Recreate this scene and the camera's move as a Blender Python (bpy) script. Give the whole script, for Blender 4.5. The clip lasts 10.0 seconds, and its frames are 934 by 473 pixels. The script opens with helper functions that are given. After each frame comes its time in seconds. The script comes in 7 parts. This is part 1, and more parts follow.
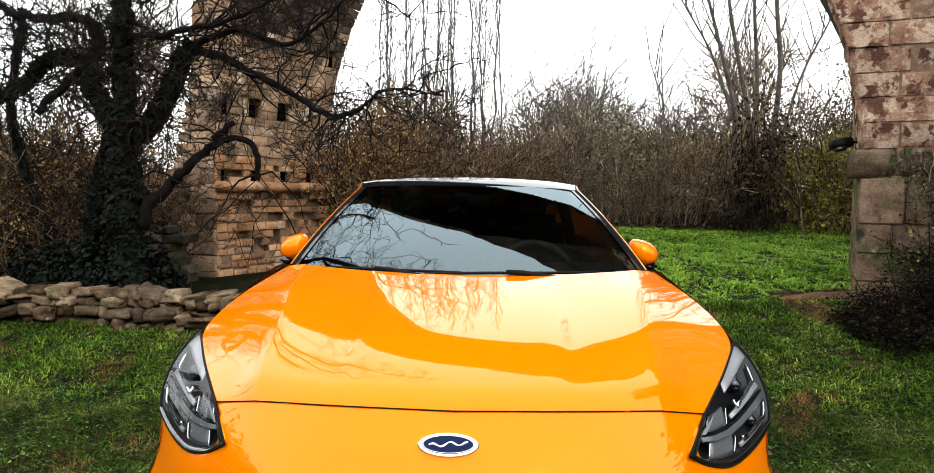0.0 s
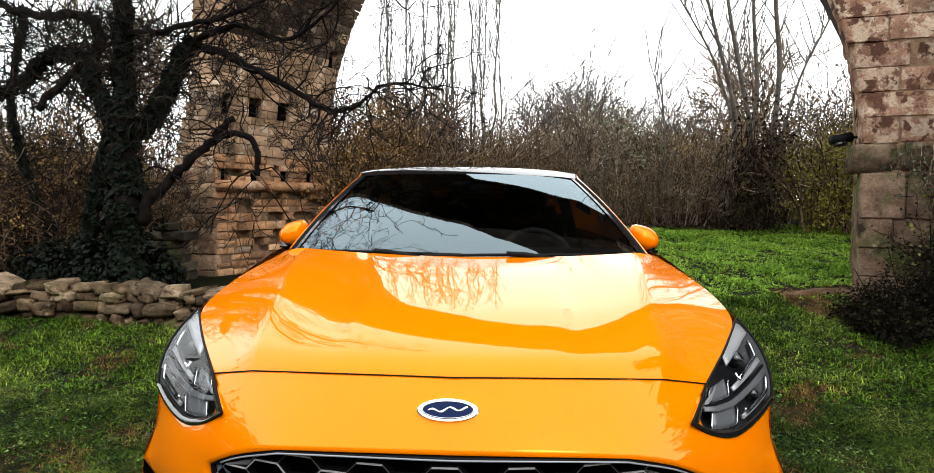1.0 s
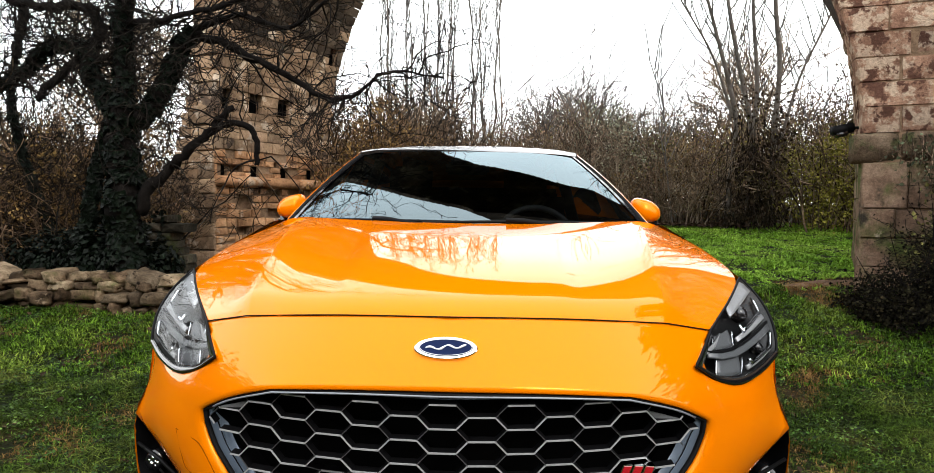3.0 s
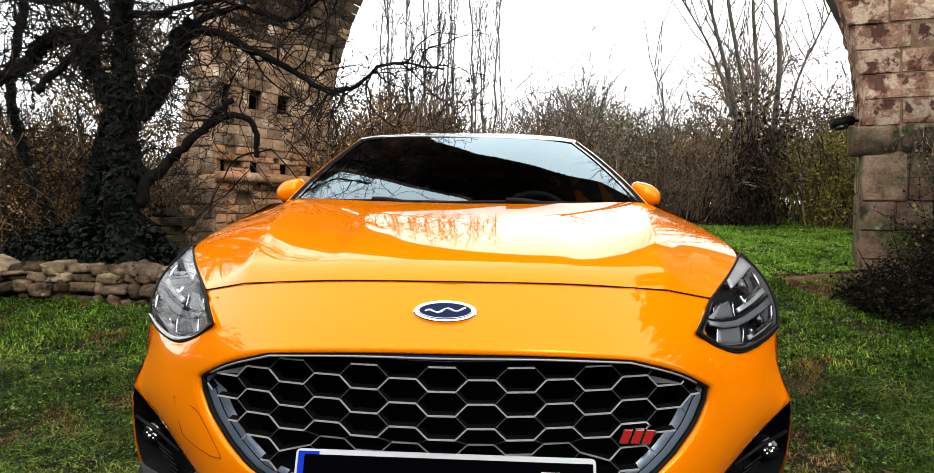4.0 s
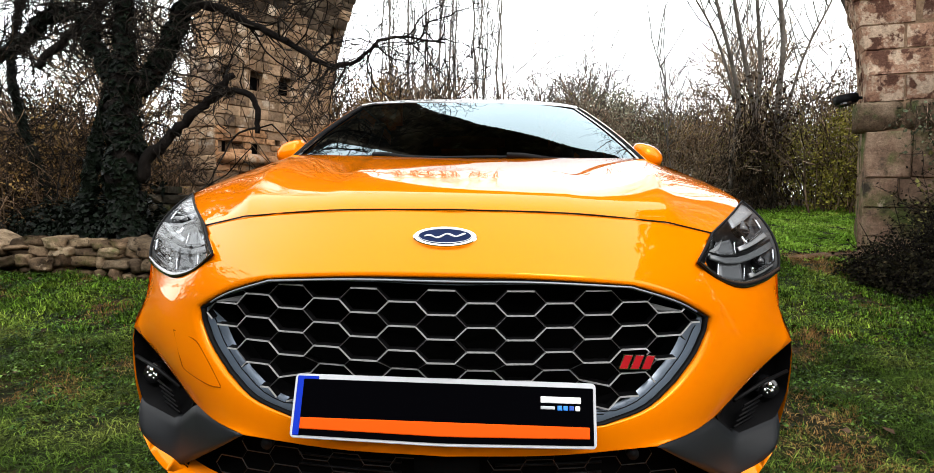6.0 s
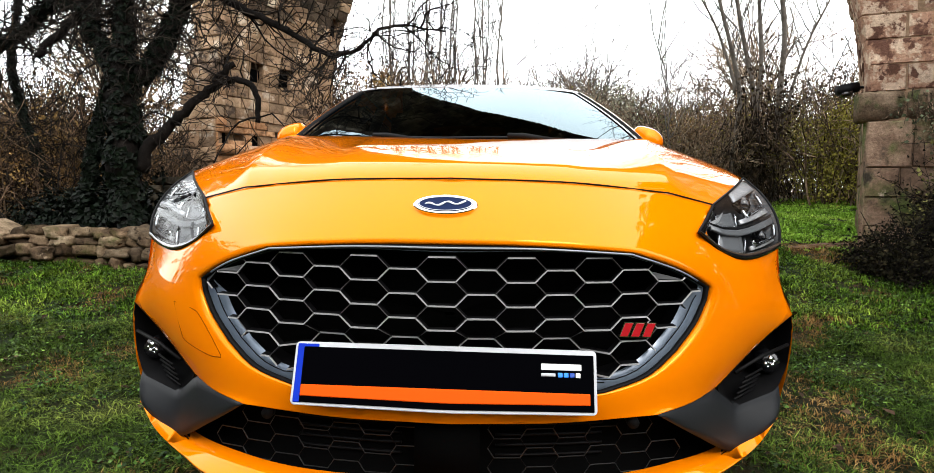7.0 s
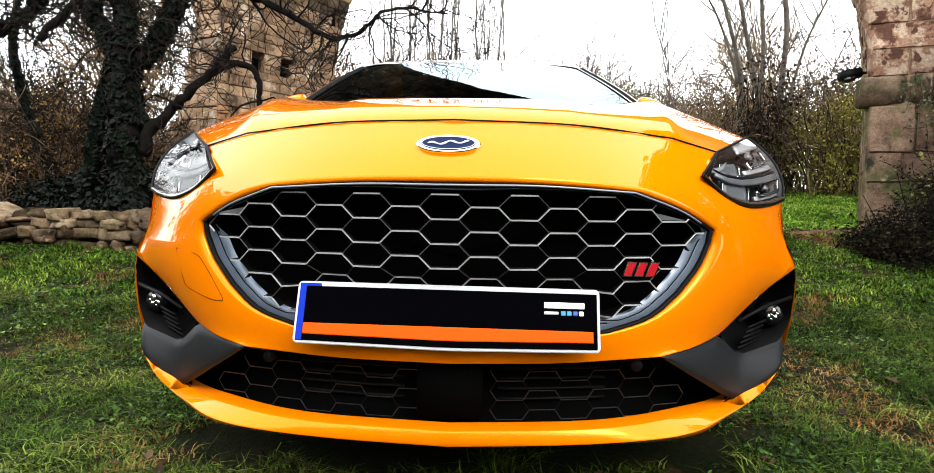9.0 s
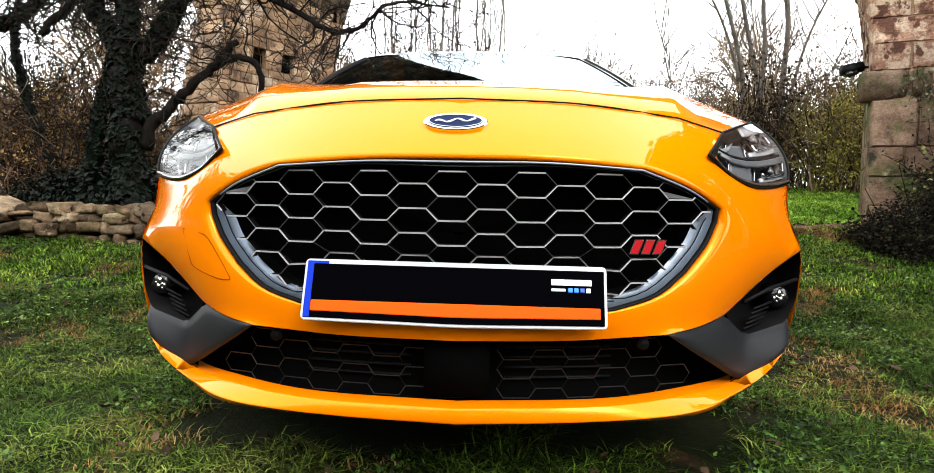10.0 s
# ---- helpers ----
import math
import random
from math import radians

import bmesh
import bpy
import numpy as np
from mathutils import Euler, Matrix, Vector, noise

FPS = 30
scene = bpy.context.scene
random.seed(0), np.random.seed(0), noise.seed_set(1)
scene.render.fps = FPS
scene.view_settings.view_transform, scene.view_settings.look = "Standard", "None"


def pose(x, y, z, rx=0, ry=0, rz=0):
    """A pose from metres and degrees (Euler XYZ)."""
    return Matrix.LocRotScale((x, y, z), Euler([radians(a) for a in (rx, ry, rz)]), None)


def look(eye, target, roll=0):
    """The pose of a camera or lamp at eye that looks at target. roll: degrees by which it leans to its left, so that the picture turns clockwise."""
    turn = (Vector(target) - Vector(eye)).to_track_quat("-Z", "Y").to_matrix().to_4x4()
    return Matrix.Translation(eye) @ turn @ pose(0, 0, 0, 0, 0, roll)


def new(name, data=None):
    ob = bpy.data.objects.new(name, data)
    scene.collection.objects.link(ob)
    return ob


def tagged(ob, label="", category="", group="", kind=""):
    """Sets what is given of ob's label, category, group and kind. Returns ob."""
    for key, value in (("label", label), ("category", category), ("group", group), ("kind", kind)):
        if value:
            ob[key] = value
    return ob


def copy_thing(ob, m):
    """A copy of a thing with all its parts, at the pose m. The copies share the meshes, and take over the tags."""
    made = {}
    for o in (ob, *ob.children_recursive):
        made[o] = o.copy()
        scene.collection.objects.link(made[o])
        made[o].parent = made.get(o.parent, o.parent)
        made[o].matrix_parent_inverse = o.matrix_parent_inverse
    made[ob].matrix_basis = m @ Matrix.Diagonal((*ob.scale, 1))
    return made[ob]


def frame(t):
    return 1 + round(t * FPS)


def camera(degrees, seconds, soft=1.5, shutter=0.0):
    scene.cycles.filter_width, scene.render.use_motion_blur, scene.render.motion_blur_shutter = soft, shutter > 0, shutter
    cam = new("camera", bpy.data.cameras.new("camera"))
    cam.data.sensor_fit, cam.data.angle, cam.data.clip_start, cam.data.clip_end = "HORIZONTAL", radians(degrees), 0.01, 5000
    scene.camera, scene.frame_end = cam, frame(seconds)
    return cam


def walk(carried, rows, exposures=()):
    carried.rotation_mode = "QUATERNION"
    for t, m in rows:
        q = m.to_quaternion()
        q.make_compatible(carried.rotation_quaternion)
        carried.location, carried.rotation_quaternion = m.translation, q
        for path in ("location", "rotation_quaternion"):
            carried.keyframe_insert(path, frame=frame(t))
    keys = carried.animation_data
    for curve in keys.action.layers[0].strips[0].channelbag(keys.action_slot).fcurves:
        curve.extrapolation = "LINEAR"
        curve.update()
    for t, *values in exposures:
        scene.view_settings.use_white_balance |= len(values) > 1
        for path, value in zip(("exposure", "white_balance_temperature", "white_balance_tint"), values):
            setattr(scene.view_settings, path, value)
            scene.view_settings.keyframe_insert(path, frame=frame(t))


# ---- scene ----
cam = camera(75.8, 10.0, soft=0.6)
PATH = [
    (0, (0.06, -1.151, 1.279), (0.016, 0.843, 1.134), 0.4),
    (0.5, (0.061, -1.153, 1.234), (0.016, 0.842, 1.099), 0.3),
    (1, (0.062, -1.148, 1.19), (0.017, 0.847, 1.065), 0.3),
    (1.5, (0.063, -1.141, 1.15), (0.018, 0.855, 1.035), 0.3),
    (2, (0.065, -1.137, 1.116), (0.019, 0.859, 1.007), 0.3),
    (2.5, (0.066, -1.134, 1.08), (0.019, 0.863, 0.976), 0.3),
    (4, (0.068, -1.128, 0.959), (0.021, 0.87, 0.868), 0.3),
    (4.5, (0.067, -1.14, 0.929), (0.02, 0.857, 0.838), 0.3),
    (5, (0.066, -1.137, 0.896), (0.02, 0.86, 0.803), 0.4),
    (5.5, (0.071, -1.129, 0.857), (0.021, 0.868, 0.753), 0.4),
    (7, (0.073, -1.131, 0.767), (0.019, 0.864, 0.64), 0.4),
    (7.5, (0.074, -1.131, 0.733), (0.02, 0.864, 0.606), 0.5),
    (8, (0.078, -1.132, 0.705), (0.021, 0.863, 0.576), 0.5),
    (8.5, (0.076, -1.136, 0.679), (0.017, 0.859, 0.549), 0.5),
    (9, (0.07, -1.135, 0.649), (0.013, 0.86, 0.518), 0.5),
    (9.5, (0.065, -1.137, 0.627), (0.006, 0.858, 0.495), 0.5),
    (10, (0.057, -1.14, 0.606), (-0.001, 0.855, 0.473), 0.5),
]
walk(cam, [(t, look(eye, target, roll)) for t, eye, target, roll in PATH], exposures=((0, -0.16), (4.5, -0.08), (7.5, 0.16), (10, 0.44)))

# ---- overcast daylight ----
world = bpy.data.worlds.new("overcast_sky")
scene.world = world
world.use_nodes = True
wn, wl = world.node_tree.nodes, world.node_tree.links
wn.clear()
sky = wn.new("ShaderNodeTexSky")
sky.sky_type = "NISHITA"
sky.sun_disc = False
sky.sun_elevation = radians(38)
sky.sun_rotation = radians(150)
sky.dust_density = 4.0
sky_light = wn.new("ShaderNodeBackground")
sky_light.inputs["Strength"].default_value = 0.06
cloud = wn.new("ShaderNodeBackground")
cloud.inputs["Color"].default_value = (0.97, 0.98, 0.97, 1)
cloud.inputs["Strength"].default_value = 3.1
both = wn.new("ShaderNodeAddShader")
wout = wn.new("ShaderNodeOutputWorld")
wl.new(sky.outputs[0], sky_light.inputs["Color"])
wl.new(sky_light.outputs[0], both.inputs[0])
wl.new(cloud.outputs[0], both.inputs[1])
wl.new(both.outputs[0], wout.inputs["Surface"])

sun_data = bpy.data.lights.new("sun", "SUN")
sun_data.energy = 1.0
sun_data.angle = radians(20)
sun_data.color = (1.0, 0.95, 0.88)
sun = new("sun", sun_data)
sun.matrix_world = look((6, -9, 12), (0, 3, 0))


# ---- materials ----
def material(name, colour, rough=0.6, metal=0.0, spec=0.5, coat=0.0, coat_rough=0.03, ior=1.5):
    m = bpy.data.materials.new(name)
    m.use_nodes = True
    b = m.node_tree.nodes["Principled BSDF"]
    b.inputs["Base Color"].default_value = (*colour, 1)
    b.inputs["Roughness"].default_value = rough
    b.inputs["Metallic"].default_value = metal
    b.inputs["Specular IOR Level"].default_value = spec
    b.inputs["IOR"].default_value = ior
    b.inputs["Coat Weight"].default_value = coat
    b.inputs["Coat Roughness"].default_value = coat_rough
    return m


def node(m, kind, **values):
    n = m.node_tree.nodes.new(kind)
    for key, value in values.items():
        n.inputs[key.replace("_", " ")].default_value = value
    return n


def wire(m, a, b):
    m.node_tree.links.new(a, b)


def ramp(m, source, stops):
    r = m.node_tree.nodes.new("ShaderNodeValToRGB")
    while len(r.color_ramp.elements) < len(stops):
        r.color_ramp.elements.new(0.5)
    for e, (at, c) in zip(r.color_ramp.elements, stops):
        e.position, e.color = at, (*c, 1)
    wire(m, source, r.inputs["Fac"])
    return r.outputs["Color"]


def mixed(m, fac, a, b, blend="MIX"):
    n = m.node_tree.nodes.new("ShaderNodeMix")
    n.data_type, n.blend_type = "RGBA", blend
    for socket, value in ((n.inputs[0], fac), (n.inputs[6], a), (n.inputs[7], b)):
        if isinstance(value, (int, float)):
            socket.default_value = value
        elif isinstance(value, tuple):
            socket.default_value = (*value, 1)
        else:
            wire(m, value, socket)
    return n.outputs[2]


def surface(name, stops, scale=8.0, rough=0.85, bump=0.3, fine=60.0, spec=0.06, vary=0.0, island=False, second=None, depth=0.02, deep=False):
    """A weathered surface: a large stain, a fine grain, a bump, and a shift for each piece."""
    m = material(name, (0.5, 0.5, 0.5), rough, spec=spec)
    b = m.node_tree.nodes["Principled BSDF"]
    co = node(m, "ShaderNodeNewGeometry")
    big = node(m, "ShaderNodeTexNoise", Scale=scale, Detail=8.0, Roughness=0.65)
    small = node(m, "ShaderNodeTexNoise", Scale=fine, Detail=6.0, Roughness=0.7)
    wire(m, co.outputs["Position"], big.inputs["Vector"])
    wire(m, co.outputs["Position"], small.inputs["Vector"])
    col = ramp(m, big.outputs["Fac"], stops)
    for k, (size, tone, lo, hi) in enumerate(second if isinstance(second, list) else [second] if second else []):
        patch = node(m, "ShaderNodeTexNoise", Scale=size, Detail=6.0, Roughness=0.65)
        moved = node(m, "ShaderNodeVectorMath")
        moved.inputs[1].default_value = (3.7 * k, 1.9 * k, 5.3 * k)
        wire(m, co.outputs["Position"], moved.inputs[0])
        wire(m, moved.outputs[0], patch.inputs["Vector"])
        mask = ramp(m, patch.outputs["Fac"], [(lo, (0, 0, 0)), (hi, (1, 1, 1))])
        col = mixed(m, mask, col, tone)
    grain = ramp(m, small.outputs["Fac"], [(0.25, (0.55, 0.55, 0.55)), (0.75, (1.3, 1.3, 1.3))])
    col = mixed(m, 1.0, col, grain, "MULTIPLY")
    if vary:
        if island:
            rnd = co.outputs["Random Per Island"]
        else:
            rnd = node(m, "ShaderNodeObjectInfo").outputs["Random"]
        if deep:
            shift = ramp(m, rnd, [(0.0, (0.08, 0.08, 0.08)), (0.4, (0.42, 0.40, 0.38)), (0.8, (1.3, 1.2, 1.1)), (1.0, (2.6, 2.35, 2.3))])
        else:
            shift = ramp(m, rnd, [(0.0, (1 - vary, 1 - vary, 1 - vary)), (0.5, (1.0, 1.0 - vary * 0.12, 1.0 - vary * 0.25)), (1.0, (1 + vary, 1 + vary, 1 + vary * 0.9))])
        col = mixed(m, 1.0, col, shift, "MULTIPLY")
    wire(m, col, b.inputs["Base Color"])
    if bump:
        bp = node(m, "ShaderNodeBump", Strength=bump, Distance=depth)
        both_h = mixed(m, 0.5, big.outputs["Fac"], small.outputs["Fac"])
        wire(m, both_h, bp.inputs["Height"])
        wire(m, bp.outputs["Normal"], b.inputs["Normal"])
    return m


ORANGE = material("orange_car_paint", (0.72, 0.170, 0.0002), 0.03, spec=0.9, coat=0.27, coat_rough=0.012, ior=1.45)
ORANGE.node_tree.nodes["Principled BSDF"].inputs["Coat IOR"].default_value = 1.32
ORANGE.node_tree.nodes["Principled BSDF"].inputs["Specular Tint"].default_value = (1.0, 0.78, 0.04, 1)
GLOSS_BLACK = material("gloss_black_plastic", (0.006, 0.006, 0.007), 0.08, spec=0.5, coat=0.5)
MATT_BLACK = material("matt_black_plastic", (0.004, 0.004, 0.0045), 0.6, spec=0.1)
# near-black: shade of holes and recesses put into the colour; also black panels
VOID_BLACK = material("shade_and_panel_black", (0.002, 0.002, 0.002), 0.9, spec=0.0)
GREY_PLASTIC = material("grey_moulded_plastic", (0.010, 0.0112, 0.013), 0.42, spec=0.14)
SURROUND = material("satin_blue_grey_trim", (0.15, 0.19, 0.25), 0.26, metal=0.3, spec=0.5)
SILVER = material("satin_silver_bar", (0.36, 0.365, 0.375), 0.35, metal=0.3, spec=0.5)
LAMP_PLATE = material("pale_grey_lamp_plate", (0.115, 0.12, 0.126), 0.35, metal=0.2)
LAMP_HOUSING = material("dark_satin_lamp_housing", (0.007, 0.0073, 0.008), 0.35, metal=0.3, spec=0.5)
DIM_BAR = material("dark_chrome_bar", (0.09, 0.09, 0.095), 0.35, metal=0.4)
DARK_BAR = material("black_grille_bar", (0.004, 0.004, 0.0045), 0.5, spec=0.08)
MESH_BAR = material("dim_mesh_bar", (0.013, 0.013, 0.0135), 0.4, spec=0.3)
LIP = material("pale_grille_lip", (0.20, 0.22, 0.25), 0.3, metal=0.2)
CHROME = material("chrome", (0.82, 0.83, 0.85), 0.08, metal=1.0)
RED = material("red_enamel", (0.36, 0.008, 0.014), 0.25, coat=0.6)
BLUE = material("blue_enamel", (0.003, 0.010, 0.045), 0.5, spec=0.08)
WHITE = material("white_plastic", (0.8, 0.8, 0.8), 0.4)
PLATE_WHITE = material("white_plate_frame", (0.44, 0.46, 0.49), 0.35, spec=0.4)
EU_BLUE = material("plate_blue", (0.0012, 0.022, 0.36), 0.5, spec=0.10)
PLATE_BLACK = material("black_plate_film", (0.001, 0.001, 0.0015), 0.6, spec=0.0)
PLATE_ORANGE = material("orange_plate_film", (0.66, 0.072, 0.002), 0.55, spec=0.05)
STICKER_BLUE = material("sticker_blue", (0.02, 0.22, 0.85), 0.4)
STICKER_NAVY = material("sticker_navy", (0.01, 0.06, 0.35), 0.4)
RUBBER = material("black_rubber", (0.012, 0.012, 0.012), 0.75, spec=0.2)
ALLOY = material("grey_alloy", (0.3, 0.3, 0.31), 0.3, metal=0.9)
CABIN = material("dark_cabin_cloth", (0.008, 0.008, 0.009), 0.9, spec=0.1)
CABIN_TRIM = material("dark_cabin_plastic", (0.012, 0.012, 0.013), 0.6, spec=0.2)
GAP_SHADE_SOFT = material("shadowed_orange_gap", (0.22, 0.05, 0.001), 0.7, spec=0.0)
GAP_SHADE = material("panel_gap_shade", (0.012, 0.004, 0.001), 0.8, spec=0.1)


def glass(name, tint, rough=0.0, ior=1.5, tone=(1, 1, 1)):
    m = bpy.data.materials.new(name)
    m.use_nodes = True
    n = m.node_tree.nodes
    n.clear()
    out = n.new("ShaderNodeOutputMaterial")
    clear = n.new("ShaderNodeBsdfTransparent")
    clear.inputs["Color"].default_value = (*tint, 1)
    gloss = n.new("ShaderNodeBsdfGlossy")
    gloss.inputs["Roughness"].default_value = rough
    gloss.inputs["Color"].default_value = (*tone, 1)
    fres = n.new("ShaderNodeFresnel")
    fres.inputs["IOR"].default_value = ior
    mix = n.new("ShaderNodeMixShader")
    for a, b in ((fres.outputs[0], mix.inputs[0]), (clear.outputs[0], mix.inputs[1]), (gloss.outputs[0], mix.inputs[2]), (mix.outputs[0], out.inputs["Surface"])):
        m.node_tree.links.new(a, b)
    return m


WHEEL_LEATHER = material("plain_grey_leather", (0.06, 0.06, 0.064), 0.5, spec=0.3)
WINDSCREEN = glass("windscreen_glass", (0.22, 0.25, 0.26), ior=1.95, tone=(0.74, 0.92, 1.0))
SIDE_GLASS = glass("tinted_side_glass", (0.10, 0.11, 0.11), ior=1.55)
LAMP_GLASS = glass("clear_lamp_cover", (0.92, 0.94, 0.96), ior=1.14)

# soil kept near-black in colour, so gaps between blades read as shade
GRASS_GROUND = surface("grassy_soil", [(0.32, (0.005, 0.007, 0.002)), (0.5, (0.007, 0.010, 0.003)), (0.68, (0.016, 0.015, 0.007))], scale=1.3, fine=45, bump=0.8, second=(2.0, (0.038, 0.021, 0.010), 0.54, 0.64), depth=0.05)
STONE_PIER = surface("weathered_red_sandstone", [(0.32, (0.125, 0.065, 0.045)), (0.5, (0.27, 0.155, 0.106)), (0.68, (0.42, 0.27, 0.195))], scale=5.0, fine=45, bump=1.0, second=[(8.0, (0.45, 0.345, 0.26), 0.49, 0.55), (5.5, (0.10, 0.05, 0.036), 0.53, 0.57), (26.0, (0.05, 0.03, 0.022), 0.64, 0.72)], vary=0.28, depth=0.03)
STONE_PIER_JOINED = surface("weathered_red_vault_stone", [(0.32, (0.125, 0.065, 0.045)), (0.5, (0.27, 0.155, 0.106)), (0.68, (0.42, 0.27, 0.195))], scale=5.0, fine=45, bump=1.0, second=[(8.0, (0.45, 0.345, 0.26), 0.49, 0.55), (5.5, (0.10, 0.05, 0.036), 0.53, 0.57), (26.0, (0.05, 0.03, 0.022), 0.64, 0.72)], vary=0.28, island=True, depth=0.03)
STONE_LOW = surface("lichened_grey_sandstone", [(0.32, (0.07, 0.045, 0.031)), (0.5, (0.19, 0.125, 0.088)), (0.68, (0.30, 0.215, 0.155))], scale=5.0, fine=45, bump=1.0, second=[(2.2, (0.075, 0.095, 0.03), 0.49, 0.62), (4.0, (0.04, 0.034, 0.026), 0.58, 0.68), (6.0, (0.34, 0.28, 0.22), 0.62, 0.68)], vary=0.18, depth=0.03)
# warm light on the far pier's lower courses is put into these tones
FAR_TONES = [(0.3, (0.19, 0.105, 0.056)), (0.5, (0.42, 0.24, 0.13)), (0.7, (0.62, 0.40, 0.24))]
GREY_TONES = [(0.3, (0.134, 0.0912, 0.0592)), (0.5, (0.296, 0.205, 0.135)), (0.7, (0.484, 0.344, 0.234))]
GREY_PATCHES = [(1.3, (0.272, 0.179, 0.115), 0.50, 0.62), (4.0, (0.528, 0.44, 0.352), 0.56, 0.62), (3.0, (0.096, 0.0688, 0.0528), 0.57, 0.62)]
FAR_PATCHES = [(1.3, (0.32, 0.168, 0.088), 0.50, 0.62), (4.0, (0.48, 0.376, 0.288), 0.58, 0.64), (3.0, (0.08, 0.0512, 0.0352), 0.58, 0.64)]
STONE_FAR = surface("weathered_brown_masonry", FAR_TONES, scale=3.0, fine=30, bump=0.8, second=FAR_PATCHES, vary=0.35, depth=0.03)
STONE_GREY = surface("weathered_grey_masonry", GREY_TONES, scale=3.0, fine=30, bump=0.8, second=GREY_PATCHES, vary=0.35, depth=0.03)
STONE_MASS = surface("masonry_core_and_mortar", [(0.3, (0.134, 0.085, 0.0516)), (0.55, (0.269, 0.18, 0.116)), (0.75, (0.381, 0.27, 0.181))], scale=2.0, fine=25, bump=0.8, depth=0.04)
STONE_WALL = surface("mossy_field_stone", [(0.3, (0.022, 0.016, 0.011)), (0.5, (0.105, 0.075, 0.050)), (0.72, (0.26, 0.20, 0.14))], scale=7.0, fine=55, bump=1.0, vary=0.7, second=[(5.0, (0.05, 0.05, 0.018), 0.56, 0.68), (7.0, (0.28, 0.23, 0.17), 0.62, 0.70), (15.0, (0.015, 0.011, 0.008), 0.60, 0.68)], depth=0.03)
# upper stones darkened in colour, to stand for shade in the windscreen's reflection
STONE_VAULT = surface("darkened_upper_stone", [(0.3, (0.014, 0.010, 0.007)), (0.5, (0.036, 0.025, 0.018)), (0.7, (0.08, 0.056, 0.04))], scale=2.2, fine=30, bump=0.8, second=[(0.8, (0.016, 0.012, 0.009), 0.50, 0.62), (3.5, (0.10, 0.072, 0.05), 0.62, 0.70)], vary=0.4, island=True, depth=0.03)
# darker copy of the vault stone: the shade under the arch is in the colour
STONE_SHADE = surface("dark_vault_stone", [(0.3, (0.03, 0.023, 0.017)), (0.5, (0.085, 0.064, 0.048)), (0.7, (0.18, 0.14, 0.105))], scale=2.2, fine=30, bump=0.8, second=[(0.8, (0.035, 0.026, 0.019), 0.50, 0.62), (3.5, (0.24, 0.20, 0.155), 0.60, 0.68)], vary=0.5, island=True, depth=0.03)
# near-black earth: the shade of gaps between stones is in the colour
DARK_EARTH = surface("shade_dark_earth", [(0.3, (0.006, 0.005, 0.004)), (0.7, (0.02, 0.016, 0.011))], scale=9, fine=50, bump=0.6)
BARK = surface("dark_bark", [(0.3, (0.003, 0.0027, 0.0024)), (0.6, (0.009, 0.0075, 0.00675)), (0.8, (0.0375, 0.0315, 0.027))], scale=12, fine=70, bump=0.9)
TWIG_DARK = surface("dark_brown_twig", [(0.3, (0.045, 0.034, 0.025)), (0.5, (0.14, 0.105, 0.078)), (0.7, (0.32, 0.245, 0.18))], scale=2.5, fine=20, bump=0.0, vary=0.9, island=True, deep=True)
TWIG_DEEP = surface("deep_brown_twig", [(0.3, (0.036, 0.026, 0.018)), (0.5, (0.125, 0.09, 0.062)), (0.7, (0.30, 0.215, 0.145))], scale=2.5, fine=20, bump=0.0, vary=0.9, island=True, deep=True)
BARK_PALE = surface("pale_grey_bark", [(0.3, (0.07, 0.06, 0.052)), (0.6, (0.17, 0.152, 0.135)), (0.8, (0.30, 0.275, 0.25))], scale=6, fine=40, bump=0.6)
TWIG = surface("dry_twig", [(0.3, (0.07, 0.054, 0.041)), (0.5, (0.175, 0.14, 0.108)), (0.7, (0.36, 0.30, 0.24))], scale=1.6, fine=20, bump=0.0, vary=0.8, island=True)
TWIG_BLACK = surface("near_black_twig", [(0.35, (0.003, 0.0026, 0.0022)), (0.55, (0.014, 0.0115, 0.0095)), (0.75, (0.085, 0.072, 0.06))], scale=5, fine=30, bump=0.0)
# pale top tone puts glints on the leaves into the colour
IVY = surface("ivy_leaf", [(0.32, (0.002, 0.0034, 0.0023)), (0.60, (0.0042, 0.0078, 0.0048)), (0.76, (0.045, 0.062, 0.042))], scale=18, fine=60, rough=0.45, bump=0.0, spec=0.06, vary=0.6, island=True)


# ---- mesh helpers ----
def part(name, bm, mat, parent=None, label="", smooth=True):
    me = bpy.data.meshes.new(name)
    bm.to_mesh(me)
    bm.free()
    if mat:
        me.materials.append(mat)
    if smooth:
        for p in me.polygons:
            p.use_smooth = True
    ob = new(name, me)
    if parent:
        ob.parent = parent
    if label:
        ob["label"] = label
    return ob


def mesh_part(name, verts, faces, mat, parent=None, label="", smooth=False):
    me = bpy.data.meshes.new(name)
    me.from_pydata([tuple(v) for v in verts], [], faces)
    me.materials.append(mat)
    me.validate()
    if smooth:
        for p in me.polygons:
            p.use_smooth = True
    ob = new(name, me)
    if parent:
        ob.parent = parent
    if label:
        ob["label"] = label
    return ob


def root(name, m=None, **tags):
    ob = new(name)
    ob.empty_display_size = 0.1
    if m:
        ob.matrix_world = m
    return tagged(ob, **tags)


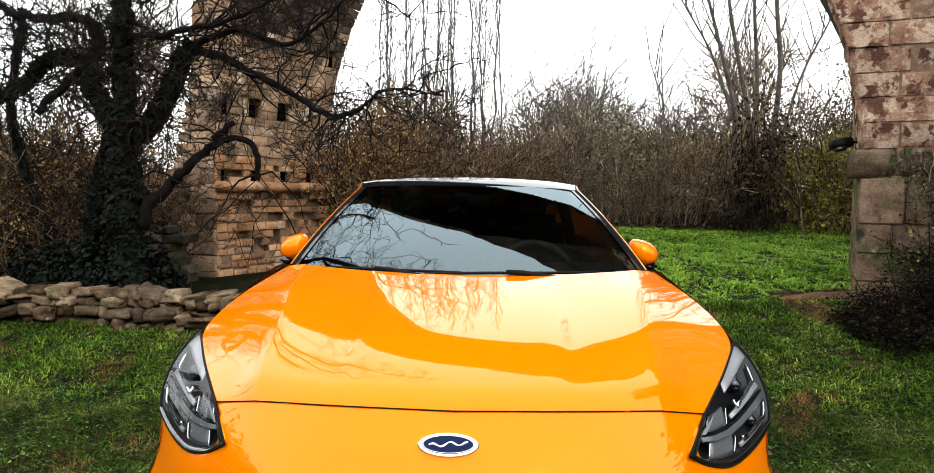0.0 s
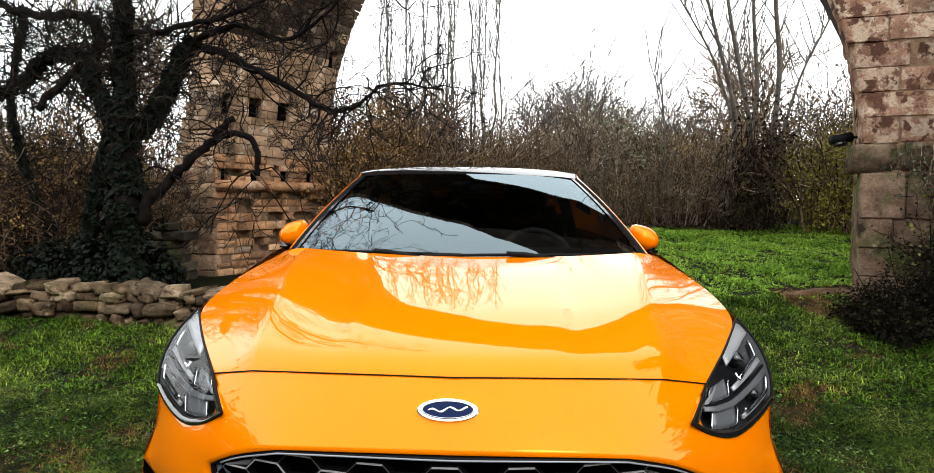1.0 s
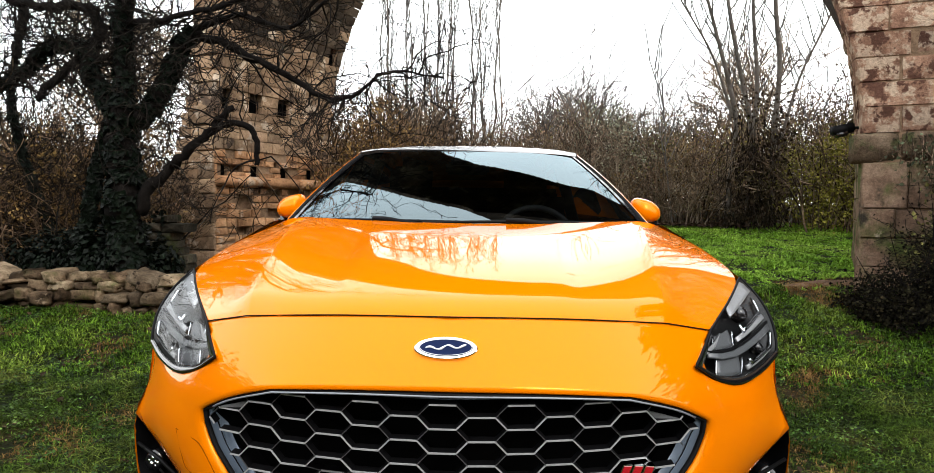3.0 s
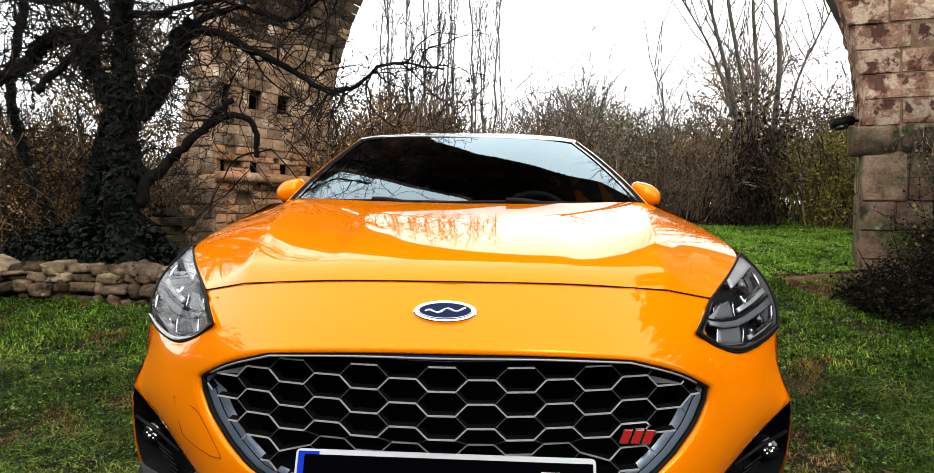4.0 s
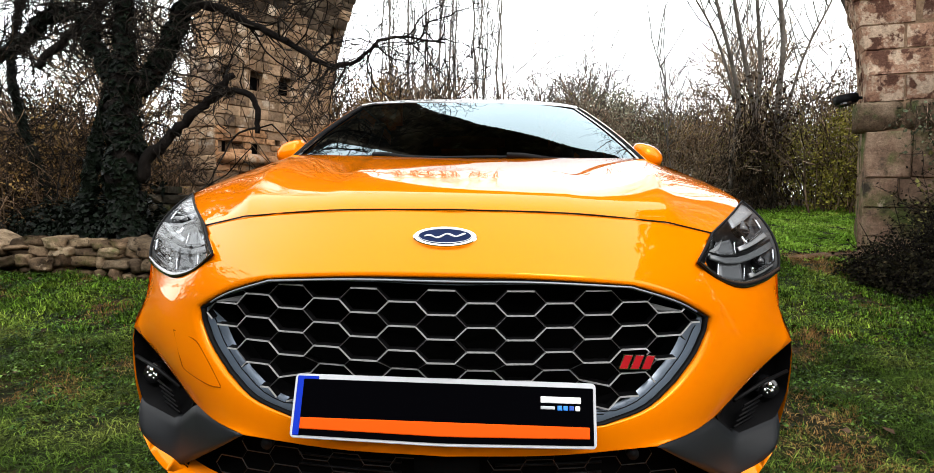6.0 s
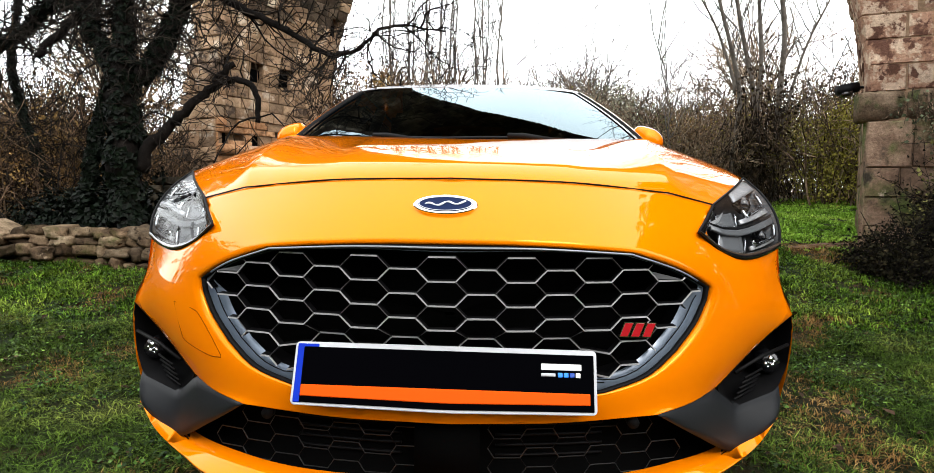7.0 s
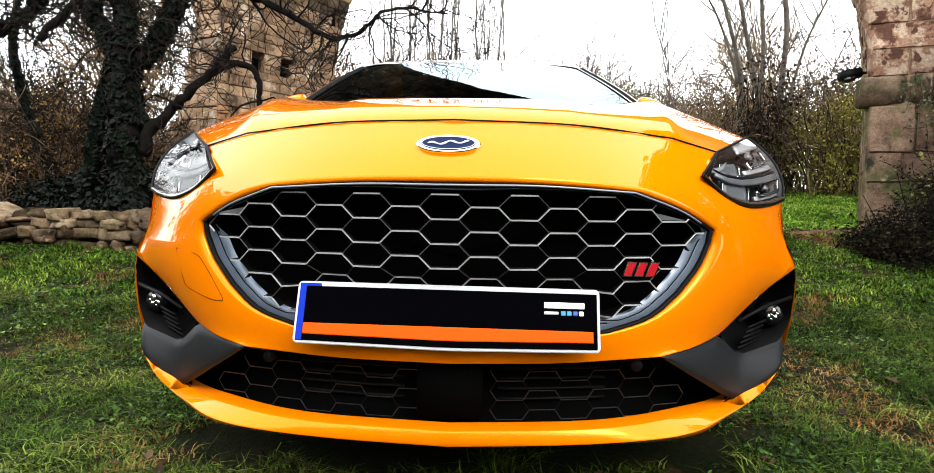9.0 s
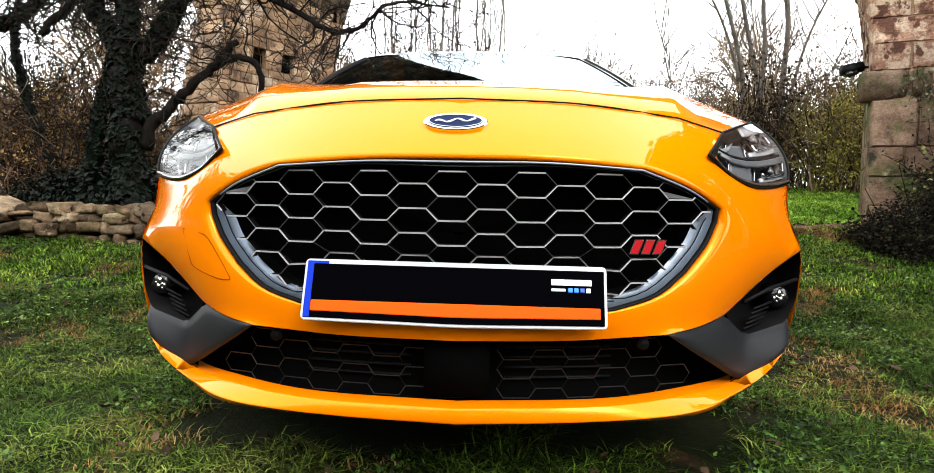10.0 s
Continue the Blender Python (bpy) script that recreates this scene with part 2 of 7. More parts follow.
def spline(points, n, sharp=False):
    """n points evenly along a smooth line through the given ones."""
    P = [np.array(p, float) for p in points]
    if len(P) == 2 or sharp:
        dense = []
        for a, b in zip(P, P[1:]):
            dense += [a + (b - a) * k / 24 for k in range(24)]
        dense.append(P[-1])
    else:
        Q = [2 * P[0] - P[1]] + P + [2 * P[-1] - P[-2]]
        dense = []
        for i in range(1, len(Q) - 2):
            a, b, c, d = Q[i - 1], Q[i], Q[i + 1], Q[i + 2]
            for k in range(24):
                t = k / 24
                dense.append(0.5 * (2 * b + (c - a) * t + (2 * a - 5 * b + 4 * c - d) * t * t + (3 * b - a - 3 * c + d) * t ** 3))
        dense.append(P[-1])
    D = np.array(dense)
    s = np.concatenate([[0], np.cumsum(np.linalg.norm(np.diff(D, axis=0), axis=1))])
    at = np.linspace(0, s[-1], n)
    return np.stack([np.interp(at, s, D[:, k]) for k in range(3)], axis=1)


def loft(bm, rings, close=False, flip=False):
    """Quads between rings that have equally many points."""
    vs = [[bm.verts.new(tuple(p)) for p in r] for r in rings]
    n = len(vs[0])
    for a, b in zip(vs, vs[1:]):
        for i in range(n if close else n - 1):
            k = (i + 1) % n
            q = (a[i], a[k], b[k], b[i])
            try:
                bm.faces.new(q[::-1] if flip else q)
            except ValueError:
                pass
    return vs


def both_sides(rings):
    """The rings and their mirror images across x = 0, as two lofts."""
    m = np.array([-1, 1, 1])
    return rings, [np.array(r) * m for r in rings]


def tidy(bm, dist=0.0006):
    bmesh.ops.remove_doubles(bm, verts=bm.verts, dist=dist)
    bad = [f for f in bm.faces if f.calc_area() < 1e-9]
    if bad:
        bmesh.ops.delete(bm, geom=bad, context="FACES_ONLY")
    bmesh.ops.recalc_face_normals(bm, faces=bm.faces)
    return bm


def thicken(bm, d):
    """Gives a sheet a thickness d, inwards."""
    tidy(bm)
    bmesh.ops.solidify(bm, geom=bm.faces[:], thickness=d)
    return bm


def tube(bm, points, radii, sides=8, cap=True):
    """A tapered tube along points."""
    P = [Vector(p) for p in points]
    if isinstance(radii, (int, float)):
        radii = [radii] * len(P)
    rings, prev = [], None
    for i, p in enumerate(P):
        d = (P[min(i + 1, len(P) - 1)] - P[max(i - 1, 0)]).normalized()
        if prev is None:
            side = d.cross(Vector((0.3, 0.2, 1)))
            if side.length < 0.05:
                side = d.cross(Vector((1, 0, 0)))
        else:
            side = prev - d * prev.dot(d)
        side.normalize()
        prev = side
        up = d.cross(side)
        rings.append([bm.verts.new(p + (side * math.cos(2 * math.pi * k / sides) + up * math.sin(2 * math.pi * k / sides)) * radii[i]) for k in range(sides)])
    for a, b in zip(rings, rings[1:]):
        for k in range(sides):
            bm.faces.new((a[k], a[(k + 1) % sides], b[(k + 1) % sides], b[k]))
    if cap:
        bm.faces.new(rings[0][::-1])
        bm.faces.new(rings[-1])
    return rings


def box(bm, c, s, turn=None, bevel=0.0):
    r = bmesh.ops.create_cube(bm, size=1)
    m = Matrix.Translation(c) @ (turn or Matrix()) @ Matrix.Diagonal((*s, 1))
    bmesh.ops.transform(bm, matrix=m, verts=r["verts"])
    if bevel:
        edges = list({e for v in r["verts"] for e in v.link_edges})
        bmesh.ops.bevel(bm, geom=edges, offset=bevel, segments=2, affect="EDGES")


def slab(bm, outline, a, b):
    """A flat outline of (x, z) pushed from y = a to y = b."""
    f = [bm.verts.new((x, a, z)) for x, z in outline]
    g = [bm.verts.new((x, b, z)) for x, z in outline]
    bm.faces.new(f)
    bm.faces.new(g[::-1])
    n = len(f)
    for i in range(n):
        bm.faces.new((f[i], g[i], g[(i + 1) % n], f[(i + 1) % n]))


# ---- ground ----
def ground_z(x, y):
    z = np.interp(y, [-30, -3, 0.5, 1.8, 3.3, 5.0, 8.0, 12.0, 16.0, 30.0, 200.0], [-0.6, -0.25, -0.10, 0.0, 0.22, 0.42, 0.72, 0.85, 0.95, 1.2, 1.3])
    if x < 0.2 and y > 3.3:
        w = min(1, (0.2 - x) / 1.8)
        z = z * (1 - w) + w * np.interp(y, [3.3, 8.0, 30.0, 200.0], [0.22, 0.26, 1.0, 1.3])
    z += 0.015 * math.sin(1.7 * x + 0.6 * y) + 0.012 * math.sin(2.9 * y - 1.1 * x)
    if abs(x) < 1.6 and -0.4 < y < 5.2:
        w = min(1, (1.6 - abs(x)) / 0.6) * min(1, (5.2 - y) / 0.8) * min(1, (y + 0.4) / 0.7)
        z = z * (1 - w) + w * -0.04
    return z


def build_ground():
    xs = sorted(set(list(np.linspace(-8, 8, 81)) + list(np.linspace(-30, 30, 41)) + [-200, -120, -70, 70, 120, 200]))
    ys = sorted(set(list(np.linspace(-4, 12, 81)) + list(np.linspace(-20, 40, 41)) + [-120, -60, 60, 90, 140, 220]))
    verts, faces = [], []
    for y in ys:
        for x in xs:
            verts.append((x, y, ground_z(x, y) + (0.02 * noise.noise(Vector((x * 2.3, y * 2.3, 0))) if abs(x) < 10 and -4 < y < 12 else 0)))
    n = len(xs)
    for j in range(len(ys) - 1):
        for i in range(n - 1):
            a = j * n + i
            faces.append((a, a + 1, a + n + 1, a + n))
    ob = mesh_part("ground", verts, faces, GRASS_GROUND, smooth=True)
    tagged(ob, label="dark grassy ground with bare earth patches", category="ground", kind="structure")


build_ground()


# ---- the car ----
car = root("car", pose(0, 0, 0, 0, 0.4, -0.5), label="bright orange hatchback car parked on the grass", category="car")

SHUT_C, KINK, LAMP_S = (0, 0.117, 0.809), (0.473, 0.213, 0.786), (0.592, 0.268, 0.761)
LAMP_I, LAMP_B, LAMP_O, LAMP_T = (0.524, 0.163, 0.702), (0.666, 0.271, 0.638), (0.845, 0.480, 0.654), (0.830, 0.690, 0.838)
GR_TOP, GR_1, GR_2, GR_3, GR_4, GR_BOT = (0, 0.009, 0.677), (0.363, 0.045, 0.664), (0.548, 0.145, 0.587), (0.475, 0.112, 0.457), (0.318, 0.052, 0.383), (0, 0.022, 0.372)
APEX, REC, INT_1, INT_C = (0.850, 0.400, 0.485), (0.590, 0.205, 0.350), (0.430, 0.085, 0.330), (0, 0.030, 0.320)
FOG_P, NOTCH, GREY_Q, GREY_O = (0.775, 0.310, 0.318), (0.655, 0.250, 0.296), (0.637, 0.215, 0.203), (0.752, 0.262, 0.258)
MIRRORED = np.array([-1, 1, 1])


def loop_pair():
    """Matching points of the grille's outline and of the bumper's outer outline, from top centre to bottom centre."""
    inner, outer = [], []

    def run(a, b, n):
        inner.extend(spline(a, n)[:-1])
        outer.extend(spline(b, n)[:-1])

    top = spline([GR_TOP, (0.18, 0.016, 0.675), GR_1], 15)
    side = spline([GR_1, (0.470, 0.098, 0.628), GR_2], 13)
    inner.extend(top[:-1])
    outer.extend(spline([SHUT_C, (0.25, 0.145, 0.804), KINK], 15)[:-1])
    inner.extend(side[:5])
    outer.extend(spline([KINK, LAMP_S], 6)[:-1])
    inner.extend(side[5:9])
    outer.extend(spline([LAMP_S, LAMP_I], 5)[:-1])
    inner.extend(side[9:12])
    outer.extend(spline([LAMP_I, (0.590, 0.213, 0.659), LAMP_B], 4)[:-1])
    tip = spline([GR_2, (0.545, 0.145, 0.560)], 9)
    inner.extend(tip[:4])
    outer.extend(spline([LAMP_B, (0.760, 0.372, 0.642), LAMP_O], 5)[:-1])
    inner.extend(tip[4:8])
    outer.extend(spline([LAMP_O, (0.822, 0.425, 0.575), APEX], 5)[:-1])
    run([(0.545, 0.145, 0.560), (0.520, 0.133, 0.510), GR_3], [APEX, (0.720, 0.300, 0.428), REC], 9)
    run([GR_3, (0.410, 0.082, 0.410), GR_4], [REC, (0.515, 0.140, 0.338), INT_1], 8)
    run([GR_4, (0.20, 0.032, 0.374), GR_BOT], [INT_1, (0.22, 0.043, 0.323), INT_C], 10)
    inner.append(np.array(GR_BOT, float))
    outer.append(np.array(INT_C, float))
    return np.array(inner), np.array(outer)


def build_bumper():
    inner, outer = loop_pair()
    n = len(inner)
    k = np.arange(n) / (n - 1)
    amount = 0.010 + 0.016 * np.exp(-((k - 0.60) / 0.16) ** 2)
    steps = np.array([0.0, 0.04, 0.12, 0.22, 0.34, 0.46, 0.58, 0.70, 0.82, 0.92, 0.98, 1.0])
    grid = np.array([inner + (outer - inner) * t for t in steps])
    width = np.diff(steps)
    for _ in range(260):
        up, dn = grid[2:, 1:-1], grid[:-2, 1:-1]
        wu, wd = (1 / width[1:])[:, None, None], (1 / width[:-1])[:, None, None]
        grid[1:-1, 1:-1] = 0.62 * (up * wu + dn * wd) / (wu + wd) + 0.19 * (grid[1:-1, 2:] + grid[1:-1, :-2])
        grid[1:-1, 0], grid[1:-1, -1] = grid[1:-1, 1], grid[1:-1, -2]
        grid[1:-1, 0, 0] = grid[1:-1, -1, 0] = 0
    for i, t in enumerate(steps):
        m = grid[i]
        out = np.stack([np.clip(m[:, 0], 0, 1) * 0.7, -np.ones(n) * 0.8, np.zeros(n)], axis=1)
        out /= np.linalg.norm(out, axis=1)[:, None]
        grid[i] = m + out * (4 * t * (1 - t) * amount)[:, None]
    rings = [inner + np.array([0, 0.045, 0]), inner + np.array([0, 0.012, 0])] + list(grid[1:-1])
    rings += [outer + np.array([0, 0.001, 0]), outer + np.array([0, 0.03, -0.004])]
    bm = bmesh.new()
    for side in both_sides(rings):
        loft(bm, side)
    tidy(bm)
    return part("front_bumper", bm, ORANGE, car, "glossy orange painted bumper and nose panel")


def build_hood():
    def run(f, r, xm, lift=0.0):
        """A lengthwise line of the bonnet: steep at the nose, nearly flat at the back."""
        t = np.linspace(0, 1, 30)
        p = np.array(spline([(0, 0, 0), (0.036, 0.159, 0), (0.146, 0.341, 0), (0.277, 0.494, 0), (0.365, 0.576, 0), (0.562, 0.729, 0), (0.759, 0.865, 0), (1, 1, 0)], 200))
        rise = np.interp(t, p[:, 0], p[:, 1])
        x = f[0] * (1 - t) * (1 - 2 * t) + 4 * xm * t * (1 - t) + r[0] * t * (2 * t - 1)
        return np.stack([x, f[1] + (r[1] - f[1]) * t, f[2] + (r[2] - f[2]) * rise + lift * 4 * t * (1 - t)], axis=1)
    lines = [
        run(SHUT_C, (0, 1.03, 0.979), 0.0),
        run((0.13, 0.124, 0.808), (0.17, 1.035, 0.981), 0.145),
        run((0.245, 0.142, 0.805), (0.33, 1.045, 0.985), 0.272, -0.001),
        run((0.285, 0.150, 0.803), (0.375, 1.055, 0.985), 0.318, -0.008),
        run((0.390, 0.180, 0.796), (0.53, 1.095, 0.991), 0.447, -0.003),
        run((0.458, 0.208, 0.788), (0.635, 1.14, 0.994), 0.550, 0.011),
        run(KINK, (0.650, 1.15, 0.992), 0.567, 0.009),
        spline([(0.535, 0.241, 0.774), (0.610, 0.44, 0.838), (0.690, 0.71, 0.897), (0.700, 1.19, 0.984)], 30),
        spline([LAMP_S, (0.712, 0.468, 0.803), (0.815, 0.690, 0.842), (0.812, 0.95, 0.902), (0.735, 1.24, 0.975)], 30),
    ]
    fine = []
    for i in range(30):
        fine.append(np.array([c[i] for c in lines]))
    dense = []
    for row in fine:
        seg = []
        for a, b in zip(row, row[1:]):
            seg += [a, a * 2 / 3 + b / 3, a / 3 + b * 2 / 3]
        seg.append(row[-1])
        dense.append(np.array(seg))
    front = dense[0]
    lip = [front + np.array([0, 0.006, -0.022]), front + np.array([0, 0.0005, -0.004]), front + np.array([0, 0.003, -0.0005])]
    rows = lip + dense[1:]
    bm = bmesh.new()
    for side in both_sides(rows):
        loft(bm, side)
    for f in bm.faces:
        f.smooth = True
    tidy(bm)
    return part("hood", bm, ORANGE, car, "glossy orange bonnet with raised creases reflecting the sky")


def build_gap():
    """A dark rod where bonnet meets nose: the gap's shade put into colour."""
    bm = bmesh.new()
    edge = np.concatenate([spline([SHUT_C, (0.25, 0.145, 0.804), KINK], 18)[:-1], spline([KINK, LAMP_S], 8)])
    line = edge + np.array([0, -0.0032, -0.0006])
    tube(bm, list(line[::-1] * MIRRORED) + list(line[1:]), 0.0017, 6)
    return part("panel_gap_shade", bm, GAP_SHADE, car, "thin dark rod standing for the shade in the bonnet gap")


WHEEL_F, WHEEL_R, WHEEL_Z, ARCH = 0.93, 3.55, 0.265, 0.365


def hood_edge(y):
    return np.interp(y, [0.69, 0.95, 1.24, 1.6, 3.0, 4.1], [0.832, 0.822, 0.775, 0.765, 0.765, 0.70]), np.interp(y, [0.69, 0.95, 1.24, 1.6, 3.0, 4.1], [0.838, 0.898, 0.972, 0.985, 1.0, 0.98])


def side_ring(y, n=14):
    ex, ez = hood_edge(y)
    low = 0.17
    for c in (WHEEL_F, WHEEL_R):
        if abs(y - c) < ARCH:
            low = max(low, WHEEL_Z + math.sqrt(ARCH ** 2 - (y - c) ** 2))
    flare = 0.015 * math.exp(-((y - WHEEL_F) / 0.3) ** 2) + 0.015 * math.exp(-((y - WHEEL_R) / 0.3) ** 2)
    taper = 1 - 0.045 * max(0, (0.85 - y) / 0.4) - 0.13 * max(0, (y - 3.7) / 0.6) ** 1.5
    prof = spline([(0.83, y, 0.17), (0.87 + flare, y, 0.32), (0.895 + flare, y, 0.52), (0.893 + flare, y, 0.70), (0.868, y, ez - 0.09), (ex, y, ez)], 60)
    prof[:, 0] *= taper
    prof[-1, 0] = ex
    keep = prof[prof[:, 2] >= low - 1e-6]
    return spline(keep if len(keep) > 3 else prof[-5:], n)


def build_side(s):
    front = spline([(0.790, 0.350, 0.235), (0.832, 0.372, 0.36), APEX, (0.824, 0.425, 0.575), LAMP_O, (0.872, 0.610, 0.745), LAMP_T], 14)
    rings = [front + np.array([-0.002, -0.003, 0])]
    for y in list(np.linspace(0.58, 1.32, 34)) + list(np.linspace(1.4, 3.15, 12)) + list(np.linspace(3.18, 3.93, 34)) + [4.05, 4.18, 4.27]:
        r = side_ring(max(y, 0.69))
        if y < 0.78:
            w = ((y - 0.46) / 0.32) ** 2.5
            r = front * (1 - w) + side_ring(0.80) * w
        rings.append(r)
    bm = bmesh.new()
    loft(bm, [r * np.array([s, 1, 1]) for r in rings])
    tidy(bm)
    return part("side_panel", bm, ORANGE, car, "orange painted wing, doors and sill")


def lamp_grid(nu=18, nv=12, bulge=0.022):
    top = spline([LAMP_S, (0.712, 0.468, 0.801), LAMP_T], nu)
    bot = spline([LAMP_I, (0.590, 0.213, 0.659), LAMP_B, (0.760, 0.372, 0.641), LAMP_O], nu)
    rows = []
    for v in np.linspace(0, 1, nv):
        w = 4 * v * (1 - v)
        m = top * (1 - v) + bot * v
        u = np.linspace(0, 1, nu)
        out = np.stack([0.35 + 0.5 * u, -0.85 + 0.35 * u, 0.15 + 0 * u], axis=1)
        m = m + out * (bulge * w * (0.10 + 1.3 * u))[:, None] + np.array([0, -0.005, 0]) + np.array([0.25, -1, 0]) * (0.003 * v * np.clip(1 - u / 0.75, 0, 1) * np.clip(u * 6, 0, 1))[:, None]
        rows.append(m)
    return np.array(rows)


LAMP = lamp_grid(37, 25)


def on_lamp(u, v, deep):
    """A place behind the lamp's cover: u from the inner corner outwards, v from top to bottom."""
    i, j = v * 24, u * 36
    i0, j0 = min(int(i), 23), min(int(j), 35)
    a, b = i - i0, j - j0
    p = LAMP[i0, j0] * (1 - a) * (1 - b) + LAMP[i0 + 1, j0] * a * (1 - b) + LAMP[i0, j0 + 1] * (1 - a) * b + LAMP[i0 + 1, j0 + 1] * a * b
    return p + np.array([-0.35, 0.9, -0.1]) * deep


def lamp_plate(u0, v0, u1, v1, deep, thick, slant=0.0, n=6):
    """A solid plate that follows the lamp's curve."""
    bm = bmesh.new()
    rings = []
    for k in range(5):
        q = k / 4
        rings.append([on_lamp(u0 + (u1 - u0) * i / n + slant * q, v0 + (v1 - v0) * q, deep) for i in range(n + 1)])
    loft(bm, rings)
    thicken(bm, thick)
    return bm


def build_headlight(s):
    lamp = root("headlight")
    lamp.parent = car
    lamp["label"] = "clear headlight with dark housing and silver reflectors"
    made = []
    bm = bmesh.new()
    loft(bm, lamp_grid())
    tidy(bm)
    cover = part("cover", bm, LAMP_GLASS, lamp, "clear curved lamp cover")
    cover.visible_shadow = False
    made.append(cover)
    bm = bmesh.new()
    back = [[on_lamp(u, v, 0.001 + 0.055 * min(1, 6 * min(u, 1 - u, v, 1 - v))) for u in np.linspace(0, 1, 19)] for v in np.linspace(0, 1, 13)]
    loft(bm, back)
    tidy(bm)
    made.append(part("housing", bm, LAMP_HOUSING, lamp, "dark satin lamp housing"))
    bm = bmesh.new()
    edge = [LAMP[0, j] for j in range(0, 37, 2)] + [LAMP[i, 36] for i in range(2, 25, 2)] + [LAMP[24, j] for j in range(34, -1, -2)] + [LAMP[i, 0] for i in range(22, -1, -2)]
    tube(bm, edge, 0.0034, 6, cap=False)
    made.append(part("seal", bm, MATT_BLACK, lamp, "black seal round the lamp"))
    bm = bmesh.new()
    loft(bm, [[on_lamp(u, 1 - wide * (0.85 - 0.20 * u) * k, deep) for u in np.linspace(0.0, 1.0, 25)] for k, deep, wide in ((1.0, 0.006, 0.09), (0.9, -0.003, 0.09), (0.45, -0.005, 0.09), (0.0, -0.0065, 0.09), (-0.15, -0.002, 0.0))])
    loft(bm, [[on_lamp(0.05 * k, v, deep) for v in np.linspace(0.12, 1.0, 17)] for k, deep in ((1.0, 0.004), (0.8, -0.002), (0.0, -0.0045))])
    tidy(bm)
    made.append(part("lower_rim", bm, GLOSS_BLACK, lamp, "black lower rim of the lamp"))
    made.append(part("light_bar", lamp_plate(0.04, 0.565, 0.97, 0.595, 0.010, 0.008, 0.02), MATT_BLACK, lamp, "black bar across the lamp"))
    made.append(part("pale_insert", lamp_plate(0.10, 0.605, 0.97, 0.69, 0.012, 0.006, 0.02), LAMP_PLATE, lamp, "pale grey strip below the bar"))
    for box4 in ((0.17, 0.34, 0.38, 0.555), (0.22, 0.69, 0.46, 0.92)):
        made.append(part("reflector_plate", lamp_plate(*box4, 0.022, 0.006, 0.03), LAMP_PLATE, lamp, "pale grey slanting plate"))
    # bright plate puts the upper tip's sky reflection into the shape
    made.append(part("tip_reflection_plate", lamp_plate(0.40, 0.015, 0.975, 0.19, 0.008, 0.004, 0.02), SILVER, lamp, "silver plate standing for the sky reflection in the upper tip"))
    for box4 in ((0.44, 0.47, 0.94, 0.535), (0.54, 0.86, 0.94, 0.92)):
        made.append(part("reflector_shelf", lamp_plate(*box4, 0.014, 0.006, 0.02), SILVER, lamp, "silver shelf under the lens"))
    for u, v, r in ((0.66, 0.31, 0.024), (0.78, 0.80, 0.018)):
        bm = bmesh.new()
        bmesh.ops.create_uvsphere(bm, u_segments=16, v_segments=10, radius=r)
        bmesh.ops.translate(bm, vec=on_lamp(u, v, 0.034), verts=bm.verts)
        made.append(part("projector_lens", bm, GLOSS_BLACK, lamp, "round projector lens"))
    for cs, deep in (([(0.16, 0.33), (0.16, 0.56), (0.40, 0.56), (0.41, 0.34)], 0.019), ([(0.21, 0.68), (0.22, 0.93), (0.48, 0.93), (0.50, 0.70)], 0.019), ([(0.52, 0.36), (0.55, 0.46), (0.90, 0.43), (0.93, 0.22)], 0.012), ([(0.56, 0.80), (0.60, 0.86), (0.94, 0.86), (0.97, 0.66)], 0.012)):
        bm = bmesh.new()
        pts = []
        for (p0, q0), (p1, q1) in zip(cs, cs[1:]):
            pts += [on_lamp(p0 + (p1 - p0) * k / 5, q0 + (q1 - q0) * k / 5, deep) for k in range(5)]
        tube(bm, pts, 0.0026 if deep > 0.015 else 0.0052, 6)
        made.append(part("reflector_frame", bm, CHROME, lamp, "thin chrome frame"))
    # silver wedge added to stand for the sky's reflection in the inner corner
    bm = bmesh.new()
    loft(bm, [[on_lamp(0.035 + 0.20 * q - wide * 0.4 * (1 - abs(2 * q - 1)), 0.74 - 0.44 * q + wide * 0.5 * (1 - abs(2 * q - 1)) * 0.5, 0.012) for q in np.linspace(0, 1, 9)] for wide in (-0.10, 0.0, 0.18)])
    thicken(bm, 0.004)
    made.append(part("pale_insert", bm, SILVER, lamp, "silver wedge standing for the sky reflection in the inner corner"))
    if s < 0:
        for o in made:
            o.data.transform(Matrix.Diagonal((-1, 1, 1, 1)))
            o.data.flip_normals()
    return lamp


def grille_y(x, z):
    behind = 0.05 * min(1, max(0, (0.512 - z) / 0.03)) if abs(x) < 0.315 else 0.0
    return 0.013 + 0.40 * x * x + 0.006 * (z - 0.6) + behind


def inside(poly, x, z):
    hit = False
    for (x0, z0), (x1, z1) in zip(poly, poly[1:] + poly[:1]):
        if (z0 > z) != (z1 > z) and x < x0 + (z - z0) * (x1 - x0) / (z1 - z0):
            hit = not hit
    return hit


def ring_outline():
    inner, _ = loop_pair()
    right = [(p[0], p[1], p[2]) for p in inner]
    return right + [(-x, y, z) for x, y, z in right[-2:0:-1]]


OUTLINE = ring_outline()


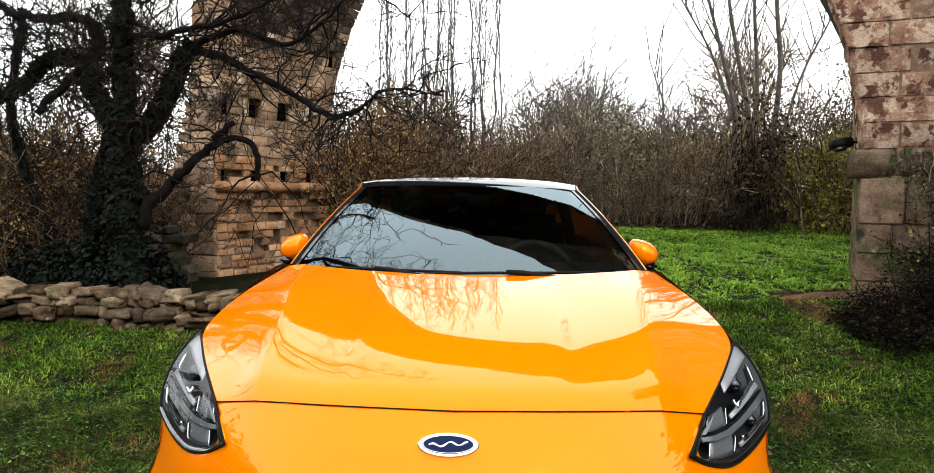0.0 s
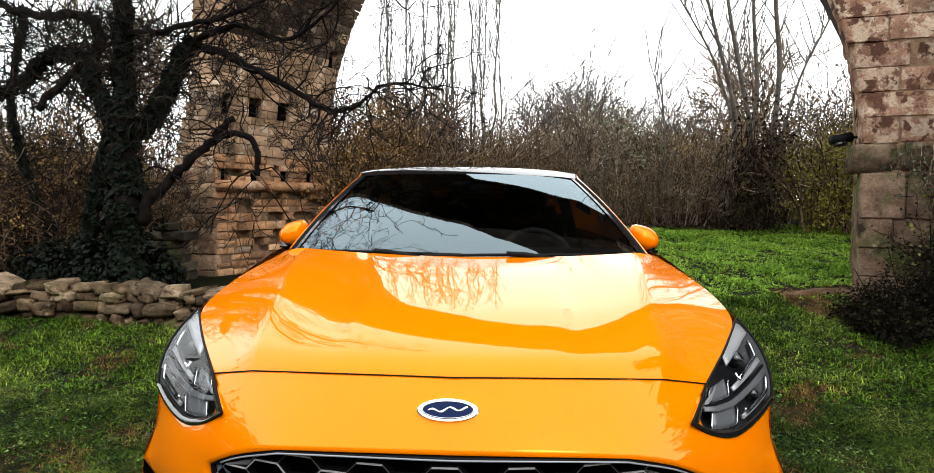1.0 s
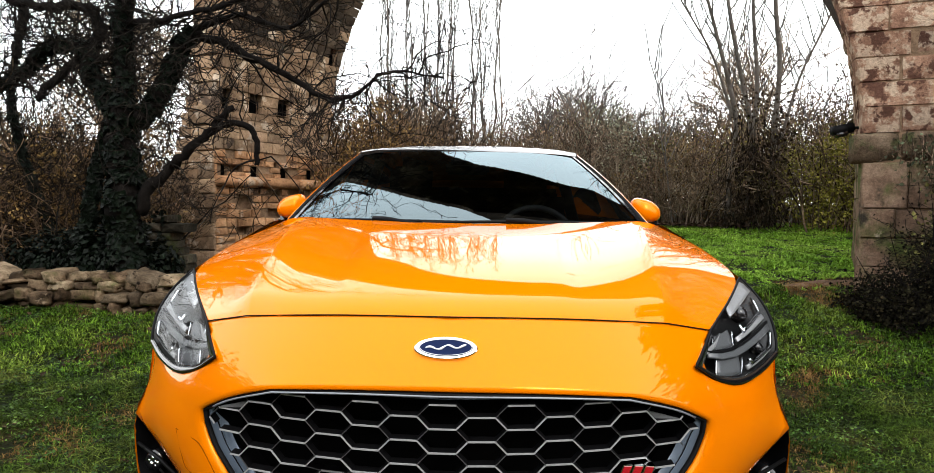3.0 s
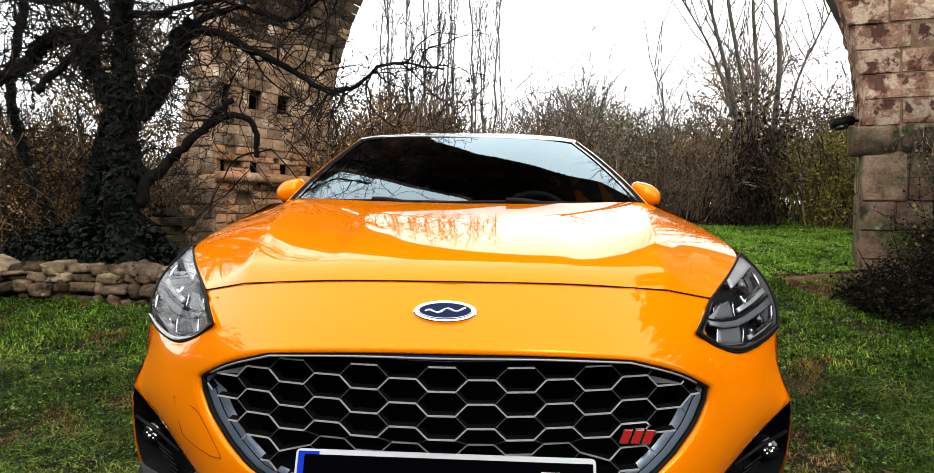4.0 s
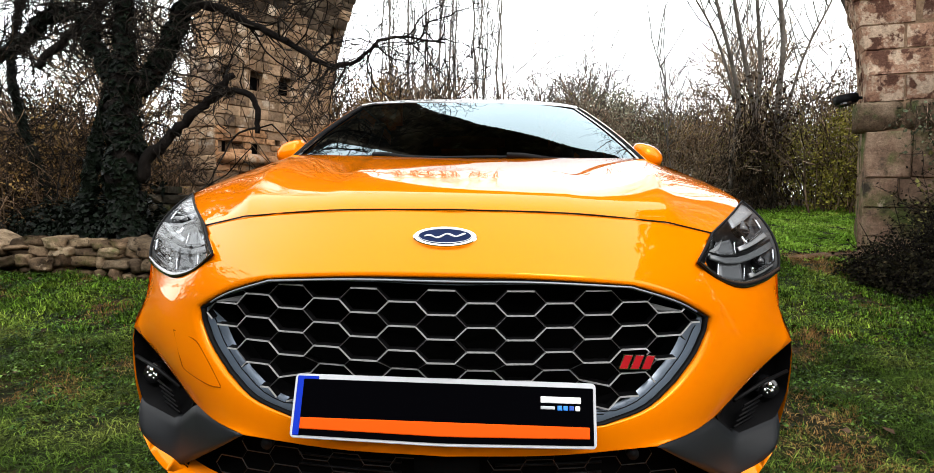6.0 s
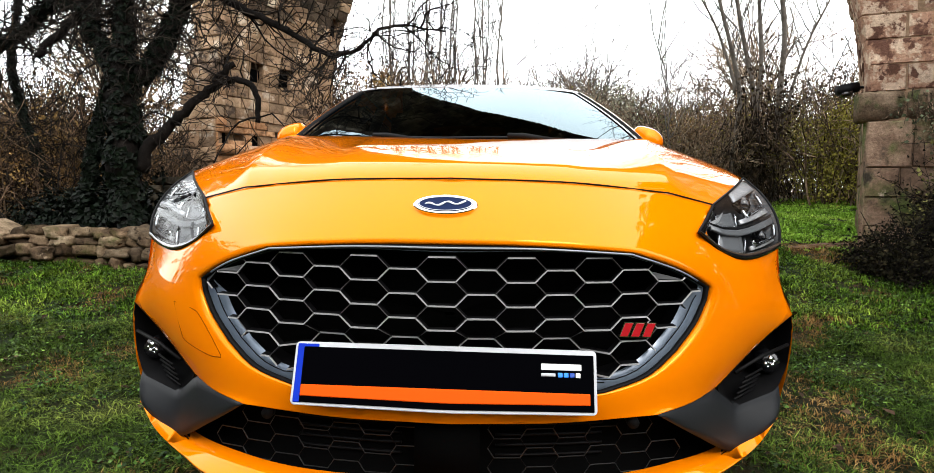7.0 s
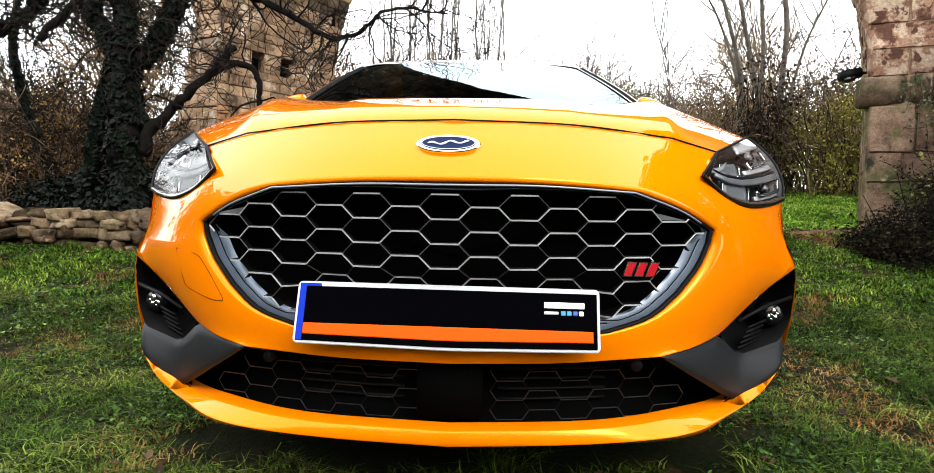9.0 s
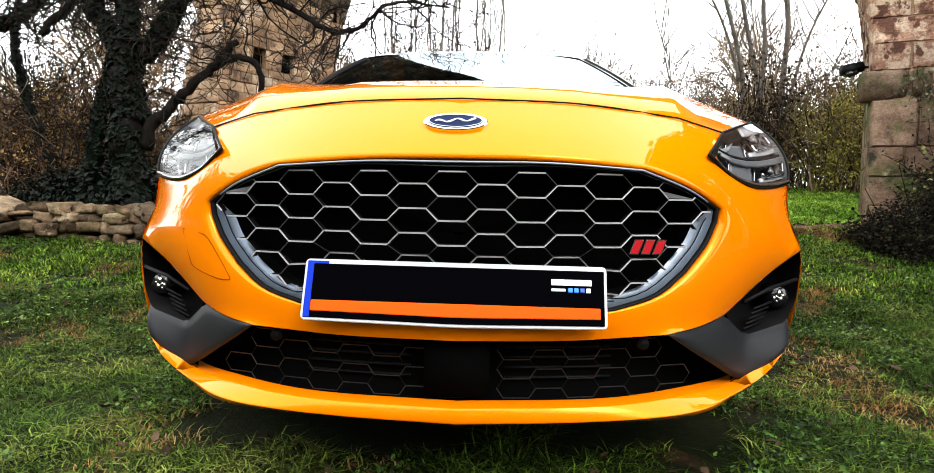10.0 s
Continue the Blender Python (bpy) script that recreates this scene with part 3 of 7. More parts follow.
def build_grille():
    g = root("grille")
    g.parent = car
    g["label"] = "black honeycomb radiator grille with silver edges"
    c = (0.0, 0.53)
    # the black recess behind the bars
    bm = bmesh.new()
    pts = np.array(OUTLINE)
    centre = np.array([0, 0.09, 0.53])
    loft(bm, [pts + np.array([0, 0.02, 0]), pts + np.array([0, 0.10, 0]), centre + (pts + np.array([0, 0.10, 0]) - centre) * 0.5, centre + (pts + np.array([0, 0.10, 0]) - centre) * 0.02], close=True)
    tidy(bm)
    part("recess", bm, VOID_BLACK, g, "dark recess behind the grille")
    # black outer rim and satin inner surround
    flat = np.array([c[0], 0, c[1]])

    def shrunk(d, dy):
        out = []
        for x, y, z in OUTLINE:
            v = np.array([x - c[0], 0, z - c[1]])
            L = np.linalg.norm(v)
            q = flat + v * (1 - d / L)
            out.append((q[0], y + dy, q[2]))
        return np.array(out)
    bm = bmesh.new()
    loft(bm, [shrunk(0.000, 0.010), shrunk(0.002, 0.002), shrunk(0.010, 0.004), shrunk(0.012, 0.022)], close=True)
    tidy(bm)
    part("rim", bm, MATT_BLACK, g, "black rim of the grille")
    bm = bmesh.new()
    r0, r1, r2, r3, groove = shrunk(0.012, 0.014), shrunk(0.012, 0.008), shrunk(0.012, 0.012), shrunk(0.012, 0.05), shrunk(0.012, 0.0)
    for i, (x, y, z) in enumerate(OUTLINE):
        w = 0.002 + 0.036 * min(1, max(0, (0.595 - z) / 0.035))
        for ring, k, dy in ((groove, w * 0.45, 0.0085), (r2, w, 0.012), (r3, w + 0.002, 0.070)):
            v = np.array([x - c[0], 0, z - c[1]])
            L = np.linalg.norm(v)
            q = flat + v * (1 - (0.012 + k) / L)
            ring[i] = (q[0], y + dy, q[2])
    loft(bm, [r0, r1, r2], close=True)
    tidy(bm)
    part("surround", bm, SURROUND, g, "satin blue-grey surround")
    bm = bmesh.new()
    loft(bm, [r2, r3], close=True)
    tidy(bm)
    part("inner_wall", bm, MATT_BLACK, g, "black wall inside the surround")
    # dark rods stand for the shade in a groove of the surround
    low = [p for p in groove if p[2] < 0.57]
    for sgn in (-1, 1):
        run = sorted((p for p in low if p[0] * sgn > 0.02), key=lambda p: p[2])
        bm = bmesh.new()
        tube(bm, run, 0.0011, 5)
        part("groove", bm, MATT_BLACK, g, "thin dark rod standing for the shade in the groove of the surround")
    bm = bmesh.new()
    upper = [p for p in shrunk(0.005, -0.0005) if p[2] > 0.60]
    upper.sort(key=lambda p: p[0])
    tube(bm, upper, 0.0021, 6)
    part("lip", bm, LIP, g, "thin pale line along the top of the grille")
    # honeycomb
    wide = [(x, z) for x, _, z in shrunk(0.004, 0)]
    dx, dz, b, a, z0 = 0.0767, 0.0478, 0.0267, 0.0500, 0.6296

    def clipped(p, q, poly):
        """The stretch of a bar that lies inside the outline, or None."""
        ip, iq = inside(poly, *p), inside(poly, *q)
        if not (ip or iq):
            return None
        if ip and iq:
            return p, q
        a0, b0 = (p, q) if ip else (q, p)
        for t in np.linspace(1, 0, 17):
            m = (a0[0] + (b0[0] - a0[0]) * t, a0[1] + (b0[1] - a0[1]) * t)
            if inside(poly, *m):
                break
        return (p, m) if ip else (m, q)

    def bar(nm, p, q, thick, near, deep, mat):
        bm = bmesh.new()
        d = np.array([q[0] - p[0], q[1] - p[1]])
        nrm = np.array([-d[1], d[0]]) / np.linalg.norm(d) * thick / 2
        vs = []
        for px, pz in (p, q):
            y = grille_y(px, pz)
            for sx, sy in ((-1, near), (1, near), (1.3, deep), (-1.3, deep)):
                vs.append(bm.verts.new((px + nrm[0] * sx, y + sy, pz + nrm[1] * sx)))
        for i in range(4):
            k = (i + 1) % 4
            bm.faces.new((vs[i], vs[k], vs[4 + k], vs[4 + i]))
        bm.faces.new(vs[:4][::-1])
        bm.faces.new(vs[4:])
        part(nm, bm, mat, g, smooth=False)
    hole = [(x, z) for x, _, z in r2]
    for i in range(-8, 9):
        for j in range(-6, 4):
            cx, cz = i * dx - 0.0106, z0 + j * dz + (dz / 2 if i % 2 else 0)
            hexa = [(cx - b, cz - dz / 2), (cx + b, cz - dz / 2), (cx + a, cz), (cx + b, cz + dz / 2)]
            for k in range(3):
                # a bright ribbon runs along the bottoms of the cells and up the sides of every other column
                bright = k == 0 or (k == 1) == (i % 2 == 0)
                seg = clipped(hexa[k], hexa[k + 1], hole)
                if not seg or math.hypot(seg[0][0] - seg[1][0], seg[0][1] - seg[1][1]) < 0.008:
                    continue
                if max(seg[0][1], seg[1][1]) > 0.659 and abs(seg[0][0]) < 0.40:
                    continue
                p, q = seg
                thick = 0.0026 if k == 0 else 0.0022 if bright else 0.0010
                bar("honeycomb_web", p, q, thick + 0.0006, 0.0030, 0.026, DARK_BAR)
                bar("honeycomb_edge", p, q, thick, 0.0, 0.0028, SILVER if bright else DIM_BAR)
    for sgn in (-1, 1):
        bm = bmesh.new()
        x6 = 6 * dx * sgn - 0.0106
        tri = [(x6 + sgn * b * 0.9, z0 - dz / 2 + 0.003), (x6 - sgn * b, z0 - dz / 2 + 0.003), (x6 - sgn * a * 0.96, z0 - 0.004)]
        yy = grille_y(x6, z0)
        slab(bm, tri, yy + 0.004, yy + 0.008)
        bmesh.ops.recalc_face_normals(bm, faces=bm.faces)
        part("corner_plate", bm, LAMP_PLATE, g, "small pale plate in the corner of the grille", smooth=False)
    # badge of slanting red bars with chrome edges
    badge = root("grille_badge")
    badge.parent = car
    badge["label"] = "small red enamel badge with chrome edges"
    yb = grille_y(0.372, 0.51)
    for x0, z_low, wide, high in ((0.342, 0.499, 0.015, 0.0262), (0.364, 0.499, 0.015, 0.0262), (0.386, 0.499, 0.015, 0.0262)):
        for mat, grow, dy, nm in ((CHROME, 0.0020, 0.0, "edge"), (RED, 0.0, -0.0015, "enamel")):
            bm = bmesh.new()
            lean = 0.38 * high
            quad = [(x0 - grow, z_low - grow), (x0 + wide + grow, z_low - grow), (x0 + wide + lean + grow, z_low + high + grow), (x0 + lean - grow, z_low + high + grow)]
            slab(bm, quad, yb - 0.013 + dy, yb + 0.006)
            bmesh.ops.recalc_face_normals(bm, faces=bm.faces)
            part(nm, bm, mat, badge, smooth=False)
    return g


def build_lower():
    low = root("lower_intake")
    low.parent = car
    low["label"] = "black lower air intake with dark honeycomb mesh"
    top = spline([INT_C, (0.22, 0.043, 0.323), INT_1], 20)
    bot = spline([(0, 0.055, 0.178), (0.30, 0.078, 0.183), (0.50, 0.160, 0.189), (0.60, 0.240, 0.192)], 20)
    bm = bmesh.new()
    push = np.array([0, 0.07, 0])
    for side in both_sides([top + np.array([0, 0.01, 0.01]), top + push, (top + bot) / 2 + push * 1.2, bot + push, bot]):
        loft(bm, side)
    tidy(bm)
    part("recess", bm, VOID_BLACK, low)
    poly = [(p[0], p[2]) for p in top] + [(p[0], p[2]) for p in bot[::-1]]
    dx, dz, b, a = 0.0680, 0.0408, 0.0272, 0.0408
    lit, dim = bmesh.new(), bmesh.new()
    for i in range(-8, 9):
        for j in range(-1, 4):
            cx, cz = i * dx - 0.012, 0.2084 + j * dz + (dz / 2 if i % 2 else 0)
            hexa = [(cx - b, cz - dz / 2), (cx + b, cz - dz / 2), (cx + a, cz), (cx + b, cz + dz / 2)]
            for k in range(3):
                p, q = hexa[k], hexa[k + 1]
                centre = (abs(p[0]) + abs(q[0])) / 2
                if not (inside(poly, abs(p[0]), p[1]) and inside(poly, abs(q[0]), q[1])) or (centre < 0.075 and max(p[1], q[1]) > 0.205):
                    continue
                bright = k == 0 or (k == 1) == (i % 2 == 0)
                tube(lit if bright else dim, [(t[0], 0.085 + 0.33 * t[0] ** 2, t[1]) for t in (p, q)], 0.0013 if bright else 0.0009, 4)
    part("mesh", lit, MESH_BAR, low, "dim honeycomb mesh", smooth=False)["kind"] = "stuff"
    part("mesh", dim, DARK_BAR, low, "black honeycomb mesh", smooth=False)["kind"] = "stuff"
    for sgn in (-1, 1):
        for zs in (0.224, 0.246, 0.268, 0.290):
            bm = bmesh.new()
            tube(bm, [(sgn * x, 0.112 + 0.33 * x * x, zs) for x in np.linspace(0.10, 0.33, 7)], 0.0035, 4)
            part("slat", bm, DARK_BAR, low, "black slat behind the mesh")
    bm = bmesh.new()
    box(bm, (0, 0.075, 0.255), (0.135, 0.02, 0.125), bevel=0.006)
    part("sensor_panel", bm, VOID_BLACK, low, "plain black sensor panel")
    for s in (-1, 1):
        bm = bmesh.new()
        tube(bm, [(s * 0.385, 0.098, 0.307), (s * 0.385, 0.118, 0.307)], [0.0125, 0.0125], 16)
        part("parking_sensor", bm, MATT_BLACK, low, "round black parking sensor")
    # orange splitter
    up = spline([(0, 0.020, 0.186), (0.30, 0.043, 0.192), (0.50, 0.118, 0.200), GREY_Q, GREY_O, (0.770, 0.300, 0.285)], 44)
    dn = spline([(0, 0.058, 0.137), (0.25, 0.063, 0.147), (0.483, 0.085, 0.162), (0.60, 0.150, 0.190), (0.70, 0.215, 0.228), (0.775, 0.300, 0.268)], 44)
    bm = bmesh.new()
    fade = np.interp(up[:, 0], [0.45, 0.75], [1.0, 0.15])[:, None]
    crease = up * 0.32 + dn * 0.68 + np.array([0, -0.019, 0]) * fade
    rows = [up + np.array([0, 0.05, 0]), up + np.array([0, 0.002, 0]), up * 0.97 + crease * 0.03, up * 0.1 + crease * 0.9, up * 0.02 + crease * 0.98, crease * 0.97 + dn * 0.03, crease * 0.85 + dn * 0.15, dn, dn + np.array([0, 0.06, 0.006])]
    for side in both_sides(rows):
        loft(bm, side)
    tidy(bm)
    part("splitter", bm, ORANGE, car, "orange painted lower lip")
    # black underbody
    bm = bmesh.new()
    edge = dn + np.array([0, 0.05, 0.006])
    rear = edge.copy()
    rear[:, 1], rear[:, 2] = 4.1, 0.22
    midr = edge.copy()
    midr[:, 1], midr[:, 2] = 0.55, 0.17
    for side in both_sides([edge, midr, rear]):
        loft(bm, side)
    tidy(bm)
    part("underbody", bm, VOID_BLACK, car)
    return low


def build_corner(s):
    m = np.array([s, 1, 1])
    c = root("bumper_corner")
    c.parent = car
    c["label"] = "black fog lamp recess above a grey plastic corner piece"
    grey_top = spline([(0.790, 0.335, 0.330), FOG_P, NOTCH, REC, INT_1], 25, sharp=True)
    grey_bot = spline([(0.775, 0.290, 0.275), GREY_O, (0.700, 0.238, 0.228), GREY_Q, (0.53, 0.145, 0.265), INT_1], 25)
    ridge = grey_top * 0.45 + grey_bot * 0.55 + np.array([0.0, -0.007, 0.0])
    bm = bmesh.new()
    loft(bm, [r * m for r in (grey_top + np.array([0, 0.03, 0]), grey_top, grey_top * 0.6 + ridge * 0.4, ridge, ridge * 0.4 + grey_bot * 0.6, grey_bot, grey_bot + np.array([0, 0.03, 0]))])
    tidy(bm)
    part("corner_piece", bm, GREY_PLASTIC, c, "satin black plastic corner piece")
    # recess shell
    upper = spline([NOTCH, REC, (0.720, 0.302, 0.428), APEX, (0.846, 0.392, 0.44), (0.828, 0.372, 0.36), FOG_P, NOTCH], 32, sharp=True)
    centre = np.array([0.735, 0.40, 0.375])
    bm = bmesh.new()
    loft(bm, [r * m for r in (upper, centre + (upper - centre) * 0.96 + np.array([0, 0.05, 0]), centre + (upper - centre) * 0.75 + np.array([0, 0.09, 0]), centre + (upper - centre) * 0.02 + np.array([0, 0.09, 0]))])
    tidy(bm)
    part("recess", bm, MATT_BLACK, c, "matt black recess")
    bm = bmesh.new()
    tube(bm, [np.array(p) * m for p in ((0.784, 0.372, 0.368), (0.785, 0.386, 0.368), (0.788, 0.420, 0.368))], [0.025, 0.030, 0.031], 18)
    part("fog_lamp_ring", bm, GLOSS_BLACK, c, "black ring round the fog lamp")
    bm = bmesh.new()
    bmesh.ops.create_uvsphere(bm, u_segments=16, v_segments=10, radius=0.021)
    bmesh.ops.transform(bm, matrix=Matrix.Translation((s * 0.784, 0.374, 0.368)) @ Matrix.Diagonal((1, 0.30, 1, 1)), verts=bm.verts)
    part("fog_lamp_lens", bm, GLOSS_BLACK, c, "clear fog lamp")
    for k, (dx, dz, r) in enumerate(((-0.011, -0.003, 0.007), (0.001, 0.010, 0.009), (0.006, -0.005, 0.007), (-0.003, 0.001, 0.006), (0.011, 0.004, 0.005), (-0.004, -0.010, 0.005))):
        bm = bmesh.new()
        box(bm, (s * (0.784 + dx), 0.3668 + 0.0004 * k, 0.368 + dz), (r * 1.4, 0.002, r * 1.8), Matrix.Rotation(0.4 * k, 4, "Y"), bevel=0.0006)
        part("reflector_facet", bm, CHROME, c, "bright facet of the fog lamp")
    for k in range(5):
        bm = bmesh.new()
        x, z = 0.735 - 0.008 * k, 0.358 - 0.011 * k
        tube(bm, [(s * (x - 0.045), 0.29 - 0.006 * k, z - 0.006), (s * (x + 0.020), 0.345 - 0.006 * k, z + 0.002)], 0.003, 5)
        part("fin", bm, DARK_BAR, c)
    bm = bmesh.new()
    tube(bm, [(s * 0.655, 0.262, 0.372), (s * 0.74, 0.318, 0.398), (s * 0.832, 0.382, 0.412)], 0.005, 5)
    part("trim_bar", bm, DARK_BAR, c)
    return c


def build_emblem():
    e = root("front_emblem")
    e.parent = car
    e["label"] = "oval blue emblem with a chrome ring"
    turn = Matrix.Translation((-0.0085, 0.0662, 0.7530)) @ Matrix.Rotation(radians(-43.5), 4, "X")

    def oval(rx, rz, y0, y1, seg=40):
        bm = bmesh.new()
        rings = []
        for y, k in ((y1, 1.0), (y0 + 0.002, 1.0), (y0, 0.965)):
            rings.append([(rx * k * math.cos(2 * math.pi * i / seg), y, rz * k * math.sin(2 * math.pi * i / seg)) for i in range(seg)])
        vs = loft(bm, rings, close=True)
        bm.faces.new(vs[-1])
        bmesh.ops.recalc_face_normals(bm, faces=bm.faces)
        bmesh.ops.transform(bm, matrix=turn, verts=bm.verts)
        return bm
    part("ring", oval(0.0645, 0.0255, -0.0040, 0.012), CHROME, e, "chrome oval ring", smooth=False)
    part("field", oval(0.0555, 0.0205, -0.0052, 0.0), BLUE, e, "dark blue enamel field", smooth=False)
    bm = bmesh.new()
    wave = [(x, -0.0056, 0.0046 * math.sin(165 * x + 0.9) * (1 - 9 * abs(x)) + 0.08 * x) for x in np.linspace(-0.041, 0.041, 40)]
    tube(bm, [turn @ Vector(p) for p in wave], [0.0012 + 0.0012 * abs(math.sin(0.31 * k)) for k in range(40)], 6)
    part("stroke", bm, WHITE, e, "plain white wavy stroke")
    bm = bmesh.new()
    tube(bm, [turn @ Vector((0.0528 * math.cos(q), -0.0053, 0.0184 * math.sin(q))) for q in np.linspace(0, 2 * math.pi, 49)], 0.0007, 5, cap=False)
    part("inner_ring", bm, WHITE, e, "thin white inner ring")


def build_plate():
    p = root("number_plate")
    p.parent = car
    p["label"] = "number plate covered in black film with an orange stripe"
    m = Matrix.Translation((0, 0.018, 0.4165)) @ Matrix.Rotation(radians(-20), 4, "X") @ Matrix.Rotation(radians(0.6), 4, "Y")

    def sheet(nm, x0, x1, z0, z1, y0, mat, bend=True, label=""):
        bm = bmesh.new()
        r = min(0.009, (x1 - x0) * 0.3, (z1 - z0) * 0.3) if nm == "frame" else 0.0015
        n = 22
        rows = []
        for y, g in ((y0 + 0.006, 0), (y0, 0), (y0 - 0.0012, -0.0015)):
            ring = []
            ends = np.array([0.0, 0.08, 0.3, 0.62, 1.0]) * r
            xs = np.concatenate([x0 - g + ends, np.linspace(x0 - g + r, x1 + g - r, n - 8)[1:-1], x1 + g - ends[::-1]])
            cut = [r - math.sqrt(max(0.0, r * r - max(0.0, r - min(x - x0 + g, x1 + g - x)) ** 2)) for x in xs]
            for x, q in zip(xs, cut):
                ring.append((x, y, z0 - g + q - (0.006 * (1 - (abs(x) / 0.30) ** 1.0) if bend else 0)))
            for x, q in zip(xs[::-1], cut[::-1]):
                ring.append((x, y, z1 + g - q))
            rows.append(ring)
        vs = loft(bm, rows, close=True)
        top = vs[-1]
        for i in range(n - 1):
            bm.faces.new((top[i], top[i + 1], top[2 * n - 2 - i], top[2 * n - 1 - i]))
        bmesh.ops.recalc_face_normals(bm, faces=bm.faces)
        bmesh.ops.transform(bm, matrix=m, verts=bm.verts)
        return part(nm, bm, mat, p, label, smooth=False)
    sheet("frame", -0.302, 0.292, -0.060, 0.062, 0.0, PLATE_WHITE, label="white plate edge")
    sheet("blue_band", -0.297, -0.280, -0.055, 0.058, -0.002, EU_BLUE, label="blue band")
    sheet("blue_band", -0.280, -0.255, 0.051, 0.058, -0.002, EU_BLUE, bend=False, label="blue band")
    sheet("black_film", -0.284, 0.286, -0.054, 0.052, -0.0035, PLATE_BLACK, label="black film")
    sheet("orange_stripe", -0.283, 0.278, -0.042, -0.021, -0.0052, PLATE_ORANGE, label="orange stripe")
    sheet("white_mark", 0.184, 0.262, 0.022, 0.034, -0.0052, WHITE, bend=False, label="plain white bar")
    sheet("white_mark", 0.184, 0.212, 0.010, 0.016, -0.0052, PLATE_WHITE, bend=False, label="plain white bar")
    for k, mt in enumerate((STICKER_BLUE, STICKER_BLUE, STICKER_NAVY, WHITE)):
        sheet("sticker_square", 0.2165 + k * 0.0115, 0.2255 + k * 0.0115, 0.0085, 0.0175, -0.0052, mt, bend=False, label="small square")


def build_cabin():
    bot = spline([(0, 1.015, 0.945), (0.35, 1.052, 0.947), (0.60, 1.155, 0.958), (0.700, 1.250, 0.975)], 18)
    top = spline([(0, 1.890, 1.316), (0.28, 1.896, 1.313), (0.45, 1.908, 1.304), (0.539, 1.920, 1.293)], 18)
    rows = []
    for t in np.linspace(0, 1, 14):
        r = bot * (1 - t) + top * t
        w = 4 * t * (1 - t)
        r = r + np.array([0, -0.004, 0.0125]) * w + np.stack([0.02 * w * bot[:, 0], 0 * bot[:, 0], -0.02 * w * bot[:, 0] ** 2], axis=1)
        rows.append(r)
    bm = bmesh.new()
    for side in both_sides(rows):
        loft(bm, side)
    tidy(bm)
    ws = part("windscreen", bm, WINDSCREEN, car, "sloping glass windscreen reflecting sky and branches")
    ws.visible_shadow = False
    # black edge of the glass
    for side in both_sides([np.array([r[-1] for r in rows]), np.array([r[-1] * 0.94 + r[-2] * 0.06 + (r[-2] - r[-1]) * 0.5 for r in rows])]):
        bm = bmesh.new()
        loft(bm, [q + np.array([0, -0.0025, 0.0035]) for q in side])
        tidy(bm)
        part("glass_border", bm, GLOSS_BLACK, car, "black border of the windscreen")
    # pillars
    edge = np.array([r[-1] for r in rows])
    edge = np.concatenate([edge, spline([edge[-1], (0.570, 2.2, 1.328), (0.574, 2.9, 1.324), (0.548, 3.5, 1.27), (0.52, 3.85, 1.18)], 14)[1:]])
    for s in (-1, 1):
        m = np.array([s, 1, 1])
        bm = bmesh.new()
        ox = np.linspace(0.030, 0.034, len(edge))[:, None] * np.array([1, 0, 0])
        rings = [edge + np.array([0.000, 0.01, -0.012]), edge + np.array([0.003, -0.004, 0.006]), edge + np.array([0.012, -0.003, 0.008])]
        loft(bm, [r * m for r in rings])
        tidy(bm)
        part("pillar_seal", bm, MATT_BLACK, car)
        bm = bmesh.new()
        rings = [edge + np.array([0.012, -0.003, 0.008]), edge + np.array([0.020, 0.0, 0.006]) , edge + ox + np.array([0, 0.01, -0.008]), edge + ox + np.array([0.006, 0.02, -0.04])]
        loft(bm, [r * m for r in rings])
        tidy(bm)
        part("pillar", bm, ORANGE, car, "orange windscreen pillar and roof rail")
        # side glass
        bm = bmesh.new()
        wt = edge[2:] + np.array([0.034, 0.02, -0.03])
        wb = np.array([(hood_edge(p[1])[0], p[1], hood_edge(p[1])[1]) for p in wt])
        loft(bm, [r * m for r in (wt, wt * 0.5 + wb * 0.5 + np.array([0.012, 0, 0]), wb)])
        tidy(bm)
        part("side_window", bm, SIDE_GLASS, car, "dark tinted side glass")
    # roof
    roof_rows = []
    for y, z, zs, xs in ((1.89, 1.316, 1.298, 0.545), (1.95, 1.342, 1.314, 0.553), (2.03, 1.358, 1.326, 0.560), (2.2, 1.367, 1.335, 0.572), (2.5, 1.371, 1.338, 0.580), (2.9, 1.364, 1.330, 0.578), (3.3, 1.338, 1.302, 0.568), (3.65, 1.298, 1.256, 0.55), (3.85, 1.262, 1.215, 0.535)):
        bow = 0.03 if y < 2.0 else 0.0
        roof_rows.append(spline([(0, y, z), (0.25, y + bow * 0.15, z - (z - zs) * 0.13), (0.45, y + bow * 0.55, z - (z - zs) * 0.5), (xs, y + bow, zs)], 16))
    bm = bmesh.new()
    for side in both_sides(roof_rows):
        loft(bm, side)
    tidy(bm)
    part("roof", bm, GLOSS_BLACK, car, "glossy dark roof reflecting the sky")
    # tail
    bm = bmesh.new()
    secs = [spline([(0.0, y, z), (x * 0.7, y - 0.01, z), (x, y - 0.06, z - 0.01)], 10) for x, y, z in ((0.53, 3.85, 1.262), (0.60, 4.10, 1.06), (0.74, 4.26, 0.95), (0.78, 4.30, 0.70), (0.78, 4.33, 0.50), (0.74, 4.28, 0.25))]
    for side in both_sides(secs):
        loft(bm, side)
    tidy(bm)
    part("tailgate", bm, ORANGE, car, "orange tailgate and rear bumper")
    # cowl below the glass
    bm = bmesh.new()
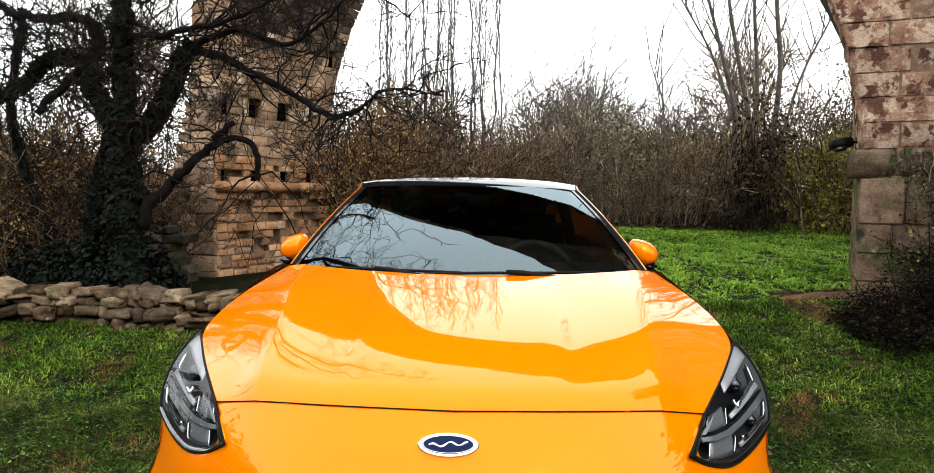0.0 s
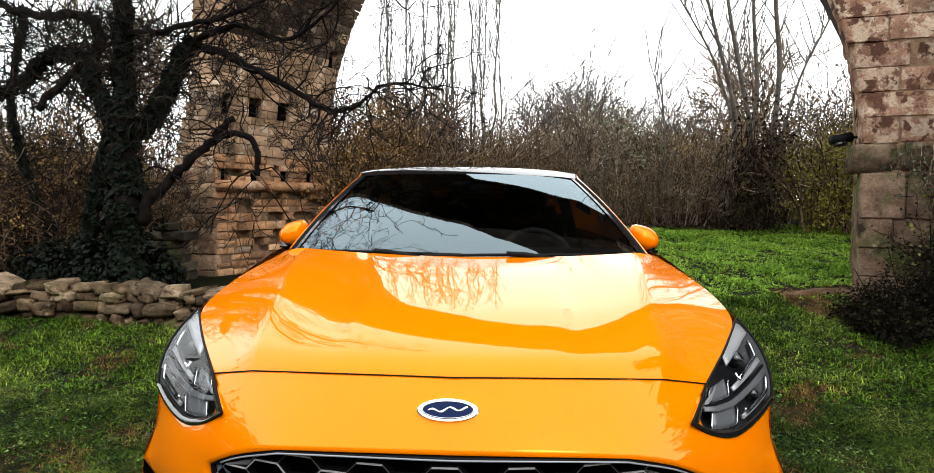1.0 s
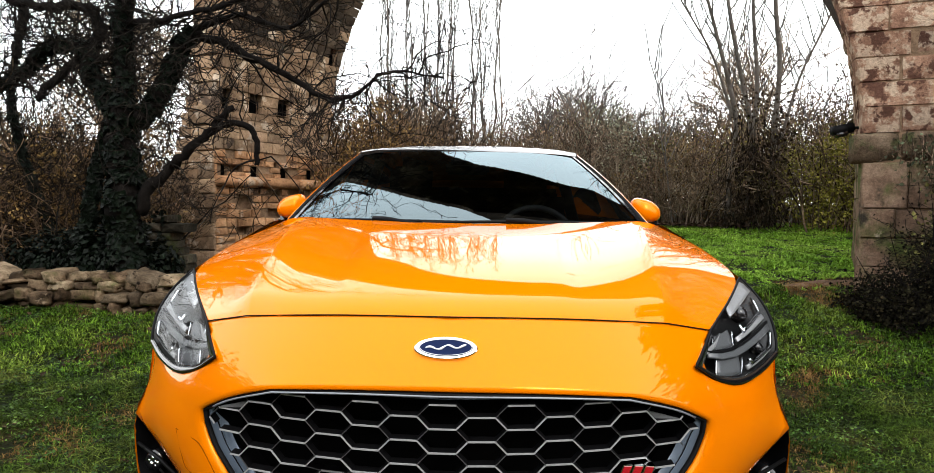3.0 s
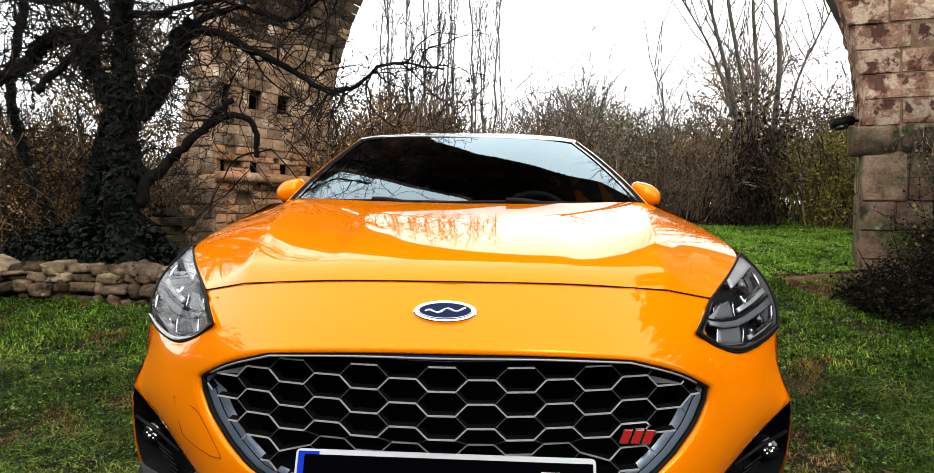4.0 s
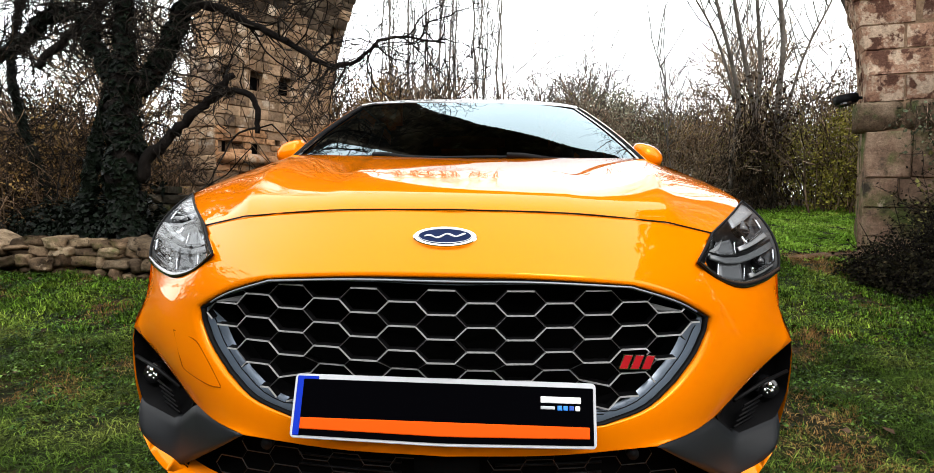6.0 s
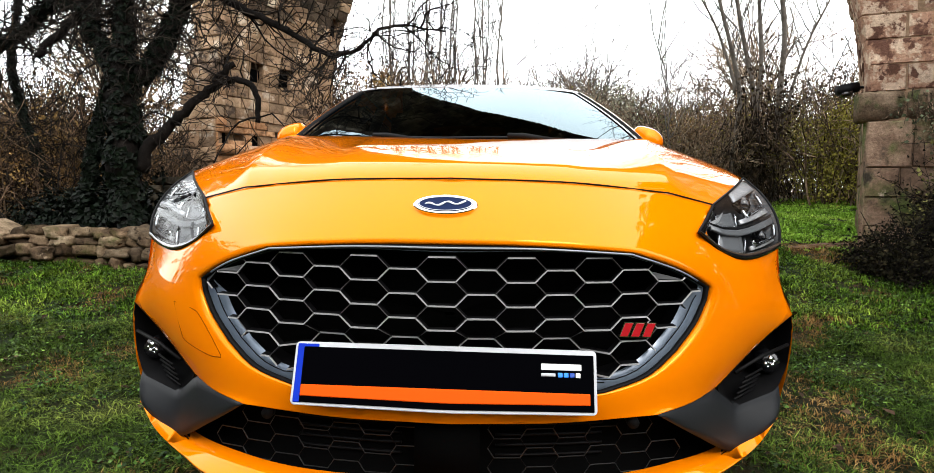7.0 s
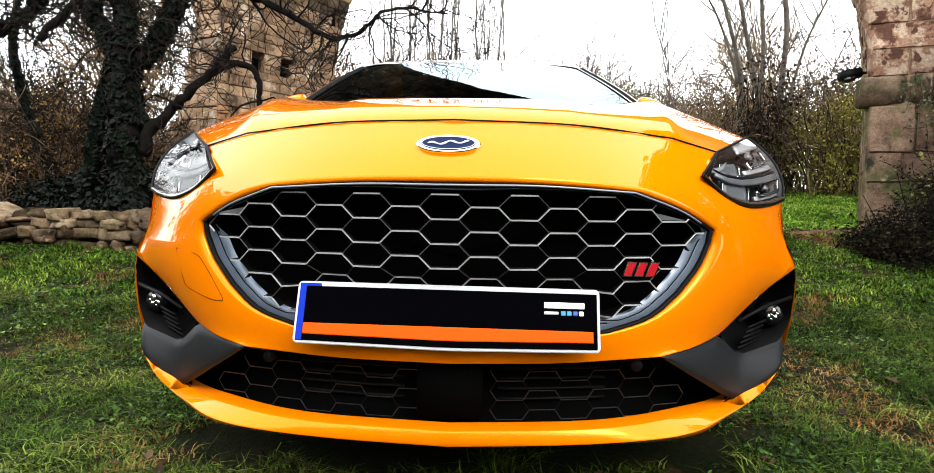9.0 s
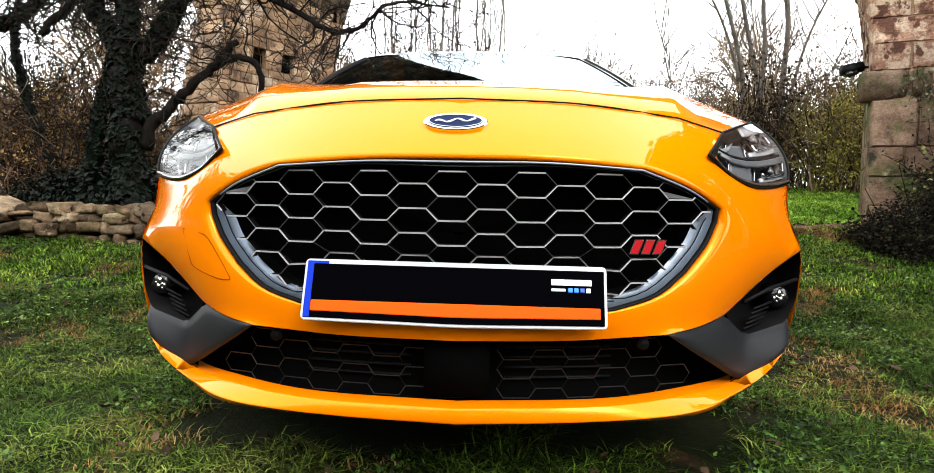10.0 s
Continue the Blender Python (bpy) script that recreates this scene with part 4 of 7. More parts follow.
    cw = bot + np.array([0, 0.02, -0.012])
    for side in both_sides([bot + np.array([0, 0.10, 0.028]), cw, cw + np.array([0, -0.06, -0.02])]):
        loft(bm, side)
    tidy(bm)
    part("cowl", bm, MATT_BLACK, car, "black plastic scuttle below the windscreen")
    for pts in ([(-0.60, 1.175, 0.977), (-0.50, 1.13, 0.985), (-0.30, 1.085, 0.986), (-0.02, 1.06, 0.983)], [(-0.16, 1.045, 0.979), (0.08, 1.045, 0.986), (0.30, 1.075, 0.986), (0.50, 1.13, 0.985)]):
        w = root("wiper")
        w.parent = car
        w["label"] = "black windscreen wiper"
        bm = bmesh.new()
        tube(bm, spline(pts, 12), 0.006, 6)
        part("blade", bm, MATT_BLACK, w)
        bm = bmesh.new()
        q = spline(pts, 12)
        tube(bm, [q[5] + np.array([0.0, -0.02, 0.006]), q[6] + np.array([0.0, -0.03, 0.004]), q[8] + np.array([0.02, -0.045, -0.012])], [0.010, 0.011, 0.008], 6)
        part("arm", bm, MATT_BLACK, w)
    # cabin
    bm = bmesh.new()
    dash = [spline([(-0.68, 1.25, 0.965), (-0.3, 1.10, 0.965), (0, 1.06, 0.965), (0.3, 1.10, 0.965), (0.68, 1.25, 0.965)], 14), spline([(-0.68, 1.45, 0.985), (0, 1.40, 0.99), (0.68, 1.45, 0.985)], 14), spline([(-0.68, 1.62, 0.93), (0, 1.60, 0.93), (0.68, 1.62, 0.93)], 14), spline([(-0.68, 1.66, 0.60), (0, 1.64, 0.60), (0.68, 1.66, 0.60)], 14)]
    loft(bm, dash)
    tidy(bm)
    part("dashboard", bm, CABIN_TRIM, car, "dark dashboard")
    wheel = root("steering_wheel")
    wheel.parent = car
    bm = bmesh.new()
    wm = Matrix.Translation((0.33, 1.74, 0.872)) @ Matrix.Rotation(radians(65), 4, "X")
    tube(bm, [wm @ Vector((0.185 * math.cos(a), 0.185 * math.sin(a), 0)) for a in np.linspace(0, 2 * math.pi, 33)], 0.015, 8, cap=False)
    part("rim", bm, WHEEL_LEATHER, wheel, "grey leather rim")
    bm = bmesh.new()
    box(bm, (0, 0, 0), (0.34, 0.09, 0.03), bevel=0.01)
    bmesh.ops.transform(bm, matrix=wm, verts=bm.verts)
    part("hub", bm, CABIN_TRIM, wheel)
    for sx in (-0.35, 0.35):
        seat = root("seat")
        seat.parent = car
        bm = bmesh.new()
        box(bm, (sx, 2.45, 0.86), (0.46, 0.16, 0.60), Matrix.Rotation(radians(-18), 4, "X"), bevel=0.05)
        part("backrest", bm, CABIN, seat)
        bm = bmesh.new()
        box(bm, (sx, 2.58, 1.20), (0.26, 0.09, 0.17), Matrix.Rotation(radians(-18), 4, "X"), bevel=0.03)
        part("headrest", bm, CABIN, seat)
        bm = bmesh.new()
        box(bm, (sx, 2.15, 0.55), (0.48, 0.52, 0.16), bevel=0.05)
        part("cushion", bm, CABIN, seat)
    bm = bmesh.new()
    box(bm, (0, 3.35, 0.80), (1.25, 0.2, 0.62), Matrix.Rotation(radians(-20), 4, "X"), bevel=0.05)
    part("rear_seat", bm, CABIN, car)
    bm = bmesh.new()
    box(bm, (0, 3.72, 0.95), (1.04, 0.03, 0.52), Matrix.Rotation(radians(-20), 4, "X"), bevel=0.006)
    part("rear_lining", bm, CABIN, car, "dark lining of the tailgate")
    for sd in (-1, 1):
        bm = bmesh.new()
        box(bm, (sd * 0.60, 2.45, 0.72), (0.03, 2.3, 0.50), bevel=0.006)
        part("door_lining", bm, CABIN, car, "dark door lining")
    bm = bmesh.new()
    box(bm, (0, 2.75, 0.45), (1.5, 2.4, 0.06))
    part("cabin_floor", bm, CABIN, car)
    bm = bmesh.new()
    box(bm, (0, 1.93, 1.235), (0.22, 0.03, 0.065), bevel=0.012)
    part("inside_mirror", bm, CABIN_TRIM, car)
    bm = bmesh.new()
    box(bm, (-0.03, 1.86, 1.262), (0.10, 0.09, 0.035), bevel=0.01)
    part("sensor_box", bm, CABIN_TRIM, car)
    for s in (-1, 1):
        bm = bmesh.new()
        tube(bm, [(s * 0.66, 2.62, 0.95), (s * 0.62, 2.70, 1.15), (s * 0.57, 2.74, 1.32)], 0.035, 8)
        part("middle_pillar", bm, CABIN_TRIM, car)


def build_mirror(s):
    mir = root("wing_mirror")
    mir.parent = car
    mir["label"] = "orange wing mirror with a black lower half"
    bm = bmesh.new()
    rings = []
    for t in np.linspace(0, 1, 9):
        y = 1.425 + 0.125 * t
        k = math.sin(math.pi * (0.10 + 0.62 * t)) ** 0.55
        ring = []
        for i in range(24):
            a = 2 * math.pi * i / 24
            cx, cz = math.cos(a), math.sin(a)
            rx = abs(cx) ** 0.75 * math.copysign(1, cx) * 0.065 * k
            rz = abs(cz) ** 0.8 * math.copysign(1, cz) * 0.054 * k * (1.0 - 0.28 * cx * 1)
            ring.append((s * (0.769 + 0.010 * t + rx), y, 1.028 + rz - 0.010 * cx))
        rings.append(ring)
    vs = loft(bm, rings, close=True)
    bm.faces.new(vs[0])
    bm.faces.new(vs[-1][::-1])
    tidy(bm)
    part("shell", bm, ORANGE, mir, "orange painted mirror shell")
    bm = bmesh.new()
    box(bm, (s * 0.775, 1.49, 0.972), (0.10, 0.09, 0.035), bevel=0.012)
    part("base", bm, GLOSS_BLACK, mir, "black lower mirror casing")
    bm = bmesh.new()
    tube(bm, [(s * 0.80, 1.50, 0.968), (s * 0.745, 1.52, 0.965), (s * 0.70, 1.53, 0.985)], [0.02, 0.018, 0.024], 8)
    part("foot", bm, MATT_BLACK, mir)


def build_wheel(s, y):
    w = root("wheel")
    w.parent = car
    bm = bmesh.new()
    prof = [(0.24, 0.10), (0.31, 0.10), (0.328, 0.07), (0.33, 0.0), (0.328, -0.07), (0.31, -0.10), (0.24, -0.10)]
    loft(bm, [[(s * (0.755 + o), y + r * math.cos(2 * math.pi * i / 32), WHEEL_Z + r * math.sin(2 * math.pi * i / 32)) for i in range(32)] for r, o in prof], close=True)
    tidy(bm)
    part("tyre", bm, RUBBER, w, "black rubber tyre")
    bm = bmesh.new()
    vs = loft(bm, [[(s * (0.755 + o), y + r * math.cos(2 * math.pi * i / 32), WHEEL_Z + r * math.sin(2 * math.pi * i / 32)) for i in range(32)] for r, o in ((0.24, 0.09), (0.235, 0.06), (0.20, 0.05))], close=True)
    for k in range(5):
        a = 2 * math.pi * k / 5
        tube(bm, [(s * 0.82, y + 0.03 * math.cos(a), WHEEL_Z + 0.03 * math.sin(a)), (s * 0.83, y + 0.22 * math.cos(a), WHEEL_Z + 0.22 * math.sin(a))], [0.03, 0.022], 6)
    tidy(bm)
    part("rim", bm, ALLOY, w, "grey alloy rim")


def build_tow_cover():
    bm = bmesh.new()
    loop = spline([(-0.636, 0.201, 0.524), (-0.572, 0.158, 0.516), (-0.547, 0.144, 0.500), (-0.492, 0.116, 0.428), (-0.495, 0.117, 0.421), (-0.530, 0.136, 0.421), (-0.600, 0.181, 0.438), (-0.615, 0.188, 0.461), (-0.636, 0.201, 0.524)], 48)
    # dark orange rod: the seam's shade is put into its colour
    tube(bm, loop + np.array([0.0002, -0.0002, 0]), 0.0013, 5, cap=False)
    part("tow_eye_cover", bm, GAP_SHADE_SOFT, car, "thin outline of the towing eye cover")


build_tow_cover()
build_bumper()
build_hood()
build_gap()
for side in (-1, 1):
    build_side(side)
    build_headlight(side)
    build_corner(side)
    build_mirror(side)
    for yy in (WHEEL_F, WHEEL_R):
        build_wheel(side, yy)
build_grille()
build_lower()
build_emblem()
build_plate()
build_cabin()


def set_askew():
    """The body behind the bonnet sits a little to one side."""
    for ob in car.children_recursive:
        if ob.type != "MESH" or ob.name.split(".")[0] in ("tyre", "hood"):
            continue
        for v in ob.data.vertices:
            if v.co.y > 0.9:
                v.co.x -= 0.028 * (v.co.y - 0.9)


set_askew()


# ---- the aqueduct ----
ARCH_C = Vector((3.248, 3.985, 0))
ALONG = Vector((-0.954, 0.30, 0))
ACROSS = Vector((0.50, 0.866, 0))
FACE_N = Vector((-0.30, -0.954, 0))
JAMB_N = Vector((0.866, -0.50, 0))
SPAN, DEEP, TOP = 6.67, 1.9, 5.6
SPRING, RISE, FULL, NEAR_FULL = 1.72, 3.85, 2.03, 1.70


def at(u, w, z):
    """A place in the aqueduct: u along it from the nearer pier, w through its thickness, z up."""
    p = ARCH_C + ALONG * u + ACROSS * w
    return Vector((p.x, p.y, z))


def top_z(u):
    """The broken upper edge, lower towards the far pier."""
    return float(np.interp(u, [-5, 2, 2.8, 3.2, 3.9, 4.6, 5.0, 5.4, 5.9, 7.0], [6.1, 6.1, 5.95, 5.76, 5.64, 5.46, 5.22, 4.98, 4.55, 4.1])) + 0.02 * math.sin(u * 7.1) + 0.02 * math.sin(u * 13.3)


def arch_z(u):
    r = SPAN / 2
    e = NEAR_FULL if u < r else FULL
    return SPRING + RISE * max(0.0, 1 - abs((u - r) / r) ** e) ** (1 / e)


def arch_course(s):
    """A place s metres up the curve of the arch from its far springing: u, z and the inward normal in (u, z)."""
    i = min(max(int(np.searchsorted(ARC_S, s)), 1), len(ARC_S) - 1)
    a, b = ARC[i - 1], ARC[i]
    w = (s - ARC_S[i - 1]) / (ARC_S[i] - ARC_S[i - 1])
    d = (b - a) / np.linalg.norm(b - a)
    return a[0] + (b[0] - a[0]) * w, a[1] + (b[1] - a[1]) * w, -d[1], d[0]


ARC = np.array([(SPAN / 2 * (1 + math.cos(k) ** (2 / FULL)), SPRING + RISE * math.sin(k) ** (2 / FULL)) for k in np.linspace(0, math.pi / 2 - 1e-6, 400)])
ARC_S = np.concatenate([[0], np.cumsum(np.linalg.norm(np.diff(ARC, axis=0), axis=1))])


def pier_edge(z):
    """The far pier's outer edge, which leans in as it rises."""
    return float(np.interp(z, [-0.6, 1.1, 1.5, 2.3, 3.5, 6.0], [7.62, 7.52, 7.30, 7.03, 6.92, 6.9]))


aqueduct = root("aqueduct", label="old stone aqueduct arch of weathered red sandstone", category="aqueduct")


def build_aqueduct():
    n = 40
    line = []
    for i in range(n + 1):
        t = math.pi * i / n
        e = NEAR_FULL if i < n / 2 else FULL
        side, high = abs(math.cos(t)) ** (2 / e), math.sin(t) ** (2 / e)
        line.append((SPAN / 2 - math.copysign((SPAN / 2 + 0.10) * side, math.cos(t)), SPRING + (RISE + 0.10) * high))
    us = [u for u, z in line]
    bm = bmesh.new()
    for w, flip in ((0.03, False), (DEEP, True)):
        lo = [at(u, w, z) for u, z in line]
        hi = [at(u, w, top_z(u)) for u in us]
        loft(bm, [lo, hi], flip=flip)
    loft(bm, [[at(u, 0.03, z) for u, z in line], [at(u, DEEP, z) for u, z in line]])
    loft(bm, [[at(u, w, top_z(u)) for u in us] for w in (0.03, DEEP)])
    tidy(bm)
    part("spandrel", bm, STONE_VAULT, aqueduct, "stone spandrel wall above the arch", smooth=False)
    bm = bmesh.new()
    zs = np.linspace(-0.6, TOP, 24)
    rings = [[at(-0.08, -0.020, z), at(-5.0, -0.020, z), at(-5.0, DEEP, z), at(-0.08, DEEP, z)] for z in zs]
    vs = loft(bm, rings, close=True)
    bm.faces.new(vs[-1])
    bmesh.ops.recalc_face_normals(bm, faces=bm.faces)
    part("pier", bm, STONE_MASS, aqueduct, "mortared core of a sandstone pier", smooth=False)
    bm = bmesh.new()
    zs = np.linspace(-0.6, 4.1, 24)
    rings = [[at(SPAN + 0.11, 0.09, z), at(pier_edge(z) - 0.03, 0.09, z), at(pier_edge(z) - 0.03, DEEP, z), at(SPAN + 0.11, DEEP, z)] for z in zs]
    vs = loft(bm, rings, close=True)
    bm.faces.new(vs[-1])
    bmesh.ops.recalc_face_normals(bm, faces=bm.faces)
    part("pier", bm, STONE_MASS, aqueduct, "mortared core of a brown stone pier", smooth=False)


def block_mesh(name, seed, mat, soft=0.07, rough=0.05):
    """A squared stone of unit size whose face, at -y, is worn and uneven."""
    rng = random.Random(seed)
    bm = bmesh.new()
    q = []
    for x, z in ((-0.5, -0.5), (0.5, -0.5), (0.5, 0.5), (-0.5, 0.5)):
        q.append((x + rng.uniform(-rough, rough) * 0.5, z + rng.uniform(-rough, rough)))
    rings = []
    for y, k in ((0.5, 1.0), (-0.34, 1.0), (-0.46, 1 - soft)):
        ring = []
        for i in range(4):
            (x0, z0), (x1, z1) = q[i], q[(i + 1) % 4]
            for t in (0.0, 0.5):
                ring.append(((x0 + (x1 - x0) * t) * k + rng.uniform(-1, 1) * 0.015, y + rng.uniform(-0.03, 0.03), (z0 + (z1 - z0) * t) * k + rng.uniform(-1, 1) * 0.02))
        rings.append(ring)
    vs = loft(bm, rings, close=True)
    c = bm.verts.new((rng.uniform(-0.1, 0.1), -0.5 + rng.uniform(-0.05, 0.02), rng.uniform(-0.1, 0.1)))
    for i in range(8):
        bm.faces.new((vs[-1][i], vs[-1][(i + 1) % 8], c))
    bmesh.ops.recalc_face_normals(bm, faces=bm.faces)
    me = bpy.data.meshes.new(name)
    bm.to_mesh(me)
    bm.free()
    me.materials.append(mat)
    return me


def frame_of(origin, right, normal):
    """A turn whose x runs along right and whose -y looks along normal."""
    x, y = right.normalized(), -normal.normalized()
    return Matrix(((x.x, y.x, 0, origin.x), (x.y, y.y, 0, origin.y), (0, 0, 1, origin.z), (0, 0, 0, 1)))


def lay(name, me, parent, origin, right, normal, size):
    ob = new(name, me)
    ob.parent = parent
    ob.matrix_world = frame_of(origin, right, normal) @ Matrix.Diagonal((*size, 1))
    return ob


def face_edge(z, e=NEAR_FULL):
    """Where a pier's face ends: upright, then along the arch."""
    q = min(1.0, max(0.0, z - SPRING) / RISE)
    return SPAN / 2 * (1 - (1 - q ** e) ** (1 / e))


def corner_block(u0, ua, ub, z0, z1, proud, mat, seed):
    """A squared stone at the arch's edge, cut to its curve from ua below to ub above."""
    rng = random.Random(seed)
    bm = bmesh.new()
    g, j = 0.006, 0.001
    q = [(u0 + g, z0 + j), (ua, z0 + j), (ub, z1 - j), (u0 + g, z1 - j)]
    rings = []
    for w, k in ((0.14, 1.0), (0.012, 1.0), (-0.004, 0.94)):
        cu, cz = sum(p[0] for p in q) / 4, (z0 + z1) / 2
        ring = []
        for i in range(4):
            for t in (0.0, 0.5):
                pu = q[i][0] + (q[(i + 1) % 4][0] - q[i][0]) * t
                pz = q[i][1] + (q[(i + 1) % 4][1] - q[i][1]) * t
                p = at(cu + (pu - cu) * k + rng.uniform(-1, 1) * 0.004, 0, cz + (pz - cz) * k + rng.uniform(-1, 1) * 0.004)
                ring.append(p + FACE_N * (proud - w + 0.03 + rng.uniform(-1, 1) * 0.004))
        rings.append(ring)
    vs = loft(bm, rings, close=True)
    bm.faces.new(vs[-1])
    bmesh.ops.recalc_face_normals(bm, faces=bm.faces)
    part("sandstone_block", bm, mat, aqueduct, smooth=False)


def build_masonry():
    rng = random.Random(5)
    near = [block_mesh("sandstone_block", k, STONE_PIER, 0.035, 0.02) for k in range(9)]
    lower = [block_mesh("sandstone_block", 15 + k, STONE_LOW, 0.03, 0.02) for k in range(8)]
    darkened = [block_mesh("sandstone_block", 90 + k, STONE_VAULT, 0.035, 0.02) for k in range(4)]
    far = [block_mesh("masonry_stone", 30 + k, STONE_FAR, 0.07, 0.05) for k in range(10)]
    grey = [block_mesh("masonry_stone", 50 + k, STONE_GREY, 0.06, 0.04) for k in range(10)]
    # near pier: squared courses, the arch springing above the ledge
    z, row = 0.0, 0
    while z < TOP - 0.1:
        h = rng.uniform(0.20, 0.245) if z > 1.66 else rng.uniform(0.24, 0.32)
        if 1.40 < z < 1.66:
            z = 1.665
            continue
        if z < 1.42 and z + h > 1.30:
            h = 1.42 - z
        low = z < 1.42
        u, first = face_edge(z + h / 2), True
        stop = -1.9 if z < 3.6 else -0.7
        while u > stop:
            w = rng.uniform(0.30, 0.62)
            if first and row % 2:
                w *= 0.55
            proud = rng.uniform(-0.008, 0.010) + (0.012 if low else 0)
            if first:
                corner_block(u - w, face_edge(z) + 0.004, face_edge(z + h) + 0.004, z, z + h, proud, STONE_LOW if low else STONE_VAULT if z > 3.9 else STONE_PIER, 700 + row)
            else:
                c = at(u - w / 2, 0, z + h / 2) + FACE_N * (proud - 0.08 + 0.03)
                lay("sandstone_block", rng.choice(lower if low else darkened if z > 3.9 else near), aqueduct, c, -ALONG, FACE_N, (w - 0.011, 0.16, h - 0.011))
            u -= w
            first = False
        z += h
        row += 1
    # ledge of the near pier: big flat-topped stones with a rounded underside
    u0, k = 0.085, 0
    while u0 > -1.8:
        L = (0.34, 0.45, 0.37, 0.52, 0.4, 0.5)[k % 6]
        bm = bmesh.new()
        u1 = u0 - L + 0.008
        prof = [(0.14, -0.125), (0.0, -0.125), (-0.045, -0.10), (-0.075, -0.03), (-0.075, 0.07), (-0.055, 0.112), (-0.02, 0.125), (0.14, 0.125)]
        rings = []
        for j in range(9):
            t = j / 8
            g = 0.86 if j in (0, 8) else (0.97 if j in (1, 7) else 1.0)
            u = u0 + (u1 - u0) * (0.03 if j == 0 else 0.97 if j == 8 else t)
            ring = []
            for w, dz in prof:
                jit = rng.uniform(-1, 1) * 0.007
                ring.append(at(u, 0, 1.545) + FACE_N * (-w * g + jit) + Vector((0, 0, dz * (g if k else g - 0.02 * (j == 0)) + rng.uniform(-1, 1) * 0.006)))
            rings.append(ring)
        vs = loft(bm, rings)
        bm.faces.new(vs[0])
        bm.faces.new(vs[-1][::-1])
        bmesh.ops.recalc_face_normals(bm, faces=bm.faces)
        part("ledge_stone", bm, STONE_LEDGE, aqueduct, "lichened flat-topped ledge stone")
        u0 -= L
        k += 1
    # its inner side below the arch, the ledge turning the corner
    z = 0.0
    while z < SPRING:
        h = rng.uniform(0.2, 0.26)
        h = min(h, SPRING - z) if SPRING - z > 0.1 else SPRING - z + 0.001
        w = 0.16
        while w < DEEP - 0.1:
            L = rng.uniform(0.35, 0.6)
            c = at(0, w + L / 2, z + h / 2) + JAMB_N * 0.074
            lay("sandstone_block", rng.choice(lower), aqueduct, c, -ACROSS, -JAMB_N, (L - 0.012, 0.15, h - 0.012))
            w += L
        z += h
    # far pier: the inner side with its holes and ledge
    count = 0
    z = 0.0
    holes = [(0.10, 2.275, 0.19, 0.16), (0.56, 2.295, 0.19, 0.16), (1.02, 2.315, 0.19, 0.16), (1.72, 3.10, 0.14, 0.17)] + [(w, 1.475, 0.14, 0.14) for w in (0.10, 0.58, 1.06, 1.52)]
    rest = {}
    bm = bmesh.new()
    bmesh.ops.create_cube(bm, size=1)
    cube = bpy.data.meshes.new("bed")
    bm.to_mesh(cube)
    bm.free()

    def joined(me, m, kind="courses"):
        v, f = rest.setdefault(kind, ([], []))
        k = len(v)
        v.extend(m @ p.co for p in me.vertices)
        f.extend(tuple(k + i for i in p.vertices) for p in me.polygons)

    def stretches(zm, h, start):
        """Widths of stones along one course, broken by the scaffold holes that it meets."""
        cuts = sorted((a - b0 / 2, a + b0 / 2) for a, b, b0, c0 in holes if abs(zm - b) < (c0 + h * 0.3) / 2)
        w = start
        for lo, hi in cuts + [(DEEP, DEEP)]:
            while lo - w > 0.02:
                L = rng.uniform(0.10, 0.25)
                if lo - w - L < 0.09:
                    L = lo - w
                yield w, L
                w += L
            w = max(w, hi)
    while z < SPRING:
        h = rng.uniform(0.075, 0.115)
        for w, L in stretches(z + h / 2, h, -0.01):
            mid = (w + L / 2, z + h / 2)
            worn = rng.random()
            gap = (worn < 0.26 and 0.4 < mid[1] < 1.28 and mid[0] > 0.30) or (worn < 0.05 and mid[1] > 1.5)
            if not gap:
                deep = -0.05 if worn > 0.9 and mid[1] < 1.7 else rng.uniform(-0.010, 0.008)
                hh = h * (rng.uniform(0.55, 0.8) if worn < 0.3 and mid[1] < 1.3 else 1.0)
                joined(cube, frame_of(at(SPAN, mid[0], mid[1]) - JAMB_N * 0.055, ACROSS, JAMB_N) @ Matrix.Diagonal((L, 0.09, h, 1)), "mortar")
                c = at(SPAN, mid[0], mid[1]) + JAMB_N * (deep - 0.045)
                m = frame_of(c, ACROSS, JAMB_N) @ Matrix.Rotation(rng.gauss(0, 0.025), 4, "Y") @ Matrix.Diagonal((L - 0.014, 0.13, hh - 0.014, 1))
                me = rng.choice(far)
                if count < 290:
                    ob = new("masonry_stone", me)
                    ob.parent = aqueduct
                    ob.matrix_world = m
                    count += 1
                else:
                    joined(me, m)
        z += h
